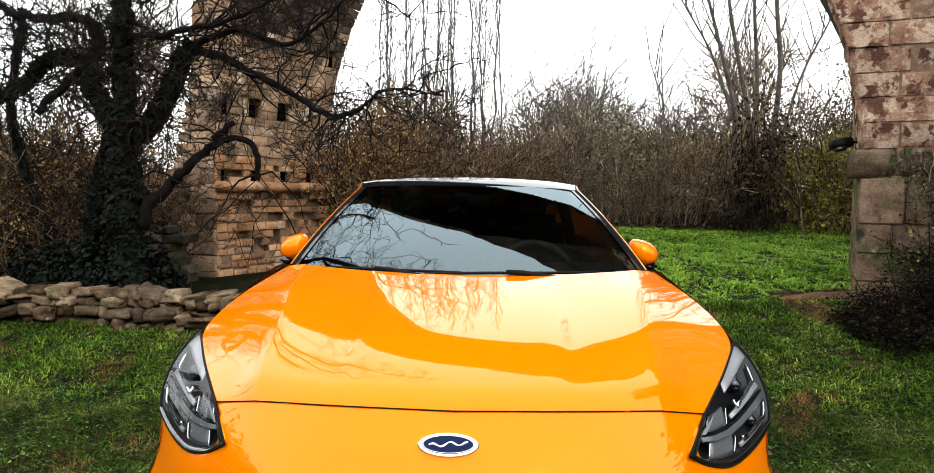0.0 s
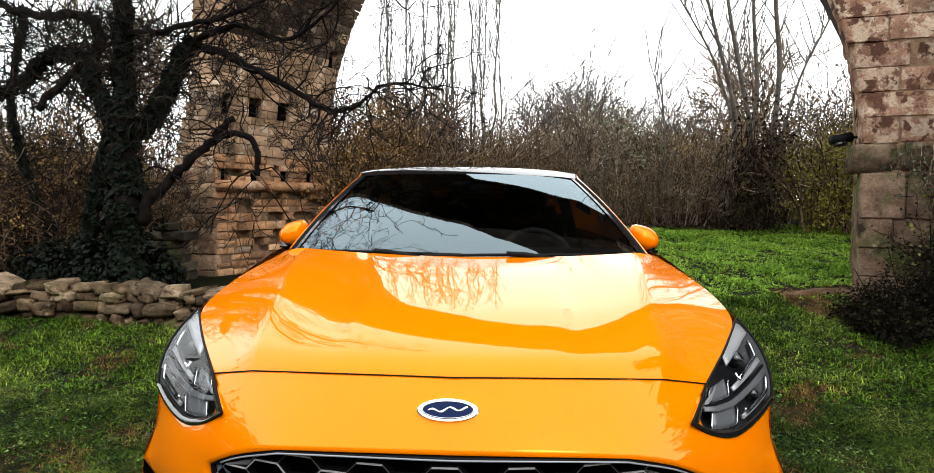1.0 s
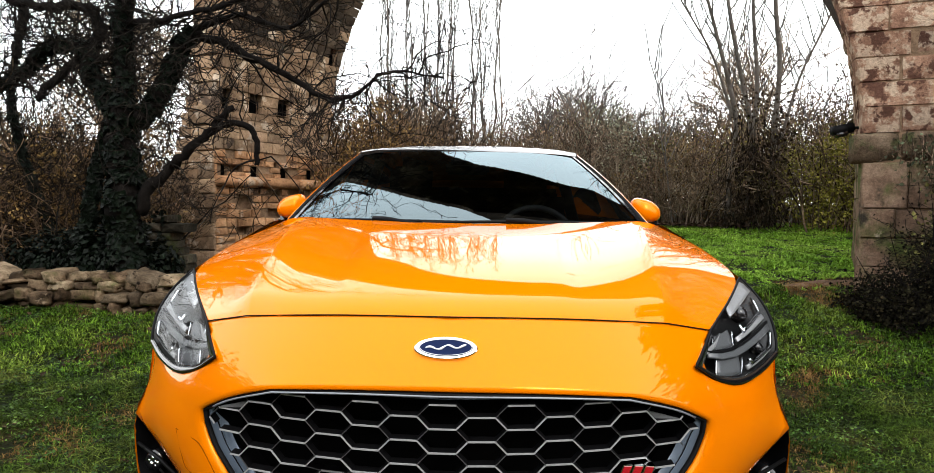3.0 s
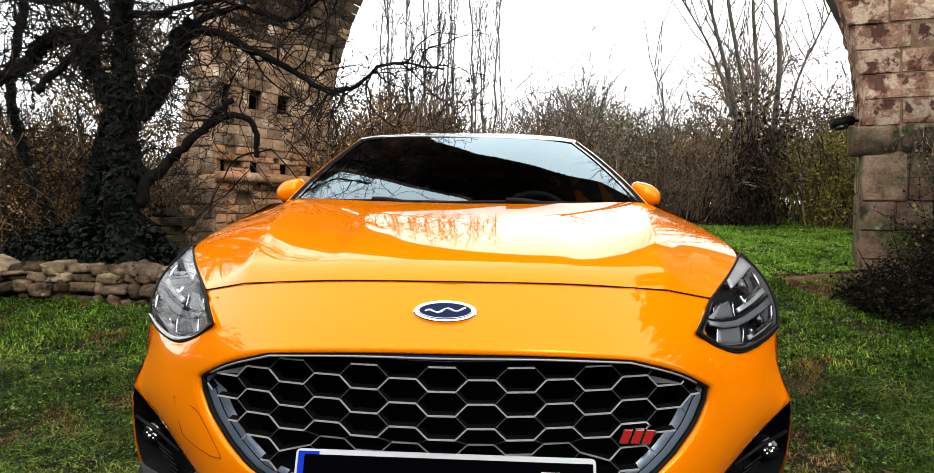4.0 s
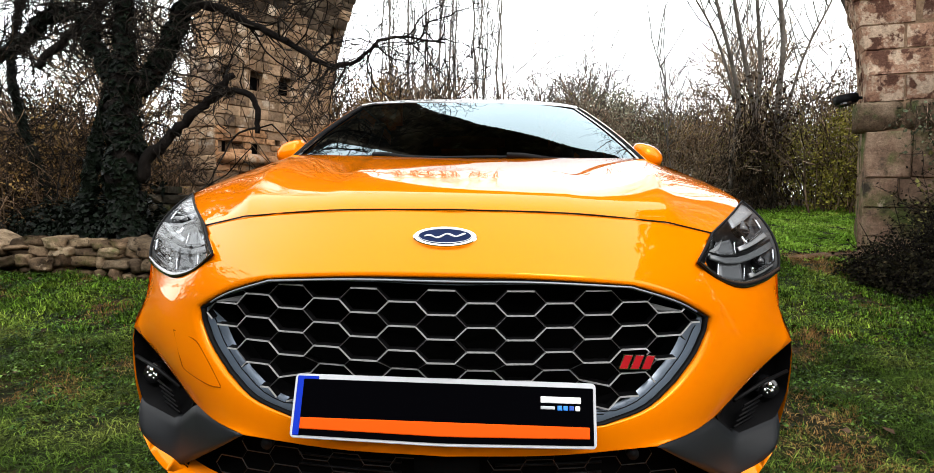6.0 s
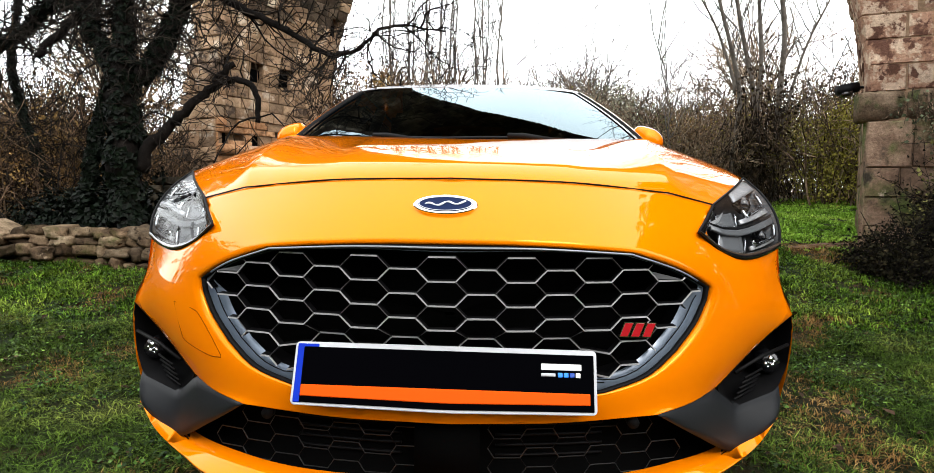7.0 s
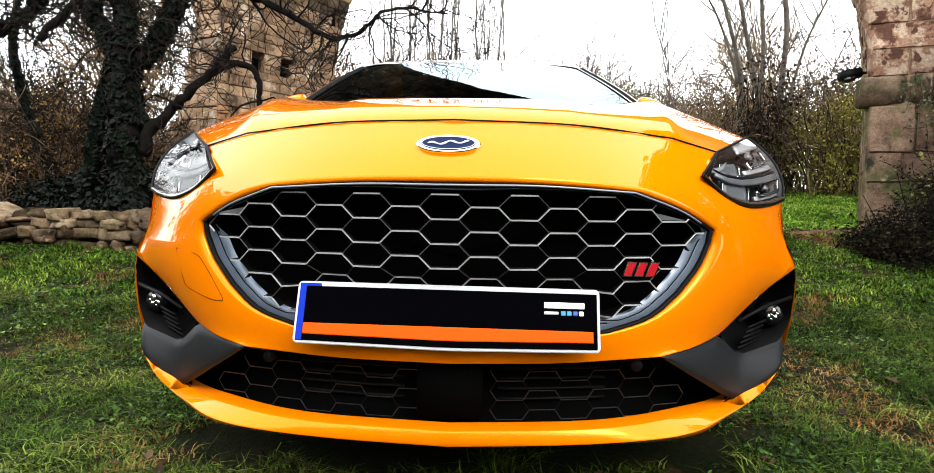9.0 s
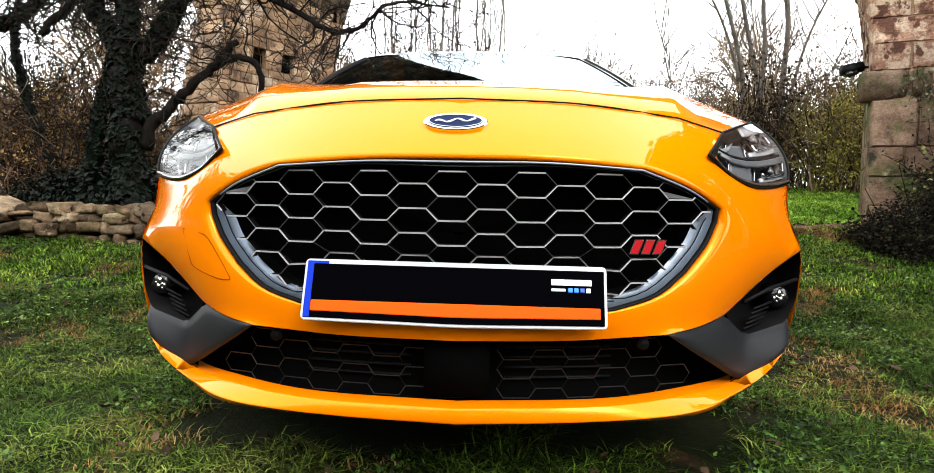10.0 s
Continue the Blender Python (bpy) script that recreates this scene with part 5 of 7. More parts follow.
    # the vault, course by course up the curve from both piers
    for side in (1, -1):
        climb = 0.0
        while climb < ARC_S[-1] - 0.02:
            h = rng.uniform(0.09, 0.14)
            u0, zc, nu, nz = arch_course(climb + h / 2)
            t = (climb + h / 2) / 3.4
            out = (JAMB_N * side * -nu + Vector((0, 0, -abs(nz)))).normalized()
            u0 = u0 if side > 0 else SPAN - u0
            right = ACROSS.normalized()
            arc = out.cross(right) if side > 0 else out.cross(right)
            arc = arc if arc.z > 0 else -arc
            for w, L in stretches(zc if side > 0 else 99, h, 0.0 if side > 0 else 0.13):
                mid = w + L / 2
                if L > 0.02:
                    c = at(u0, mid, zc) - out * 0.055
                    if side > 0 and t < 0.6:
                        joined(cube, Matrix(((right.x, -out.x, arc.x, c.x), (right.y, -out.y, arc.y, c.y), (right.z, -out.z, arc.z, c.z), (0, 0, 0, 1))) @ Matrix.Diagonal((L, 0.09, h, 1)), "mortar")
                    c = at(u0, mid, zc) + out * (rng.uniform(-0.010, 0.010) - 0.045)
                    m = Matrix(((right.x, -out.x, arc.x, c.x), (right.y, -out.y, arc.y, c.y), (right.z, -out.z, arc.z, c.z), (0, 0, 0, 1))) @ Matrix.Diagonal((L - 0.008, 0.13, h - 0.005, 1))
                    if side > 0 and count < 290 and t < 0.5:
                        ob = new("masonry_stone", rng.choice(grey))
                        ob.parent = aqueduct
                        ob.matrix_world = m
                        count += 1
                    else:
                        # higher courses take the stone with the vault's shade in its colour
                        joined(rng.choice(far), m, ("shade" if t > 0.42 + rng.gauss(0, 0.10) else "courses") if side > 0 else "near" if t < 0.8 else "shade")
            climb += h
    # the far pier's near face
    z = 0.0
    while z < 4.0:
        h = rng.uniform(0.14, 0.20)
        u = SPAN - face_edge(z + h / 2, FULL)
        while u < pier_edge(z) - 0.05:
            L = min(rng.uniform(0.20, 0.42), pier_edge(z) - u)
            if not (abs(u + L / 2 - 6.98) < 0.15 and abs(z + h / 2 - 0.85) < 0.09):
                c = at(u + L / 2, 0, z + h / 2) + FACE_N * (rng.uniform(-0.008, 0.010) - 0.03)
                joined(rng.choice(far), frame_of(c, -ALONG, FACE_N) @ Matrix.Diagonal((L - 0.009, 0.13, h - 0.009, 1)))
            u += L
        z += h
    # spandrel above
    z = 3.0
    while z < TOP - 0.1:
        h = rng.uniform(0.19, 0.24)
        u = 0.0
        while u < SPAN:
            L = rng.uniform(0.3, 0.55)
            if z > max(arch_z(max(u, 0.001)), arch_z(min(u + L, SPAN - 0.001))) and z + h < top_z(u + L / 2) + 0.04:
                c = at(u + L / 2, 0, z + h / 2) + FACE_N * (rng.uniform(-0.01, 0.012) - 0.04)
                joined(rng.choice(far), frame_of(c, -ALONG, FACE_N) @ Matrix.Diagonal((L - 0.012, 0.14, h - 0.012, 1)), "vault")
            u += L
        z += h
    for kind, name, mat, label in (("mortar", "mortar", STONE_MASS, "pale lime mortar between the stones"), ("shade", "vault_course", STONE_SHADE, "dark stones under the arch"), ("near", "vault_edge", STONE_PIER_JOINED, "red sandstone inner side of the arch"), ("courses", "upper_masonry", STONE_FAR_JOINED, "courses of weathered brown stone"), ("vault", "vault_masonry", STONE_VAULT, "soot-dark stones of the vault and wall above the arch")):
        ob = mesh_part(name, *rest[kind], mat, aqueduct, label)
        ob["kind"] = "stuff"
    # near-black plates set behind the holes: their shade put into the colour
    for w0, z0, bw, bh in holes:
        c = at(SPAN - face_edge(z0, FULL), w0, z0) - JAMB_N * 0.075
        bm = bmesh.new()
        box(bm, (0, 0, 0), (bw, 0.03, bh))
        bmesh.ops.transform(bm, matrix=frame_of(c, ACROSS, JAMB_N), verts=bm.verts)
        part("hole_shade_plate", bm, VOID_BLACK, aqueduct, "near-black plate standing for the shade in a scaffold hole", smooth=False)
    # ledge of the far pier
    w = 0.0
    while w < DEEP - 0.15:
        L = min(rng.uniform(0.45, 0.75), DEEP - w)
        bm = bmesh.new()
        rings = []
        for a, g in ((w, 0.8), (w + 0.03, 1.0), (w + L / 2, 1.03), (w + L - 0.03, 1.0), (w + L - 0.006, 0.8)):
            rings.append([at(SPAN, a, 1.335) + JAMB_N * (0.105 * g * math.cos(t) + 0.02 + rng.uniform(-1, 1) * 0.005) + Vector((0, 0, 0.07 * g * math.sin(t) + rng.uniform(-1, 1) * 0.004)) for t in np.linspace(-1.9, 1.9, 9)])
        vs = loft(bm, rings)
        bm.faces.new(vs[0])
        bm.faces.new(vs[-1][::-1])
        bmesh.ops.recalc_face_normals(bm, faces=bm.faces)
        part("ledge_stone", bm, STONE_FAR, aqueduct, "rounded ledge stone")
        w += L


STONE_LEDGE = surface("lichened_ledge_stone", [(0.3, (0.045, 0.032, 0.02)), (0.5, (0.15, 0.105, 0.07)), (0.7, (0.27, 0.20, 0.14))], scale=7.0, fine=50, bump=0.9, second=[(3.0, (0.075, 0.085, 0.035), 0.50, 0.60), (9.0, (0.02, 0.018, 0.012), 0.60, 0.68)], vary=0.25, depth=0.03)
STONE_FAR_JOINED = surface("weathered_grey_courses", GREY_TONES, scale=3.0, fine=30, bump=0.8, second=GREY_PATCHES, vary=0.35, island=True, depth=0.03)


def build_floodlight():
    fl = root("floodlight", label="small black floodlight on the ledge of the pier", category="lamp")
    bm = bmesh.new()
    box(bm, (3.20, 4.20, 1.73), (0.17, 0.11, 0.085), Matrix.Rotation(radians(-12), 4, "Y"), bevel=0.012)
    part("housing", bm, MATT_BLACK, fl)
    bm = bmesh.new()
    tube(bm, [(3.28, 4.20, 1.745), (3.42, 4.17, 1.74)], 0.012, 6)
    part("bracket", bm, MATT_BLACK, fl)
    bm = bmesh.new()
    box(bm, (3.18, 4.18, 1.685), (0.09, 0.08, 0.05), Matrix.Rotation(radians(-12), 4, "Y"), bevel=0.01)
    part("lens_box", bm, GLOSS_BLACK, fl)


# ---- the field stone wall ----
def boulder_mesh(name, seed, mat):
    """A rough field stone: blocky, with rounded arrises and a lumpy skin."""
    rng = random.Random(seed)
    bm = bmesh.new()
    bmesh.ops.create_cube(bm, size=1)
    bmesh.ops.subdivide_edges(bm, edges=bm.edges[:], cuts=3, use_grid_fill=True)
    off = Vector((rng.uniform(-50, 50), rng.uniform(-50, 50), rng.uniform(-50, 50)))
    shear = rng.uniform(-0.22, 0.22)
    for v in bm.verts:
        n = v.co.normalized()
        p = v.co * 0.68 + n * 0.165
        p += n * (0.17 * noise.noise(p * 2.4 + off) + 0.05 * noise.noise(p * 6.0 + off))
        p.z += shear * p.x
        p.x += 0.4 * shear * p.z
        v.co = p
    me = bpy.data.meshes.new(name)
    bm.to_mesh(me)
    bm.free()
    for f in me.polygons:
        f.use_smooth = True
    me.materials.append(mat)
    return me


def build_wall():
    wall = root("field_stone_wall", label="low dry stone wall of rough mossy stones", category="wall")
    rng = random.Random(11)
    kinds = [boulder_mesh("stone", 60 + k, STONE_WALL) for k in range(9)]
    caps = [boulder_mesh("stone", 80 + k, STONE_CAP) for k in range(6)]

    def line_y(x):
        return 3.42 - 0.05 * (x + 2.6) + 0.04 * math.sin(2 * x)

    def put(me, x, z, w, h, d, y0):
        y = line_y(x)
        ob = new("stone", me)
        ob.parent = wall
        ob.matrix_world = Matrix.Translation((x, y + y0, ground_z(x, y) + z)) @ Euler((rng.uniform(-0.15, 0.15), rng.gauss(0, 0.17), rng.uniform(-0.3, 0.3))).to_matrix().to_4x4() @ Matrix.Diagonal((w * 1.02, d, h * 1.06, 1))
    # three uneven courses of large and small stones, then chinking and the coping
    for course, (base, tall) in enumerate(((-0.05, 0.115), (0.060, 0.095), (0.150, 0.075))):
        x = -5.6 + 0.05 * course
        while x < -1.4:
            w = rng.choice((0.07, 0.10, 0.12, 0.15, 0.18, 0.22))
            h = tall * rng.uniform(0.75, 1.25)
            if rng.random() < 0.22:
                for k in range(2):
                    put(rng.choice(kinds), x + w / 2, base + h * (0.27 + 0.5 * k), w, h * 0.52, rng.uniform(0.16, 0.24), rng.uniform(-0.02, 0.05))
            else:
                put(rng.choice(kinds if rng.random() < 0.8 else caps), x + w / 2, base + h / 2 + rng.gauss(0, 0.008), w, h, rng.uniform(0.18, 0.28), rng.uniform(-0.03, 0.05))
            x += w * 1.02
    x = -5.6
    while x < -1.4:
        w = rng.choice((0.10, 0.13, 0.16, 0.19, 0.24))
        h = rng.uniform(0.07, 0.10) * (1.15 if w > 0.2 else 0.9)
        put(rng.choice(caps if rng.random() < 0.55 else kinds), x + w / 2, 0.215 + h * 0.40, w, h, rng.uniform(0.22, 0.30), 0.05 + rng.uniform(-0.02, 0.03))
        x += w * 1.03
    bm = bmesh.new()
    xs = np.linspace(-5.6, -1.4, 24)
    prof = ((0.06, -0.1), (0.09, 0.19), (0.24, 0.19), (0.28, -0.1))
    vs = loft(bm, [[(x, line_y(x) + dy - 0.02, ground_z(x, line_y(x)) + dz) for dy, dz in prof] for x in xs])
    tidy(bm)
    part("earth_core", bm, DARK_EARTH, wall, "earth between the stones, near-black to stand for shade in the gaps", smooth=False)


STONE_CAP = surface("pale_field_stone", [(0.3, (0.05, 0.036, 0.022)), (0.5, (0.18, 0.135, 0.09)), (0.7, (0.36, 0.29, 0.21))], scale=8.0, fine=45, bump=1.0, vary=0.5, second=[(5.0, (0.08, 0.075, 0.035), 0.58, 0.70), (14.0, (0.025, 0.018, 0.012), 0.58, 0.66)], depth=0.03)
build_aqueduct()
build_masonry()
build_floodlight()
build_wall()


# ---- plants ----
class Twigs:
    """Collects thin tapered rods and leaves as plain lists, quickly."""

    def __init__(self, seed):
        self.v, self.f, self.lv, self.lf, self.rng = [], [], [], [], random.Random(seed)

    def rod(self, p, q, r0, r1, sides=3):
        d = q - p
        if d.length < 1e-5:
            return
        d = d.normalized()
        a = d.cross(Vector((0.31, 0.17, 0.93)))
        if a.length < 0.1:
            a = d.cross(Vector((1, 0, 0)))
        a.normalize()
        b = d.cross(a)
        k = len(self.v)
        for c, r in ((p, r0), (q, r1)):
            for i in range(sides):
                t = 2 * math.pi * i / sides
                self.v.append(c + (a * math.cos(t) + b * math.sin(t)) * r)
        for i in range(sides):
            j = (i + 1) % sides
            self.f.append((k + i, k + j, k + sides + j, k + sides + i))

    def path(self, pts, r0, r1, sides=5):
        n = len(pts) - 1
        for i in range(n):
            self.rod(pts[i], pts[i + 1], r0 + (r1 - r0) * i / n, r0 + (r1 - r0) * (i + 1) / n, sides)

    def grow(self, p, d, length, r, level, bend=0.35, up=0.1, kids=4, spread=0.8, leaf=0.0, leaf_size=0.03, thin=0.0022):
        rng = self.rng
        steps = 5 if level > 1 else 4
        seg = length / steps
        for i in range(steps):
            d = (d + Vector((rng.gauss(0, bend), rng.gauss(0, bend), rng.gauss(0, bend) + up)) * 0.5).normalized()
            q = p + d * seg
            r1 = max(thin, r * (1 - 0.16))
            self.rod(p, q, r, r1, 3 if r < 0.02 else 5)
            if level > 0 and i > 0:
                for _ in range(kids if i > 1 else max(1, kids // 2)):
                    if rng.random() < 0.62:
                        side = Vector((rng.gauss(0, 1), rng.gauss(0, 1), rng.gauss(0, 1) + up * 2)).normalized()
                        self.grow(q, (d * (1 - spread * 0.5) + side * spread).normalized(), length * rng.uniform(0.35, 0.65), max(thin, r1 * rng.uniform(0.4, 0.65)), level - 1, bend, up, kids, spread, leaf, leaf_size, thin)
            if leaf and level <= 1 and rng.random() < leaf:
                self.leaf(q + Vector((rng.gauss(0, 1), rng.gauss(0, 1), rng.gauss(0, 1))) * 0.03, leaf_size * rng.uniform(0.6, 1.4))
            p, r = q, r1

    def gnarl(self, p, d, length, r, level, thin):
        """A crooked twig of an old fruit tree: many short turns and side spurs."""
        rng = self.rng
        steps = 9
        for i in range(steps):
            d = (d + Vector((rng.gauss(0, 0.34), rng.gauss(0, 0.30), rng.gauss(0, 0.34) + (0.04 if i > 5 else -0.02)))).normalized()
            q = p + d * length / steps * rng.uniform(0.7, 1.3)
            r1 = max(thin, r * 0.87)
            self.rod(p, q, r, r1, 3 if r < 0.012 else 5)
            if level > 0 and i in (1, 3, 4, 6, 7) and rng.random() < 0.72:
                side = Vector((rng.gauss(0, 1), rng.gauss(0, 0.8), rng.gauss(0.1, 1)))
                side = (side - d * side.dot(d)).normalized()
                self.gnarl(q, (d * 0.45 + side * 0.8).normalized(), length * rng.uniform(0.3, 0.6), max(thin, r1 * 0.6), level - 1, thin)
            p, r = q, r1

    def leaf(self, c, s, n=None):
        rng = self.rng
        n = n or Vector((rng.gauss(0, 1), rng.gauss(0, 1), rng.gauss(0, 1)))
        n = n.normalized()
        a = n.cross(Vector((rng.gauss(0, 1), rng.gauss(0, 1), rng.gauss(0, 1)))).normalized()
        b = n.cross(a)
        k = len(self.lv)
        self.lv += [c - a * s * 0.5, c + b * s * 0.42 - a * s * 0.1 + n * s * 0.08, c + a * s * 0.62, c - b * s * 0.42 - a * s * 0.1 + n * s * 0.08]
        self.lf += [(k, k + 1, k + 2), (k, k + 2, k + 3)]

    def wood(self, name, mat, parent, label=""):
        return mesh_part(name, self.v, self.f, mat, parent, label, smooth=True)

    def leaves(self, name, mat, parent, label=""):
        return mesh_part(name, self.lv, self.lf, mat, parent, label)


def V(*p):
    return Vector(p)


def smooth_path(pts, n):
    return [Vector(p) for p in spline(pts, n)]


def build_ivy_tree():
    tree = root("ivy_covered_tree", pose(0, 0, 0), label="gnarled bare tree with an ivy-covered trunk behind the wall", category="tree")
    limbs = [
        ([(-2.80, 3.75, 0.15), (-2.81, 3.75, 0.5), (-2.86, 3.75, 0.88), (-2.86, 3.75, 1.38), (-2.83, 3.75, 1.85)], 0.125, 0.10, 1.0),
        ([(-2.88, 3.75, 1.70), (-3.13, 3.84, 2.04), (-3.29, 3.93, 2.34), (-3.6, 4.03, 2.42), (-3.91, 4.12, 2.25), (-4.26, 4.21, 2.1), (-4.67, 4.3, 2.08)], 0.085, 0.035, 0.35),
        ([(-3.30, 3.95, 2.34), (-3.48, 3.88, 2.11), (-3.62, 3.8, 1.91)], 0.045, 0.038, 0.0),
        ([(-3.27, 3.95, 2.30), (-3.22, 4.01, 2.6), (-3.44, 4.08, 2.77), (-3.8, 4.14, 2.77), (-4.21, 4.2, 2.9), (-4.7, 4.25, 3.2)], 0.06, 0.03, 0.0),
        ([(-2.85, 3.75, 1.75), (-2.85, 3.75, 2.34), (-2.85, 3.75, 2.81), (-2.85, 3.75, 3.37), (-2.76, 3.75, 4.01), (-2.6, 3.7, 4.8)], 0.085, 0.03, 0.45),
        ([(-2.72, 3.75, 1.72), (-2.55, 3.78, 2.02), (-2.43, 3.82, 2.28), (-2.32, 3.85, 2.48)], 0.08, 0.065, 0.9),
        ([(-2.34, 3.85, 2.46), (-2.08, 3.79, 2.37), (-1.81, 3.74, 2.25), (-1.5, 3.68, 2.09), (-1.2, 3.62, 1.9), (-0.91, 3.57, 1.9), (-0.71, 3.51, 2.05), (-0.48, 3.46, 2.06), (-0.22, 3.4, 2.0)], 0.046, 0.006, 0.0),
        ([(-2.32, 3.85, 2.48), (-1.88, 3.69, 2.56), (-1.45, 3.53, 2.41), (-1.13, 3.36, 2.52), (-0.83, 3.2, 2.72)], 0.034, 0.009, 0.0),
        ([(-2.83, 3.75, 2.53), (-2.54, 3.66, 2.5), (-2.21, 3.57, 2.54), (-1.8, 3.48, 2.6), (-1.44, 3.39, 2.74), (-1.11, 3.3, 2.97)], 0.036, 0.010, 0.0),
        ([(-2.85, 3.75, 2.81), (-2.43, 3.5, 3.13), (-1.9, 3.25, 3.48), (-1.37, 3.0, 3.85)], 0.05, 0.02, 0.0),
        ([(-2.2, 3.4, 3.3), (-1.5, 3.15, 3.9), (-0.8, 2.95, 4.25), (-0.25, 2.85, 4.3)], 0.03, 0.01, 0.0),
        ([(-2.0, 3.3, 3.45), (-1.6, 2.7, 4.1), (-1.0, 2.3, 4.5)], 0.028, 0.01, 0.0),
        ([(-2.84, 3.75, 3.09), (-3.14, 3.82, 3.54), (-3.61, 3.9, 4.0)], 0.05, 0.02, 0.0),
        ([(-2.72, 3.72, 0.98), (-2.64, 3.7, 1.16), (-2.41, 3.71, 1.39), (-2.19, 3.72, 1.59), (-2.06, 3.74, 1.76), (-1.95, 3.75, 1.84)], 0.065, 0.03, 0.0),
        ([(-2.18, 3.74, 1.62), (-2.02, 3.75, 1.70), (-1.85, 3.75, 1.69), (-1.77, 3.75, 1.57), (-1.77, 3.75, 1.37)], 0.036, 0.026, 0.0),
        ([(-3.45, 4.0, 0.25), (-3.43, 4.0, 0.44), (-3.35, 4.0, 0.97), (-3.26, 4.0, 1.38), (-3.05, 3.9, 1.80)], 0.065, 0.045, 1.0),
        ([(-4.22, 4.6, 0.3), (-4.14, 4.6, 0.81), (-4.27, 4.6, 1.22), (-4.42, 4.6, 1.73), (-4.45, 4.6, 2.24), (-4.3, 4.6, 3.0)], 0.045, 0.02, 0.35),
    ]
    tw = Twigs(3)
    ivy = Twigs(4)
    for pts, r0, r1, cover in limbs:
        if r0 < 0.12:
            r0, r1 = r0 * 0.82, r1 * 0.78
        path = smooth_path(pts, 4 * len(pts))
        bm = bmesh.new()
        n = len(path)
        jag = [Vector((tw.rng.gauss(0, 1), tw.rng.gauss(0, 1), tw.rng.gauss(0, 1))) * r0 * 0.22 for _ in path]
        jag[0] = jag[-1] = Vector()
        path = [p + j for p, j in zip(path, jag)]
        tube(bm, path, [(r0 + (r1 - r0) * i / (n - 1)) * tw.rng.uniform(0.9, 1.12) for i in range(n)], 10)
        part("trunk" if r0 > 0.12 else "limb", bm, BARK, tree)
        if cover < 1.0:
            for i in range(1, n):
                for _ in range(4 if path[i].z > 2.1 and path[i].x < -2.4 else 3):
                    if path[i].z > 1.2 and tw.rng.random() < ((0.70 if path[i].z > 2.1 else 0.12) if path[i].x < -2.4 else (0.50 if path[i].z > 1.85 else 0.08)):
                        side = Vector((tw.rng.gauss(0.15, 1), tw.rng.gauss(0, 0.7), tw.rng.gauss(0.0, 0.9))).normalized()
                        tw.gnarl(path[i], side, tw.rng.uniform(0.35, 1.0), tw.rng.uniform(0.006, 0.012), 2 if tw.rng.random() < 0.55 else 1, 0.0030)
        if cover > 0:
            L = sum((a - b).length for a, b in zip(path, path[1:]))
            for _ in range(int(L * cover * 2800 * (0.35 + (r0 + r1) * 2.2))):
                i = ivy.rng.randrange(n - 1)
                t = ivy.rng.random()
                c = path[i].lerp(path[i + 1], t)
                d = (path[i + 1] - path[i]).normalized()
                o = Vector((ivy.rng.gauss(0, 1), ivy.rng.gauss(0, 1), ivy.rng.gauss(0, 1)))
                o = (o - d * o.dot(d)).normalized()
                r = (r0 + (r1 - r0) * i / n) * ivy.rng.uniform(1.0, 1.18) + 0.006
                ivy.leaf(c + o * r, ivy.rng.uniform(0.03, 0.066), (o + Vector((0, 0, 0.25)) + Vector((ivy.rng.gauss(0, 0.35), ivy.rng.gauss(0, 0.35), ivy.rng.gauss(0, 0.35)))))
    # ivy mound at the foot
    for cx, cy, rx, rz, k in ((-2.9, 3.98, 0.42, 0.45, 1500), (-3.3, 4.1, 0.45, 0.55, 2200), (-3.75, 4.2, 0.40, 0.45, 1500), (-4.2, 4.5, 0.35, 0.4, 700)):
        for _ in range(k):
            o = Vector((ivy.rng.gauss(0, 1), ivy.rng.gauss(0, 1), ivy.rng.gauss(0, 1))).normalized()
            c = V(cx + o.x * rx, cy + o.y * 0.3, 0.3 + abs(o.z) * rz + ivy.rng.uniform(-0.1, 0.1))
            ivy.leaf(c, ivy.rng.uniform(0.03, 0.06), o)
    tw.wood("crown", TWIG_BLACK, tree, "tangle of thin dark bare twigs")["kind"] = "stuff"
    ivy.leaves("ivy", IVY, tree, "dark green ivy leaves")["kind"] = "stuff"


build_ivy_tree()


def build_gnarled_shrub(x0, y0, wide, high, stems, seed):
    t = Twigs(seed)
    shrub = root("gnarled_shrub", label="tangled leafless shrub with dark curling twigs behind the wall", category="shrub")
    for _ in range(stems):
        x, y = x0 + t.rng.gauss(0, wide * 0.35), y0 + t.rng.gauss(0, 0.15)
        d = V(t.rng.gauss(0, 0.35), t.rng.gauss(0, 0.2), 1).normalized()
        t.gnarl(V(x, y, ground_z(x, y)), d, high * t.rng.uniform(0.6, 1.15), t.rng.uniform(0.010, 0.018), 2, 0.0034)
        z = ground_z(x, y) + high * t.rng.uniform(0.3, 0.75)
        t.gnarl(V(x + t.rng.gauss(0, 0.12), y, z), V(t.rng.gauss(0, 1), t.rng.gauss(0, 0.4), t.rng.gauss(0.3, 0.6)).normalized(), high * t.rng.uniform(0.3, 0.6), 0.008, 2, 0.0034)
    t.wood("crown", TWIG_BLACK, shrub, "tangle of dark curling twigs")["kind"] = "stuff"


build_gnarled_shrub(-3.85, 4.75, 0.8, 1.5, 20, 811)
build_gnarled_shrub(-4.7, 5.0, 0.9, 1.9, 22, 821)


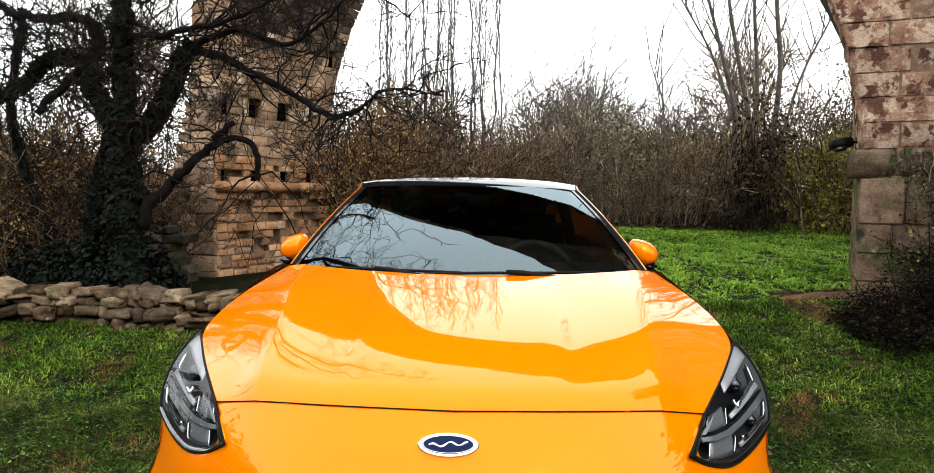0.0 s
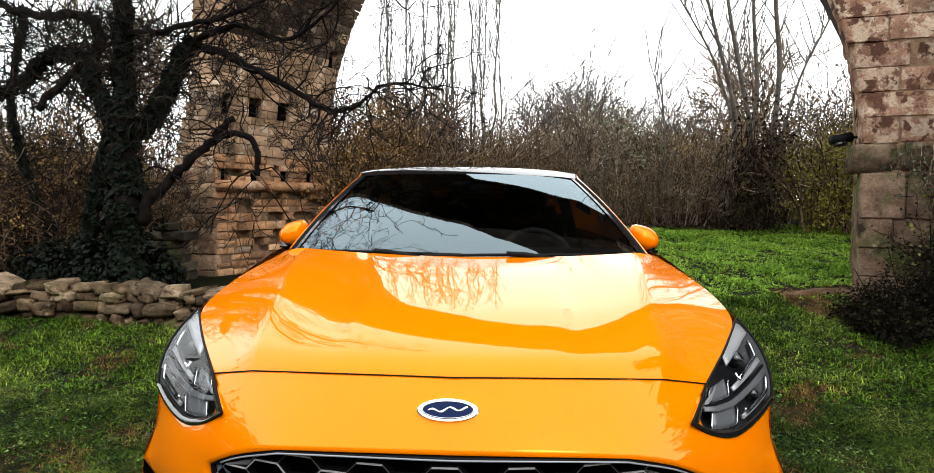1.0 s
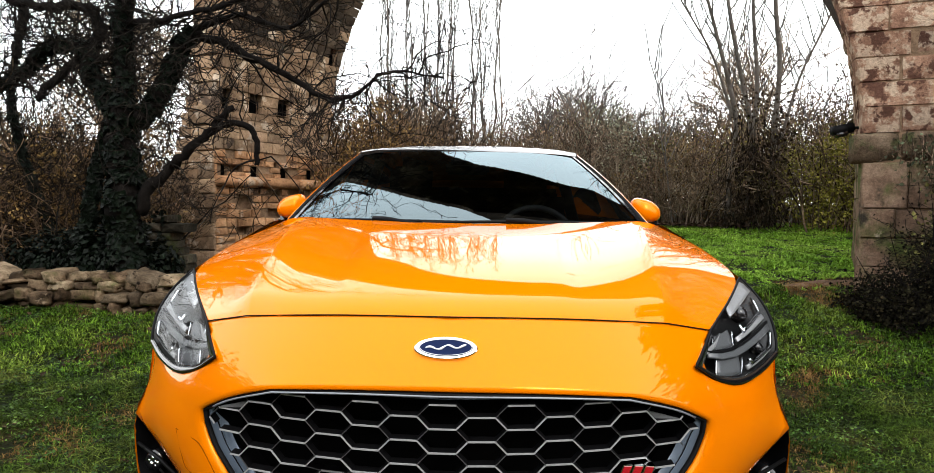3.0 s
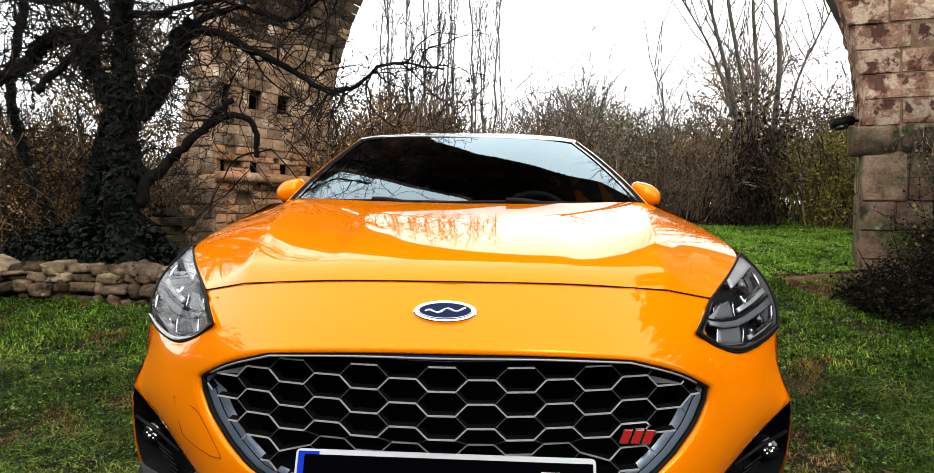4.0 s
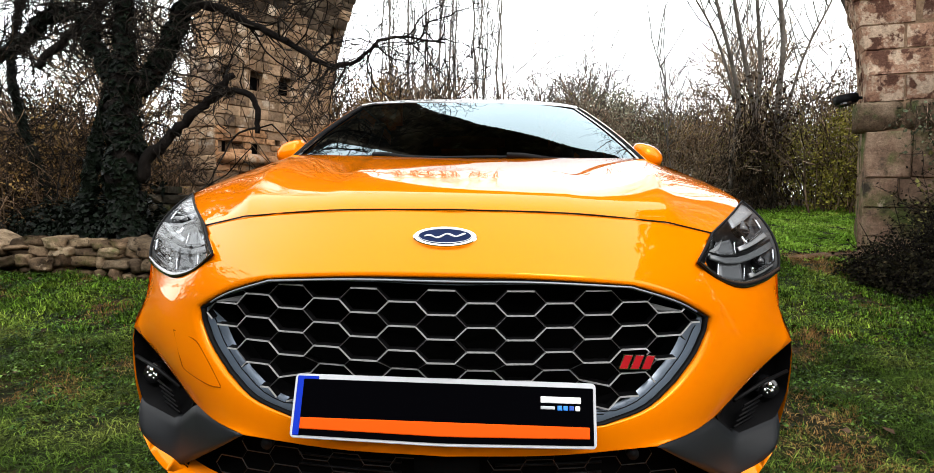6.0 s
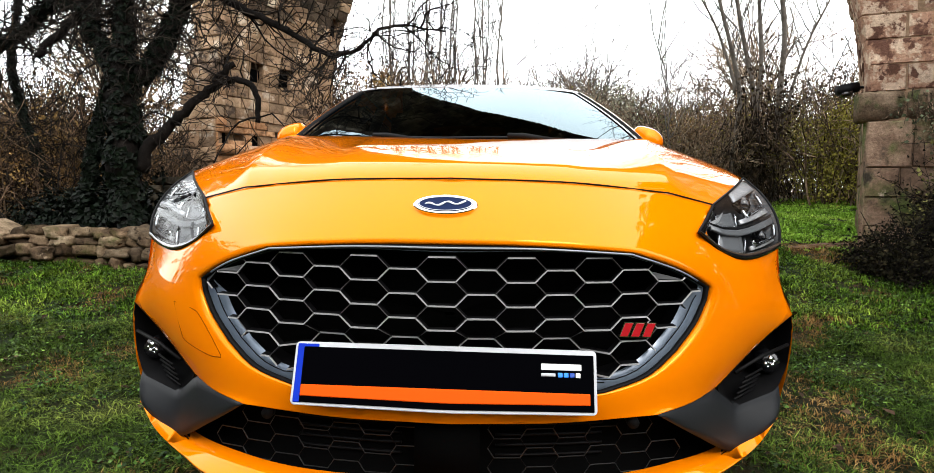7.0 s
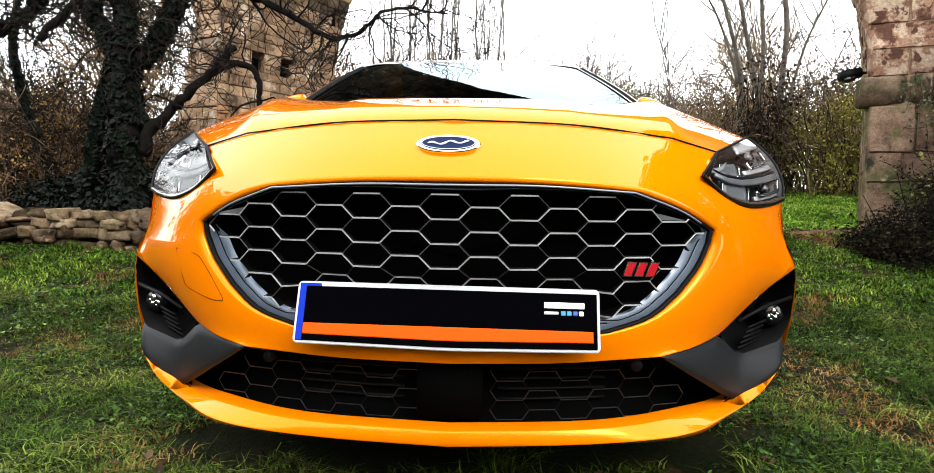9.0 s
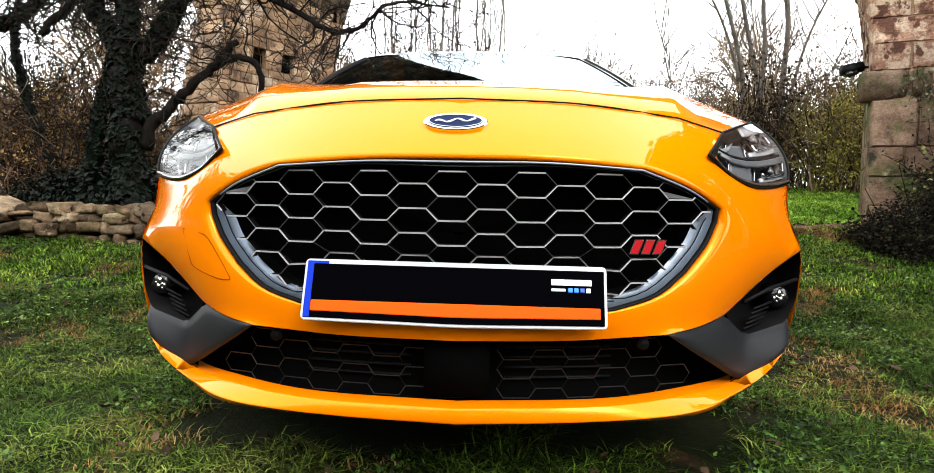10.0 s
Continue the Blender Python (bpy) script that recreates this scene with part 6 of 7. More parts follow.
def build_ruin():
    """The stump of an old wall, dark and ivy-grown, behind the tree."""
    ruin = root("ruined_wall", label="dark ruined stone wall overgrown with ivy behind the tree", category="wall")
    rng = random.Random(91)
    kinds = [block_mesh("ruin_stone", 120 + k, STONE_RUIN, 0.10, 0.07) for k in range(6)]
    x0, x1, y = -3.95, -2.85, 4.35

    def crest(x):
        return float(np.interp(x, [-4.0, -3.6, -3.2, -2.9, -2.6], [0.50, 0.62, 0.80, 0.98, 0.70]))
    z = 0.15
    while z < 1.0:
        h = rng.uniform(0.06, 0.10)
        x = x0 + rng.uniform(-0.05, 0.05)
        while x < x1:
            L = rng.uniform(0.10, 0.26)
            if z + h < crest(x + L / 2) + rng.uniform(-0.04, 0.06):
                ob = new("ruin_stone", rng.choice(kinds))
                ob.parent = ruin
                ob.matrix_world = Matrix.Translation((x + L / 2, y + 0.12 + rng.uniform(-0.02, 0.02), z + h / 2)) @ Matrix.Diagonal((L - 0.010, 0.26, h - 0.008, 1))
            x += L
        z += h
    bm = bmesh.new()
    xs = np.linspace(x0 + 0.05, x1 - 0.05, 16)
    for dy, flip in ((0.06, False), (0.30, True)):
        loft(bm, [[(x, y + dy, 0.1) for x in xs], [(x, y + dy, crest(x) - 0.05) for x in xs]], flip=flip)
    loft(bm, [[(x, y + dy, crest(x) - 0.05) for x in xs] for dy in (0.06, 0.30)])
    tidy(bm)
    part("earth_core", bm, DARK_EARTH, ruin, "dark earth core", smooth=False)
    t = Twigs(92)
    for _ in range(1500):
        x = t.rng.uniform(x0 - 0.1, x1)
        if math.sin(9 * x) + t.rng.gauss(0, 0.7) < -0.1:
            continue
        z = 0.15 + (crest(x) - 0.1) * math.sqrt(t.rng.random())
        t.leaf(V(x, y - 0.03 + t.rng.gauss(0, 0.03), z), t.rng.uniform(0.03, 0.07), V(t.rng.gauss(0, 0.4), -1, t.rng.gauss(-0.1, 0.4)))
    t.leaves("ivy", IVY, ruin, "dark ivy leaves")["kind"] = "stuff"


STONE_RUIN = surface("dark_mossy_ruin_stone", [(0.3, (0.012, 0.011, 0.008)), (0.5, (0.04, 0.036, 0.027)), (0.7, (0.10, 0.085, 0.065))], scale=6, fine=40, bump=0.8, vary=0.4, second=[(4.0, (0.03, 0.036, 0.014), 0.52, 0.64)])
build_ruin()

LEAF_OLIVE = surface("olive_leaf", [(0.3, (0.06, 0.066, 0.024)), (0.6, (0.185, 0.185, 0.065)), (0.8, (0.36, 0.33, 0.12))], scale=6, fine=30, bump=0.0, vary=0.8, island=True)
LEAF_BROWN = surface("dry_brown_leaf", [(0.3, (0.07, 0.048, 0.032)), (0.6, (0.19, 0.132, 0.088)), (0.8, (0.37, 0.27, 0.18))], scale=6, fine=30, bump=0.0, vary=0.8, island=True)
LEAF_YELLOW = surface("yellowing_leaf", [(0.3, (0.135, 0.135, 0.03)), (0.6, (0.3, 0.277, 0.06)), (0.8, (0.51, 0.42, 0.12))], scale=6, fine=30, bump=0.0, vary=0.5, island=True)
TWIG_GREY = surface("grey_far_twig", [(0.3, (0.085, 0.08, 0.076)), (0.7, (0.20, 0.19, 0.182))], scale=2, fine=20, bump=0.0)


def make_shrub(seed, height, width, stems, leaf_mat, leaf, label, wood=TWIG):
    t = Twigs(seed)
    for _ in range(stems):
        a, r = t.rng.uniform(0, 6.283), width * 0.5 * math.sqrt(t.rng.random())
        p = V(r * math.cos(a), r * math.sin(a), -0.05)
        d = V(0.5 * math.cos(a) * r / width, 0.5 * math.sin(a) * r / width, 1).normalized()
        t.grow(p, d, height * t.rng.uniform(0.5, 1.0), t.rng.uniform(0.008, 0.016), 2, 0.26, 0.10, 2, 0.6, leaf, 0.032, 0.0032)
    sh = root("shrub", label=label, category="shrub", group="thicket")
    t.wood("crown", wood, sh, "tangled bare stems")["kind"] = "stuff"
    if leaf:
        t.leaves("foliage", leaf_mat, sh, "sparse leaves")["kind"] = "stuff"
    return sh


def make_clump(seed, height, width, stems, count, leaf_mat, label, wood):
    """A dense rounded shrub: stems, and small leaves gathered in clusters with gaps between."""
    t = Twigs(seed)
    rng = t.rng
    for _ in range(stems):
        a, q = rng.uniform(0, 6.283), width * 0.35 * math.sqrt(rng.random())
        d = V(math.cos(a) * q / width * 1.2, math.sin(a) * q / width * 1.2, 1).normalized()
        t.grow(V(q * math.cos(a), q * math.sin(a), -0.05), d, height * rng.uniform(0.6, 1.05), rng.uniform(0.010, 0.02), 2, 0.30, 0.06, 2, 0.65, 0, 0.03, 0.0042)
    hubs = []
    for _ in range(46):
        a, e = rng.uniform(0, 6.283), rng.random()
        q = math.sqrt(max(0.02, 1 - (e * 1.02 - 0.15) ** 2)) * rng.uniform(0.45, 1.0) * width / 2
        hubs.append(V(q * math.cos(a), q * math.sin(a), height * (0.08 + 0.88 * e)))
    for _ in range(count):
        h = rng.choice(hubs)
        g = 0.075 * width
        t.leaf(h + V(rng.gauss(0, g), rng.gauss(0, g), rng.gauss(0, g * 1.2)), rng.uniform(0.02, 0.05))
    sh = root("shrub", label=label, category="shrub", group="thicket")
    t.wood("crown", wood, sh, "tangled stems")["kind"] = "stuff"
    t.leaves("foliage", leaf_mat, sh, "small withered leaves")["kind"] = "stuff"
    return sh


LEAF_GREY = surface("withered_grey_leaf", [(0.3, (0.04, 0.033, 0.028)), (0.5, (0.145, 0.124, 0.108)), (0.7, (0.36, 0.32, 0.285))], scale=1.5, fine=30, bump=0.0, vary=0.85, island=True)
# pale greyed tones: the haze over the far shrubs is in the colour
LEAF_DUSK = surface("grey_green_leaf", [(0.3, (0.10, 0.11, 0.09)), (0.5, (0.24, 0.26, 0.20)), (0.7, (0.44, 0.44, 0.33))], scale=1.5, fine=30, bump=0.0, vary=0.85, island=True)
LEAF_RUST = surface("rust_brown_leaf", [(0.3, (0.055, 0.034, 0.018)), (0.5, (0.18, 0.115, 0.048)), (0.7, (0.43, 0.30, 0.11))], scale=2.0, fine=30, bump=0.0, vary=0.8, island=True)
LEAF_OCHRE = surface("ochre_leaf", [(0.3, (0.06, 0.036, 0.015)), (0.5, (0.21, 0.133, 0.05)), (0.7, (0.45, 0.32, 0.11))], scale=2.0, fine=30, bump=0.0, vary=0.85, island=True)


def build_thicket():
    rng = random.Random(21)
    kinds = [
        make_shrub(101, 1.45, 1.3, 22, LEAF_BROWN, 0.5, "leafless brown shrub in the thicket behind the lawn"),
        make_shrub(102, 1.5, 1.4, 22, LEAF_OLIVE, 0.85, "shrub with sparse olive leaves in the thicket"),
        make_shrub(103, 1.05, 1.4, 24, LEAF_BROWN, 0.75, "low brown bramble in the thicket"),
        make_shrub(104, 1.5, 1.2, 24, LEAF_YELLOW, 0.85, "shrub with yellowing leaves at the edge of the lawn"),
    ]
    kinds += [
        make_clump(115, 1.8, 1.7, 22, 2400, LEAF_RUST, "dense leafless brown thicket with a few ochre leaves", TWIG_DEEP),
        make_clump(111, 1.9, 1.9, 16, 3600, LEAF_GREY, "dense shrub overgrown with withered grey creepers", TWIG_DARK),
        make_clump(112, 1.8, 1.7, 16, 3300, LEAF_OLIVE, "dense shrub with olive green leaves", TWIG_DARK),
        make_clump(113, 1.6, 1.6, 14, 2400, LEAF_OCHRE, "dense brown shrub with ochre leaves", TWIG_DARK),
        make_clump(114, 1.5, 1.3, 10, 1900, LEAF_YELLOW, "evergreen shrub with yellow-green leaves at the edge of the lawn", TWIG_DARK),
        make_clump(116, 1.9, 1.7, 16, 3600, LEAF_DUSK, "tall shrub with dull grey-green leaves behind the thicket", TWIG_DARK),
    ]
    spots = []
    for k in range(14):
        spots.append((rng.choice((5, 5, 6, 7)), -2.6 + k * 0.62 + rng.uniform(-0.25, 0.25), 11.0 + rng.uniform(-0.9, 1.4), rng.uniform(0.6, 0.95)))
    for x, y, k, s in ((1.85, 10.6, 5, 1.0), (2.3, 11.0, 9, 1.0), (2.95, 10.4, 9, 1.05), (3.4, 10.2, 6, 0.95), (5.15, 8.0, 8, 0.95), (5.65, 8.1, 8, 1.05), (5.4, 7.9, 8, 0.8), (6.3, 8.8, 6, 1.1), (6.9, 9.5, 5, 1.3), (6.0, 10.5, 5, 1.3), (4.9, 10.4, 7, 1.1), (7.8, 10.0, 7, 1.3), (0.2, 9.9, 7, 0.8), (1.2, 9.7, 7, 0.75), (2.6, 9.5, 7, 0.6),
                       (-5.3, 5.6, 4, 0.95), (-4.5, 5.9, 4, 1.0), (-6.0, 6.4, 4, 1.15), (-4.9, 6.8, 4, 1.2), (-6.6, 5.6, 4, 1.1), (-3.9, 5.6, 4, 0.75), (-5.6, 7.8, 4, 1.3), (-7.2, 7.2, 4, 1.3), (-2.2, 7.9, 4, 1.2), (-1.7, 8.4, 4, 1.3), (-2.7, 8.4, 4, 1.2), (-1.2, 8.7, 4, 1.15), (-2.0, 9.2, 4, 1.4), (-0.7, 9.2, 5, 1.0)):
        spots.append((k, x, y, s))
    for k in range(10):
        spots.append((rng.choice((0, 0, 1, 2)), -2.4 + k * 0.48 + rng.uniform(-0.2, 0.2), 9.6 + rng.uniform(-0.5, 0.8), rng.uniform(0.6, 1.2)))
    for k in range(11):
        spots.append((rng.choice((0, 1, 1, 3)), -3.2 + k * 0.95 + rng.uniform(-0.4, 0.4), 11.4 + rng.uniform(-0.6, 1.2), rng.uniform(0.6, 1.1)))
    for x, y, k, s in ((4.6, 8.7, 3, 0.85), (5.2, 8.4, 3, 0.95), (5.7, 8.8, 0, 1.0), (6.3, 8.6, 1, 1.0), (4.9, 9.3, 0, 1.15), (6.8, 9.3, 0, 1.2), (7.6, 9.0, 1, 1.1), (3.5, 8.9, 0, 0.95), (3.9, 8.8, 2, 1.0), (3.1, 9.0, 2, 1.0)):
        spots.append((k, x, y, s))
    for x, y, k, s in ((5.9, 8.3, 2, 0.9), (6.2, 8.0, 2, 1.0), (2.2, 9.0, 2, 0.6), (1.6, 9.1, 2, 0.6), (2.8, 8.9, 2, 0.6), (1.0, 9.2, 2, 0.6)):
        spots.append((k, x, y, s))
    for x, y, k, s in ((-5.6, 6.2, 4, 1.0), (-5.0, 5.6, 4, 0.95), (-4.5, 6.4, 4, 0.8), (-6.2, 5.4, 4, 1.0), (-5.3, 7.4, 4, 1.0), (-6.6, 7.0, 4, 1.0), (-4.4, 7.6, 4, 1.0), (-7.3, 6.3, 4, 1.1), (-6.0, 8.4, 4, 1.1), (-4.6, 4.9, 4, 1.0), (-5.2, 4.7, 4, 0.9), (-3.9, 4.9, 4, 0.7), (-5.8, 4.6, 4, 1.0), (-7.6, 8.2, 4, 1.15), (-5.0, 8.8, 4, 1.1), (-3.9, 5.3, 4, 0.8)):
        spots.append((k, x, y, s * 0.8))
    for x, y, k, s in ((-2.2, 9.2, 0, 1.15), (-1.9, 9.6, 0, 1.2), (-2.6, 10.2, 0, 1.3), (-1.4, 9.8, 0, 1.1)):
        spots.append((k, x, y, s))
    # a second, darker rank close behind the first, so that the thicket is dense near the ground
    for k in range(17):
        spots.append((rng.choice((4, 5, 5, 6, 7)), -1.9 + k * 0.34 + rng.uniform(-0.15, 0.15), 11.9 + rng.uniform(-0.5, 0.9), rng.uniform(0.7, 1.0)))
    for x, y, k, s in ((5.9, 9.8, 4, 1.2), (3.7, 9.6, 4, 0.8), (-0.9, 8.2, 4, 0.95), (-0.4, 8.8, 4, 0.9), (-1.5, 7.6, 4, 1.0)):
        spots.append((k, x, y, s))
    for x, y, s in ((2.75, 12.2, 1.25), (3.2, 12.6, 1.2), (2.45, 12.8, 1.25), (3.6, 12.2, 1.0)):
        spots.append((9, x, y, s))
    used = set()
    for k, x, y, s in spots:
        s *= 0.95 if x < -3.5 else 1.0
        m = Matrix.Translation((x, y, ground_z(x, y) - 0.05)) @ Matrix.Rotation(rng.uniform(0, 6.28), 4, "Z")
        if k not in used:
            used.add(k)
            kinds[k].matrix_world = m
            kinds[k].scale = (s, s, s)
        else:
            c = copy_thing(kinds[k], m)
            c.scale = (s, s, s * rng.uniform(0.9, 1.1))


build_thicket()


def build_poplar(x, y, h, seed, lean):
    t = Twigs(seed)
    rng = t.rng
    g = ground_z(x, y)
    path = [V(x + lean * k / 12 + rng.gauss(0, 0.025), y, g - 0.1 + h * k / 12) for k in range(13)]
    tree = root("poplar", label="tall slender bare poplar behind the thicket", category="tree", group="row of poplars")
    bm = bmesh.new()
    tube(bm, path, [0.036 * h / 8 * (1 - k / 15) for k in range(13)], 6)
    part("trunk", bm, BARK_PALE, tree)
    for k in range(3, 13):
        for _ in range(3):
            a = rng.uniform(0, 6.283)
            d = V(math.cos(a) * 0.42, math.sin(a) * 0.42, 1).normalized()
            t.grow(path[k], d, rng.uniform(0.5, 1.3) * (1.25 - k / 16), 0.011, 1, 0.12, 0.28, 2, 0.32, 0.0, 0.03, 0.0052)
    t.wood("crown", TWIG_GREY, tree)


rng_p = random.Random(8)
for k, px in enumerate((-2.75, -2.45, -2.15, -2.05, -1.75, -1.45, -1.35, -0.95, -0.80, -0.50, -0.35, -0.15, 0.15, 0.42, -3.05, -2.6, -1.95, -1.6, -1.15, 0.05)):
    build_poplar(px * 0.95 + 0.18 + rng_p.uniform(-0.05, 0.05), 14.2 + rng_p.uniform(-0.6, 0.8), rng_p.uniform(6.2, 8.6), 300 + 7 * k, rng_p.uniform(-0.3, 0.35))


CREEPER = surface("dead_creeper", [(0.35, (0.006, 0.0045, 0.0035)), (0.55, (0.024, 0.018, 0.013)), (0.75, (0.11, 0.085, 0.065))], scale=5, fine=20, bump=0.0)
LEAF_DEAD = surface("dead_creeper_leaf", [(0.35, (0.014, 0.0105, 0.008)), (0.55, (0.065, 0.049, 0.036)), (0.75, (0.27, 0.21, 0.155))], scale=5, fine=20, bump=0.0, vary=0.85, island=True)


def build_multi_tree():
    tree = root("multi_stemmed_tree", label="large bare multi-stemmed tree hung with dead creepers", category="tree")
    t = Twigs(77)
    stems = [
        ([(3.86, 8.3, 0.55), (3.92, 8.3, 1.5), (3.98, 8.3, 2.44), (3.66, 8.3, 3.7), (3.42, 8.3, 4.6), (3.2, 8.3, 6.0)], 0.085, 0.03),
        ([(4.19, 8.3, 0.55), (4.22, 8.3, 1.4), (4.24, 8.3, 2.17), (3.99, 8.3, 3.34), (3.79, 8.3, 4.41), (3.6, 8.3, 6.2)], 0.09, 0.03),
        ([(4.26, 8.4, 0.6), (4.26, 8.4, 1.53), (4.34, 8.4, 2.9), (4.24, 8.4, 4.41), (4.3, 8.4, 6.4)], 0.08, 0.03),
        ([(4.55, 8.3, 0.6), (4.55, 8.3, 1.2), (4.58, 8.3, 2.26), (4.63, 8.3, 3.26), (4.53, 8.3, 4.41), (4.6, 8.3, 6.2)], 0.105, 0.04),
        ([(4.62, 8.3, 1.6), (4.68, 8.3, 2.08), (4.95, 8.3, 3.08), (5.36, 8.3, 3.97), (5.7, 8.3, 4.9)], 0.05, 0.02),
        ([(3.90, 8.3, 2.4), (3.88, 8.3, 2.62), (3.58, 8.3, 3.43), (3.15, 8.3, 4.15), (2.9, 8.3, 4.6)], 0.05, 0.015),
        ([(4.6, 8.3, 1.9), (5.0, 8.2, 2.35), (5.5, 8.1, 2.7), (5.8, 8.1, 2.85)], 0.03, 0.01),
        ([(3.2, 8.7, 0.6), (3.05, 8.7, 1.8), (3.0, 8.7, 2.6), (2.85, 8.7, 3.3)], 0.028, 0.012),
    ]
    for pts, r0, r1 in stems:
        path = smooth_path(pts, 5 * len(pts))
        bm = bmesh.new()
        n = len(path)
        tube(bm, path, [0.56 * (r0 + (r1 * 0.7 - r0) * i / (n - 1)) * t.rng.uniform(0.94, 1.06) for i in range(n)], 9)
        part("stem", bm, BARK_PALE, tree)
        for i in range(n // 3, n):
            for _ in range(t.rng.choice((0, 0, 1)) if path[i].z < 2.9 else 1):
                a = t.rng.uniform(0, 6.283)
                side = Vector((0.55 * math.cos(a), 0.55 * math.sin(a), t.rng.uniform(0.6, 1.2))).normalized()
                t.grow(path[i], side, t.rng.uniform(0.5, 1.5), 0.0125, 1, 0.17, 0.16, 2, 0.42, 0, 0.03, 0.0036)
    t.wood("crown", TWIG_GREY, tree)
    c = Twigs(78)
    for _ in range(105):
        x, y = c.rng.gauss(4.2, 0.21), 8.15 + c.rng.uniform(-0.15, 0.15)
        z = c.rng.uniform(0.9, 2.6) - abs(x - 4.2) * 0.6
        c.grow(V(x, y, z), V(c.rng.gauss(0, 0.2), c.rng.gauss(0, 0.15), -1).normalized(), c.rng.uniform(0.35, 0.9), 0.008, 1, 0.34, -0.16, 2, 0.5, 0.25, 0.04, 0.005)
    for _ in range(46):
        x = c.rng.gauss(4.2, 0.24)
        hub = V(x, 8.12 + c.rng.uniform(-0.12, 0.12), 0.75 + (2.15 - 1.3 * abs(x - 4.2)) * c.rng.random() ** 0.8)
        tall, wide = c.rng.uniform(0.10, 0.26), c.rng.uniform(0.05, 0.11)
        for _ in range(46):
            c.leaf(hub + V(c.rng.gauss(0, wide), c.rng.gauss(0, wide), c.rng.gauss(0, tall)), c.rng.uniform(0.025, 0.065))
    c.wood("creeper", CREEPER, tree, "hanging dead creepers")["kind"] = "stuff"
    c.leaves("dead_foliage", LEAF_DEAD, tree, "dead brown leaves")["kind"] = "stuff"


build_multi_tree()


def build_far_tree(x, y, h, w, seed, mat):
    t = Twigs(seed)
    g = ground_z(x, y)
    tree = root("far_tree", label="bare rounded tree far beyond the thicket", category="tree", group="far trees")
    tr = Twigs(seed + 1)
    tr.path([V(x, y, g - 0.1), V(x + 0.05, y, g + h * 0.3), V(x, y, g + h * 0.55)], 0.16, 0.08, 6)
    tr.wood("trunk", mat, tree)
    for k in range(28):
        a = t.rng.uniform(0, 6.283)
        d = V(math.cos(a) * w / h, math.sin(a) * w / h, 0.9).normalized()
        t.grow(V(x, y, g + h * t.rng.uniform(0.25, 0.55)), d, h * t.rng.uniform(0.35, 0.55), 0.045, 2, 0.22, 0.08, 3, 0.7, 0, 0.1, 0.014)
    t.wood("crown", mat, tree)


def build_slender_tree(x, y, h, w, seed):
    t = Twigs(seed)
    g = ground_z(x, y)
    tree = root("slender_tree", label="slender bare tree with fine upright twigs behind the thicket", category="tree")
    for k in range(2):
        lean = t.rng.gauss(0, 0.10)
        path = [V(x + 0.12 * (k - 1) + lean * j / 8 + t.rng.gauss(0, 0.015), y + 0.1 * k, g - 0.1 + h * 0.86 * j / 8) for j in range(9)]
        bm = bmesh.new()
        tube(bm, path, [0.032 * (1 - j / 10) for j in range(9)], 6)
        part("trunk", bm, BARK_PALE, tree)
        for j in range(3, 9):
            for _ in range(3):
                a = t.rng.uniform(0, 6.283)
                d = V(math.cos(a) * w / h * 1.6, math.sin(a) * w / h * 1.6, 0.8).normalized()
                t.grow(path[j], d, h * t.rng.uniform(0.16, 0.34) * (1.2 - j / 14), 0.012, 2, 0.24, 0.06, 2, 0.5, 0.0, 0.03, 0.0042)
    t.wood("crown", TWIG_GREY, tree)


build_slender_tree(4.35, 13.0, 3.2, 1.2, 951)


build_far_tree(4.3, 24, 5.0, 2.8, 501, TWIG_GREY)
build_far_tree(2.7, 25, 4.3, 1.6, 511, TWIG_GREY)
build_far_tree(5.7, 25, 3.7, 1.8, 521, TWIG_GREY)
build_far_tree(7.5, 20, 3.0, 2.0, 531, TWIG_GREY)
build_far_tree(8.6, 18, 4.6, 2.4, 541, TWIG)
build_far_tree(-1.2, 11.5, 2.5, 1.2, 601, TWIG)
build_far_tree(-5.8, 14, 4.2, 2.2, 561, TWIG)
build_far_tree(-8.6, 13, 4.6, 2.4, 571, TWIG)


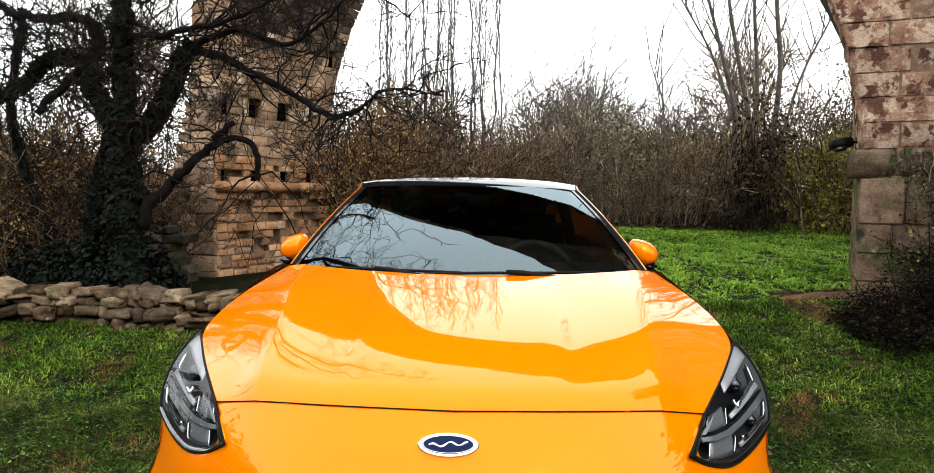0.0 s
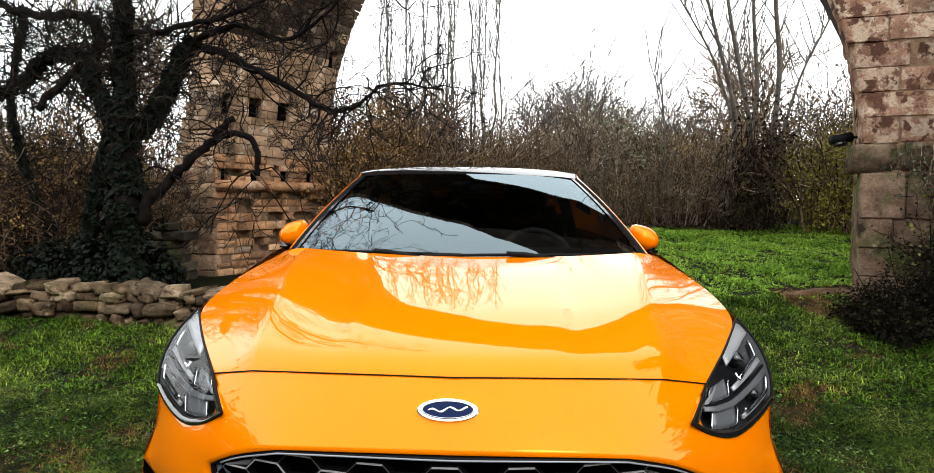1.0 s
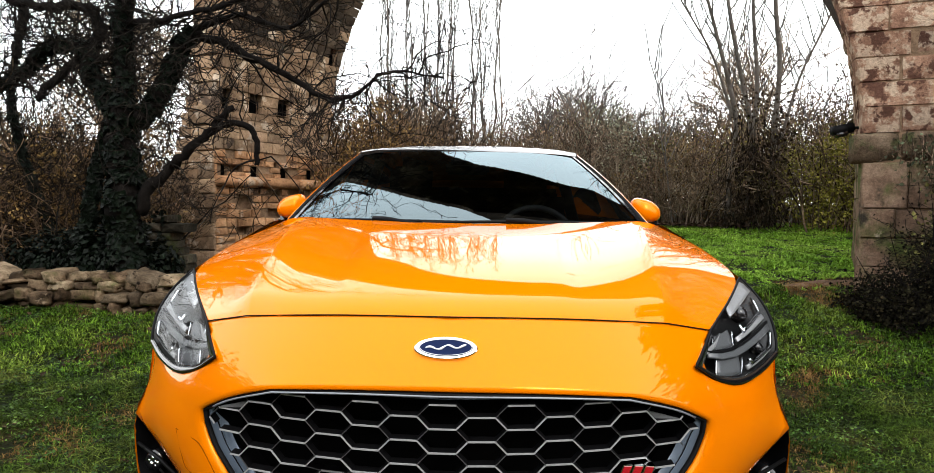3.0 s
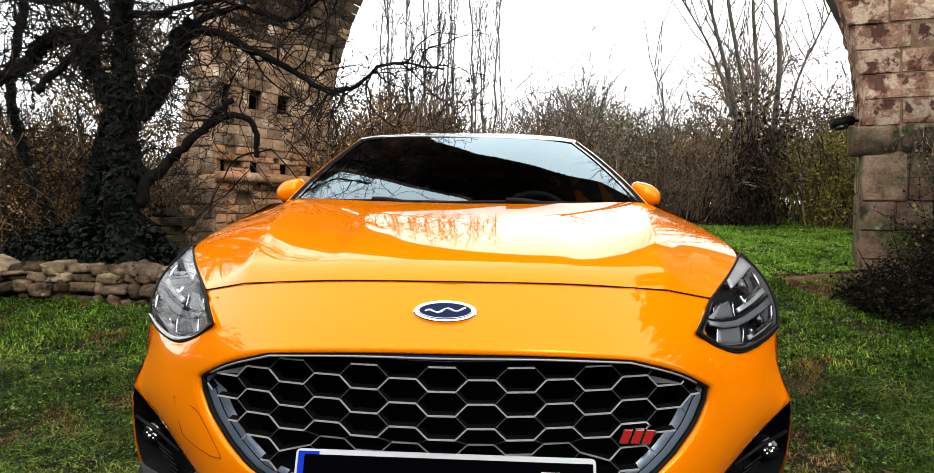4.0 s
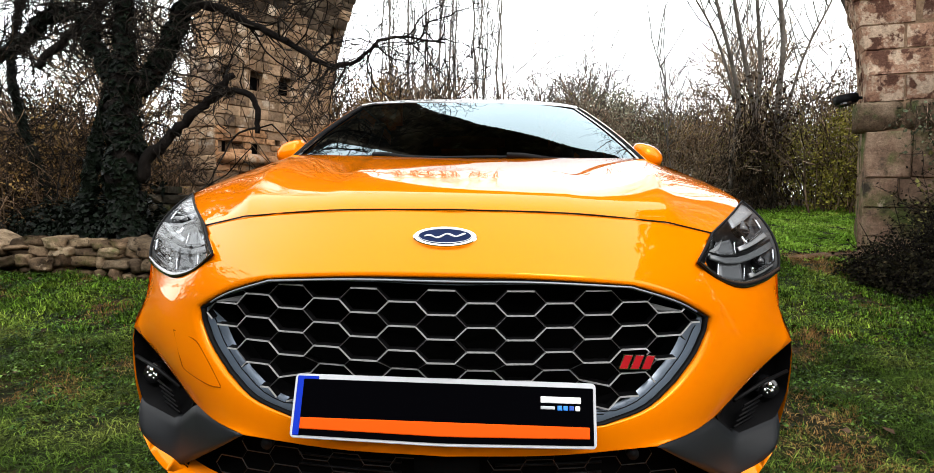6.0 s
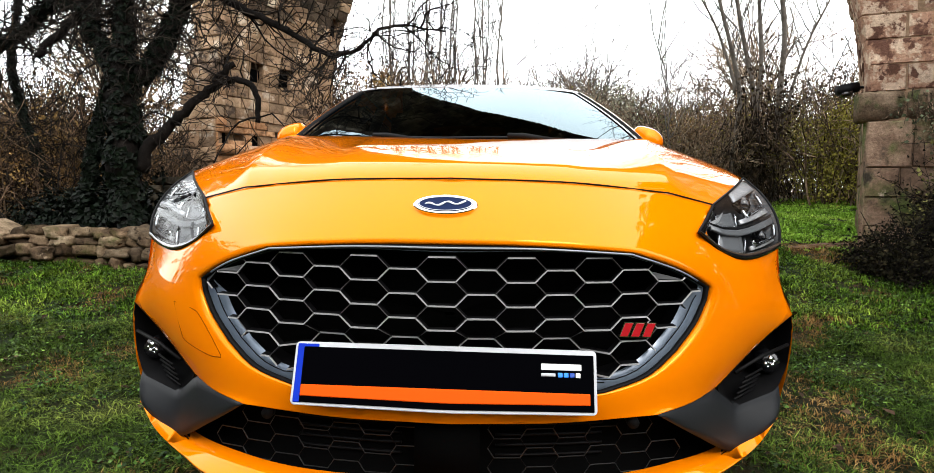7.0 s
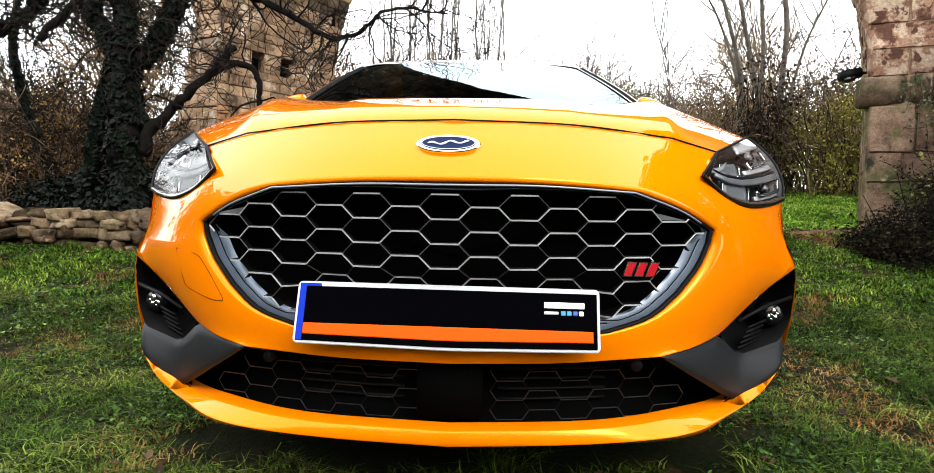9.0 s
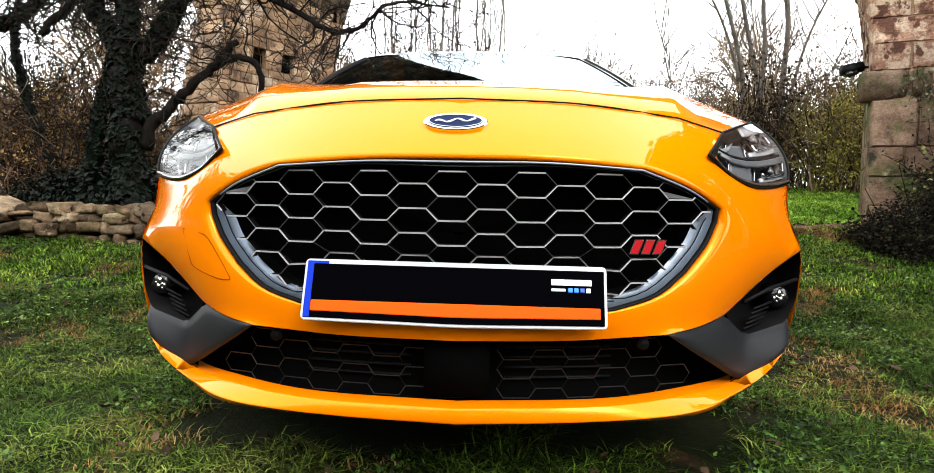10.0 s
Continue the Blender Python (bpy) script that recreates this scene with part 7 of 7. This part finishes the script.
def build_far_woods():
    t = Twigs(900)
    for _ in range(900):
        y = t.rng.uniform(13, 22)
        x = t.rng.uniform(-1.15, 1.05) * y * 0.85
        t.grow(V(x, y, ground_z(x, y) - 0.1), V(t.rng.gauss(0, 0.2), t.rng.gauss(0, 0.2), 1).normalized(), t.rng.uniform(0.6, 1.25) * (0.6 + y / 30), 0.016, 1, 0.25, 0.1, 3, 0.7, 0.3, 0.05, 0.007)
    # unseen ranks added behind the camera, so that the paint reflects dark
    for _ in range(800):
        y = t.rng.uniform(-11, -6)
        x = t.rng.uniform(-13, 13)
        t.grow(V(x, y, ground_z(x, y) - 0.1), V(t.rng.gauss(0, 0.2), t.rng.gauss(0, 0.2), 1).normalized(), t.rng.uniform(1.5, 3.4), 0.03, 1, 0.25, 0.1, 3, 0.8, 0.9, 0.22, 0.012)
    # unseen hedge added at the left, to darken the bumper's reflections
    for _ in range(420):
        x, y = t.rng.uniform(-12.5, -6.8), t.rng.uniform(-6.5, 2.8)
        t.grow(V(x, y, ground_z(x, y) - 0.1), V(t.rng.gauss(0, 0.2), t.rng.gauss(0, 0.2), 1).normalized(), t.rng.uniform(1.7, 3.2), 0.03, 1, 0.25, 0.1, 3, 0.8, 0.9, 0.24, 0.014)
    w = root("far_woods", label="dense leafless brown undergrowth beyond the lawn, with unseen ranks added for reflections", category="woods", kind="stuff")
    t.wood("undergrowth", TWIG, w, "grey-brown stems")["kind"] = "stuff"
    t.leaves("leaves", LEAF_BROWN, w, "dull brown leaves")["kind"] = "stuff"


build_far_woods()


def build_bramble_bush():
    b = root("bramble_bush", label="dark tangled bramble bush at the foot of the near pier", category="bush")
    t = Twigs(640)
    for _ in range(180):
        x, y = t.rng.uniform(2.88, 4.1), 3.26 + t.rng.gauss(0, 0.16)
        tall = float(np.interp(x, [2.8, 3.1, 3.35, 3.6, 4.1], [0.12, 0.24, 0.36, 0.54, 0.70]))
        d = V(t.rng.gauss(-0.2, 0.55), t.rng.gauss(-0.15, 0.4), 0.75).normalized()
        t.grow(V(x, y, ground_z(x, y)), d, t.rng.uniform(0.6, 1.1) * tall, 0.005, 2, 0.45, -0.05, 2, 0.7, 0.9, 0.022, 0.0024)
    for x, z, lean in ((3.22, 0.62, -0.5), (3.30, 0.75, 0.3), (3.42, 0.85, -0.2), (3.05, 0.45, -0.7), (3.55, 0.95, 0.2)):
        p = V(x, 3.36, ground_z(x, 3.36))
        t.path([p, p + V(lean * 0.12, -0.02, z * 0.5), p + V(lean * 0.32, -0.03, z)], 0.006, 0.003, 4)
    t.wood("crown", BARK, b, "dark bramble stems")["kind"] = "stuff"
    t.leaves("foliage", LEAF_DARK, b, "small dark leaves")["kind"] = "stuff"
    e = root("yellow_bush", label="evergreen bush with yellow-green leaves beside the near pier", category="bush")
    t = Twigs(660)
    for _ in range(70):
        x, y = 3.92 + t.rng.uniform(-0.1, 0.5), 3.52 + t.rng.uniform(-0.15, 0.15)
        t.grow(V(x, y, ground_z(x, y)), V(t.rng.gauss(0, 0.25), t.rng.gauss(0, 0.2), 1).normalized(), t.rng.uniform(0.45, 0.75), 0.006, 2, 0.25, 0.05, 2, 0.6, 0.8, 0.03, 0.0025)
    t.wood("crown", BARK, e, "thin stems")["kind"] = "stuff"
    t.leaves("foliage", LEAF_OLIVE, e, "yellow-green leaves")["kind"] = "stuff"


def build_pier_vine():
    """Dry lichened creepers that hang over the ledge of the near pier."""
    vine = root("pier_creeper", label="dry grey-green creeper hanging over the pier's ledge", category="creeper")
    t = Twigs(690)
    for _ in range(90):
        u = t.rng.uniform(-1.2, -0.28)
        top = at(u, 0, 1.66 + t.rng.uniform(-0.06, 0.02)) + FACE_N * t.rng.uniform(0.06, 0.10)
        t.grow(top, (FACE_N * 0.35 + V(t.rng.gauss(0, 0.35), 0, -0.8)).normalized(), t.rng.uniform(0.15, 0.45) * (0.4 - u), 0.0035, 1, 0.3, -0.12, 2, 0.6, 0.55, 0.028, 0.0018)
    t.wood("climber", TWIG_DARK, vine, "thin dry stems")["kind"] = "stuff"
    t.leaves("foliage", LEAF_LICHEN, vine, "small grey-green leaves")["kind"] = "stuff"


def build_reflected_tree():
    """A tall dense tree added out of view, to darken paint and glass reflections."""
    tree = root("evergreen_tree", label="unseen tall dark tree added beside the car to darken reflections", category="tree")
    g = ground_z(5.9, 1.5)
    bm = bmesh.new()
    tube(bm, [(5.9, 1.5, g - 0.1), (5.95, 1.5, 2.0), (5.9, 1.45, 4.5)], [0.2, 0.16, 0.06], 10)
    part("trunk", bm, BARK, tree)
    t = Twigs(810)
    rng = t.rng
    for _ in range(240):
        e, a = rng.random(), rng.uniform(0, 6.283)
        q = (1.9 - 0.9 * e) * math.sqrt(rng.random())
        hub = V(6.1 + q * math.cos(a), 1.5 + q * math.sin(a) * 1.25, 0.4 + 6.0 * e)
        for _ in range(60):
            t.leaf(hub + V(rng.gauss(0, 0.22), rng.gauss(0, 0.22), rng.gauss(0, 0.25)), rng.uniform(0.16, 0.30))
    t.leaves("crown", LEAF_DARK, tree, "dense dark green leaves")["kind"] = "stuff"


LEAF_DARK = surface("dark_bramble_leaf", [(0.3, (0.004, 0.0042, 0.002)), (0.55, (0.012, 0.0115, 0.006)), (0.75, (0.075, 0.06, 0.036))], scale=9, fine=30, bump=0.0, vary=0.8, island=True)
LEAF_LICHEN = surface("lichen_leaf", [(0.3, (0.03, 0.038, 0.022)), (0.55, (0.10, 0.12, 0.075)), (0.75, (0.26, 0.28, 0.2))], scale=9, fine=30, bump=0.0, vary=0.6, island=True)
build_bramble_bush()
build_pier_vine()
build_reflected_tree()

# ---- grass and fallen leaves ----
GRASS = surface("grass_blade", [(0.3, (0.0095, 0.025, 0.0026)), (0.5, (0.042, 0.083, 0.0095)), (0.7, (0.155, 0.20, 0.042))], scale=1.6, fine=9, rough=0.8, bump=0.0, spec=0.08, vary=0.95, island=True, deep=True)
# brighter copy of the near grass: stronger light on it put into the colour
GRASS_FIELD = surface("lit_field_grass_blade", [(0.3, (0.020, 0.050, 0.0045)), (0.5, (0.068, 0.145, 0.012)), (0.7, (0.20, 0.29, 0.045))], scale=1.6, fine=9, rough=0.8, bump=0.0, spec=0.08, vary=0.95, island=True, deep=True)
# lawn green with the light of the open sky put into its bright tones
LAWN = surface("lawn_blade", [(0.3, (0.125, 0.263, 0.025)), (0.5, (0.206, 0.375, 0.0438)), (0.7, (0.3, 0.463, 0.075))], scale=1.2, fine=9, rough=0.8, bump=0.0, spec=0.08, vary=0.5, island=True)
STRAW = surface("dry_grass_blade", [(0.3, (0.07, 0.035, 0.013)), (0.5, (0.19, 0.11, 0.04)), (0.7, (0.38, 0.27, 0.11))], scale=4, fine=9, bump=0.0, vary=0.5, island=True)
FALLEN = surface("fallen_leaf", [(0.3, (0.02, 0.013, 0.009)), (0.6, (0.065, 0.042, 0.028)), (0.8, (0.16, 0.11, 0.075))], scale=4, fine=20, bump=0.0, vary=0.6, island=True)


def blades(name, mat, label, area, count, height, width, seed, keep, tuft=7, lie=1.0):
    """Short bent grass blades that spring from common roots in tufts."""
    rng = np.random.default_rng(seed)
    x0, x1, y0, y1 = area
    verts, faces = [], []
    made = 0
    while made < count:
        cx, cy = rng.uniform(x0, x1), rng.uniform(y0, y1)
        if not keep(cx, cy, rng):
            continue
        clump = max(0.35, 0.6 + 0.9 * (noise.noise(Vector((cx * 3.1, cy * 3.1, 4.0))) + 0.4))
        cz = ground_z(cx, cy) + 0.02 * noise.noise(Vector((cx * 2.3, cy * 2.3, 0))) - 0.010
        many = int(rng.integers(2, 2 * tuft))
        heading, turn = rng.uniform(0, 6.283, many), rng.normal(0, 0.55, many)
        high = height * rng.uniform(0.35, 1.3, many) * clump
        lean, wide = lie * rng.uniform(0.3, 2.0, many), width * rng.uniform(0.6, 1.35, many)
        spread = rng.normal(0, 0.014, (many, 2))
        for a, b, h, l, w, (dx, dy) in zip(heading, turn, high, lean, wide, spread):
            ca, sa = math.cos(a), math.sin(a)
            cb, sb = math.cos(a + b), math.sin(a + b)
            x, y = cx + dx, cy + dy
            k = len(verts)
            mx, my, mz = x + ca * l * h * 0.4, y + sa * l * h * 0.4, cz + h * 0.7
            verts += [(x - sa * w, y + ca * w, cz), (x + sa * w, y - ca * w, cz),
                      (mx + sa * w * 0.85, my - ca * w * 0.85, mz), (mx - sa * w * 0.85, my + ca * w * 0.85, mz),
                      (mx + cb * l * h * 0.6, my + sb * l * h * 0.6, cz + h * (1.0 if l < 1.1 else 0.72))]
            faces += [(k, k + 1, k + 2, k + 3), (k + 3, k + 2, k + 4)]
        made += many
    ob = mesh_part(name, verts, faces, mat)
    tagged(ob, label=label, category="grass", kind="stuff")


def bare(x, y):
    return noise.noise(Vector((x * 1.9 + 3, y * 1.9, 7.0))) + 0.4 * noise.noise(Vector((x * 5.3, y * 5.3, 2.0)))


# blades left out here: bare near-black soil stands for the car's shade
def under_car(x, y):
    ragged = noise.noise(Vector((x * 6.0, y * 6.0, 3.0)))
    return abs(x) < 0.80 + 0.22 * ragged and 0.33 + 0.22 * ragged < y < 4.4


def thick(x, y, rng):
    return not under_car(x, y) and bare(x, y) < 0.36 + rng.normal(0, 0.13)


def dry(x, y, rng):
    return not under_car(x, y) and bare(x, y) > 0.23 + rng.normal(0, 0.10)


def worn_path(x, y, rng):
    return abs(y - 4.35 - 0.12 * math.sin(2 * x)) < 0.20 + rng.normal(0, 0.05) and x > 2.7


def wild(x, y, rng):
    return thick(x, y, rng) and not worn_path(x, y, rng) and not (x > 1.0 and y > 4.25)


def on_view_side(x, y):
    """The stretch of lawn on both sides of the car, wider farther away."""
    return abs(x) < 0.85 * (y + 1.25) + 0.35 + 0.3 * noise.noise(Vector((x * 2.2, y * 2.2, 6.0)))


def near_grass(x, y, rng):
    return on_view_side(x, y) and wild(x, y, rng)


def near_straw(x, y, rng):
    return on_view_side(x, y) and dry(x, y, rng)


blades("grass", GRASS, "short dark green grass and weeds", (-3.2, 3.2, -0.1, 2.2), 125000, 0.036, 0.0018, 41, near_grass, lie=1.6)
blades("grass", GRASS_FIELD, "short green grass along the wall and the pier", (-4.6, 4.6, 2.2, 4.25), 132000, 0.042, 0.0032, 46, near_grass)


def build_weeds():
    t = Twigs(58)
    for _ in range(11000):
        y = t.rng.uniform(0.0, 3.6)
        x = t.rng.uniform(-1, 1) * (0.85 * (y + 1.25) + 0.3)
        if under_car(x, y) or bare(x, y) > 0.34 or noise.noise(Vector((x * 1.7, y * 1.7, 9.0))) < 0.30 - 0.26 * y:
            continue
        z = ground_z(x, y)
        lift = t.rng.uniform(0.008, 0.04)
        for _ in range(t.rng.randint(3, 7)):
            o = V(t.rng.gauss(0, 0.014), t.rng.gauss(0, 0.014), 0)
            t.leaf(V(x, y, z + lift + t.rng.uniform(-0.008, 0.012)) + o, t.rng.uniform(0.007, 0.018), o * 30 + V(t.rng.gauss(0, 0.35), t.rng.gauss(0, 0.35), 1))
    ob = t.leaves("weeds", WEED, None)
    tagged(ob, label="low broad-leaved green weeds among the grass", category="weeds", kind="stuff")


WEED = surface("weed_leaf", [(0.3, (0.008, 0.023, 0.004)), (0.5, (0.032, 0.078, 0.013)), (0.7, (0.09, 0.155, 0.036))], scale=2.0, fine=20, rough=0.6, bump=0.0, spec=0.12, vary=0.9, island=True, deep=True)
build_weeds()
blades("grass", GRASS, "short green grass at the edge", (-7, -3.9, 3.4, 6.5), 12000, 0.07, 0.004, 42, wild)
blades("grass", GRASS, "short green grass behind the camera", (-6.5, 6.5, -4.0, 0.0), 44000, 0.055, 0.0075, 45, wild)
blades("grass", GRASS_FIELD, "short green grass beyond the trodden part", (-6.5, 6.5, -0.2, 4.2), 34000, 0.055, 0.0075, 48, lambda x, y, r: wild(x, y, r) and not on_view_side(x, y))
blades("dry_grass", STRAW, "dry straw-coloured grass on bare patches", (-4.4, 4.4, -0.1, 4.3), 46000, 0.028, 0.0018, 43, near_straw)
blades("lawn", LAWN, "bright green lawn beyond the arch", (0.9, 9.0, 4.1, 9.2), 160000, 0.034, 0.0062, 44, lambda x, y, r: not worn_path(x, y, r) and x < 0.85 * (y + 1.25) + 0.5)


def path_straw(x, y, rng):
    return worn_path(x, y, rng) and rng.random() < 0.8


blades("dry_grass", STRAW, "trodden straw on the bare earth", (2.6, 4.5, 3.9, 4.8), 5000, 0.022, 0.0022, 47, path_straw)


def build_path():
    verts, faces = [], []
    xs = np.linspace(2.6, 4.4, 30)
    for x in xs:
        c = 4.35 + 0.12 * math.sin(2 * x)
        half = 0.20 * min(1, (x - 2.58) * 1.6, (4.45 - x) * 2) + 0.10 * noise.noise(Vector((x * 3, 0, 5)))
        for t in (-1, -0.5, 0, 0.5, 1):
            y = c + t * half
            verts.append((x, y, ground_z(x, y) + 0.014 - 0.034 * t * t + 0.012 * noise.noise(Vector((x * 7, y * 7, 0)))))
    for i in range(len(xs) - 1):
        for j in range(4):
            a = i * 5 + j
            faces.append((a, a + 1, a + 6, a + 5))
    ob = mesh_part("path", verts, faces, DIRT, smooth=True)
    tagged(ob, label="worn strip of reddish brown bare earth", category="path", kind="structure")


DIRT = surface("reddish_bare_earth", [(0.3, (0.06, 0.035, 0.022)), (0.5, (0.13, 0.078, 0.05)), (0.7, (0.21, 0.135, 0.09))], scale=8, fine=60, bump=0.8, depth=0.03)
build_path()


def build_fallen():
    t = Twigs(55)
    for _ in range(3200):
        x, y = t.rng.uniform(-4.5, 4.5), t.rng.uniform(0.2, 4.6)
        if under_car(x, y) or bare(x, y) < -0.1:
            continue
        t.leaf(V(x, y, ground_z(x, y) + 0.018), t.rng.uniform(0.012, 0.036), V(t.rng.gauss(0, 0.4), t.rng.gauss(0, 0.4), 1))
    for _ in range(34):
        x, y = t.rng.choice((-1, 1)) * t.rng.uniform(0.9, 3.2), t.rng.uniform(0.2, 3.2)
        t.leaf(V(x, y, ground_z(x, y) + 0.03), t.rng.uniform(0.03, 0.05), V(t.rng.gauss(0, 0.4), t.rng.gauss(-0.2, 0.4), 1))
    for _ in range(1500):
        x, y = t.rng.uniform(0.8, 4.2), t.rng.uniform(8.1, 8.9)
        t.leaf(V(x, y, ground_z(x, y) + 0.055), t.rng.uniform(0.04, 0.09), V(t.rng.gauss(0, 0.5), t.rng.gauss(0, 0.5), 1))
    ob = t.leaves("fallen_leaves", FALLEN, None)
    tagged(ob, label="scattered brown fallen leaves", category="leaves", kind="stuff")


build_fallen()
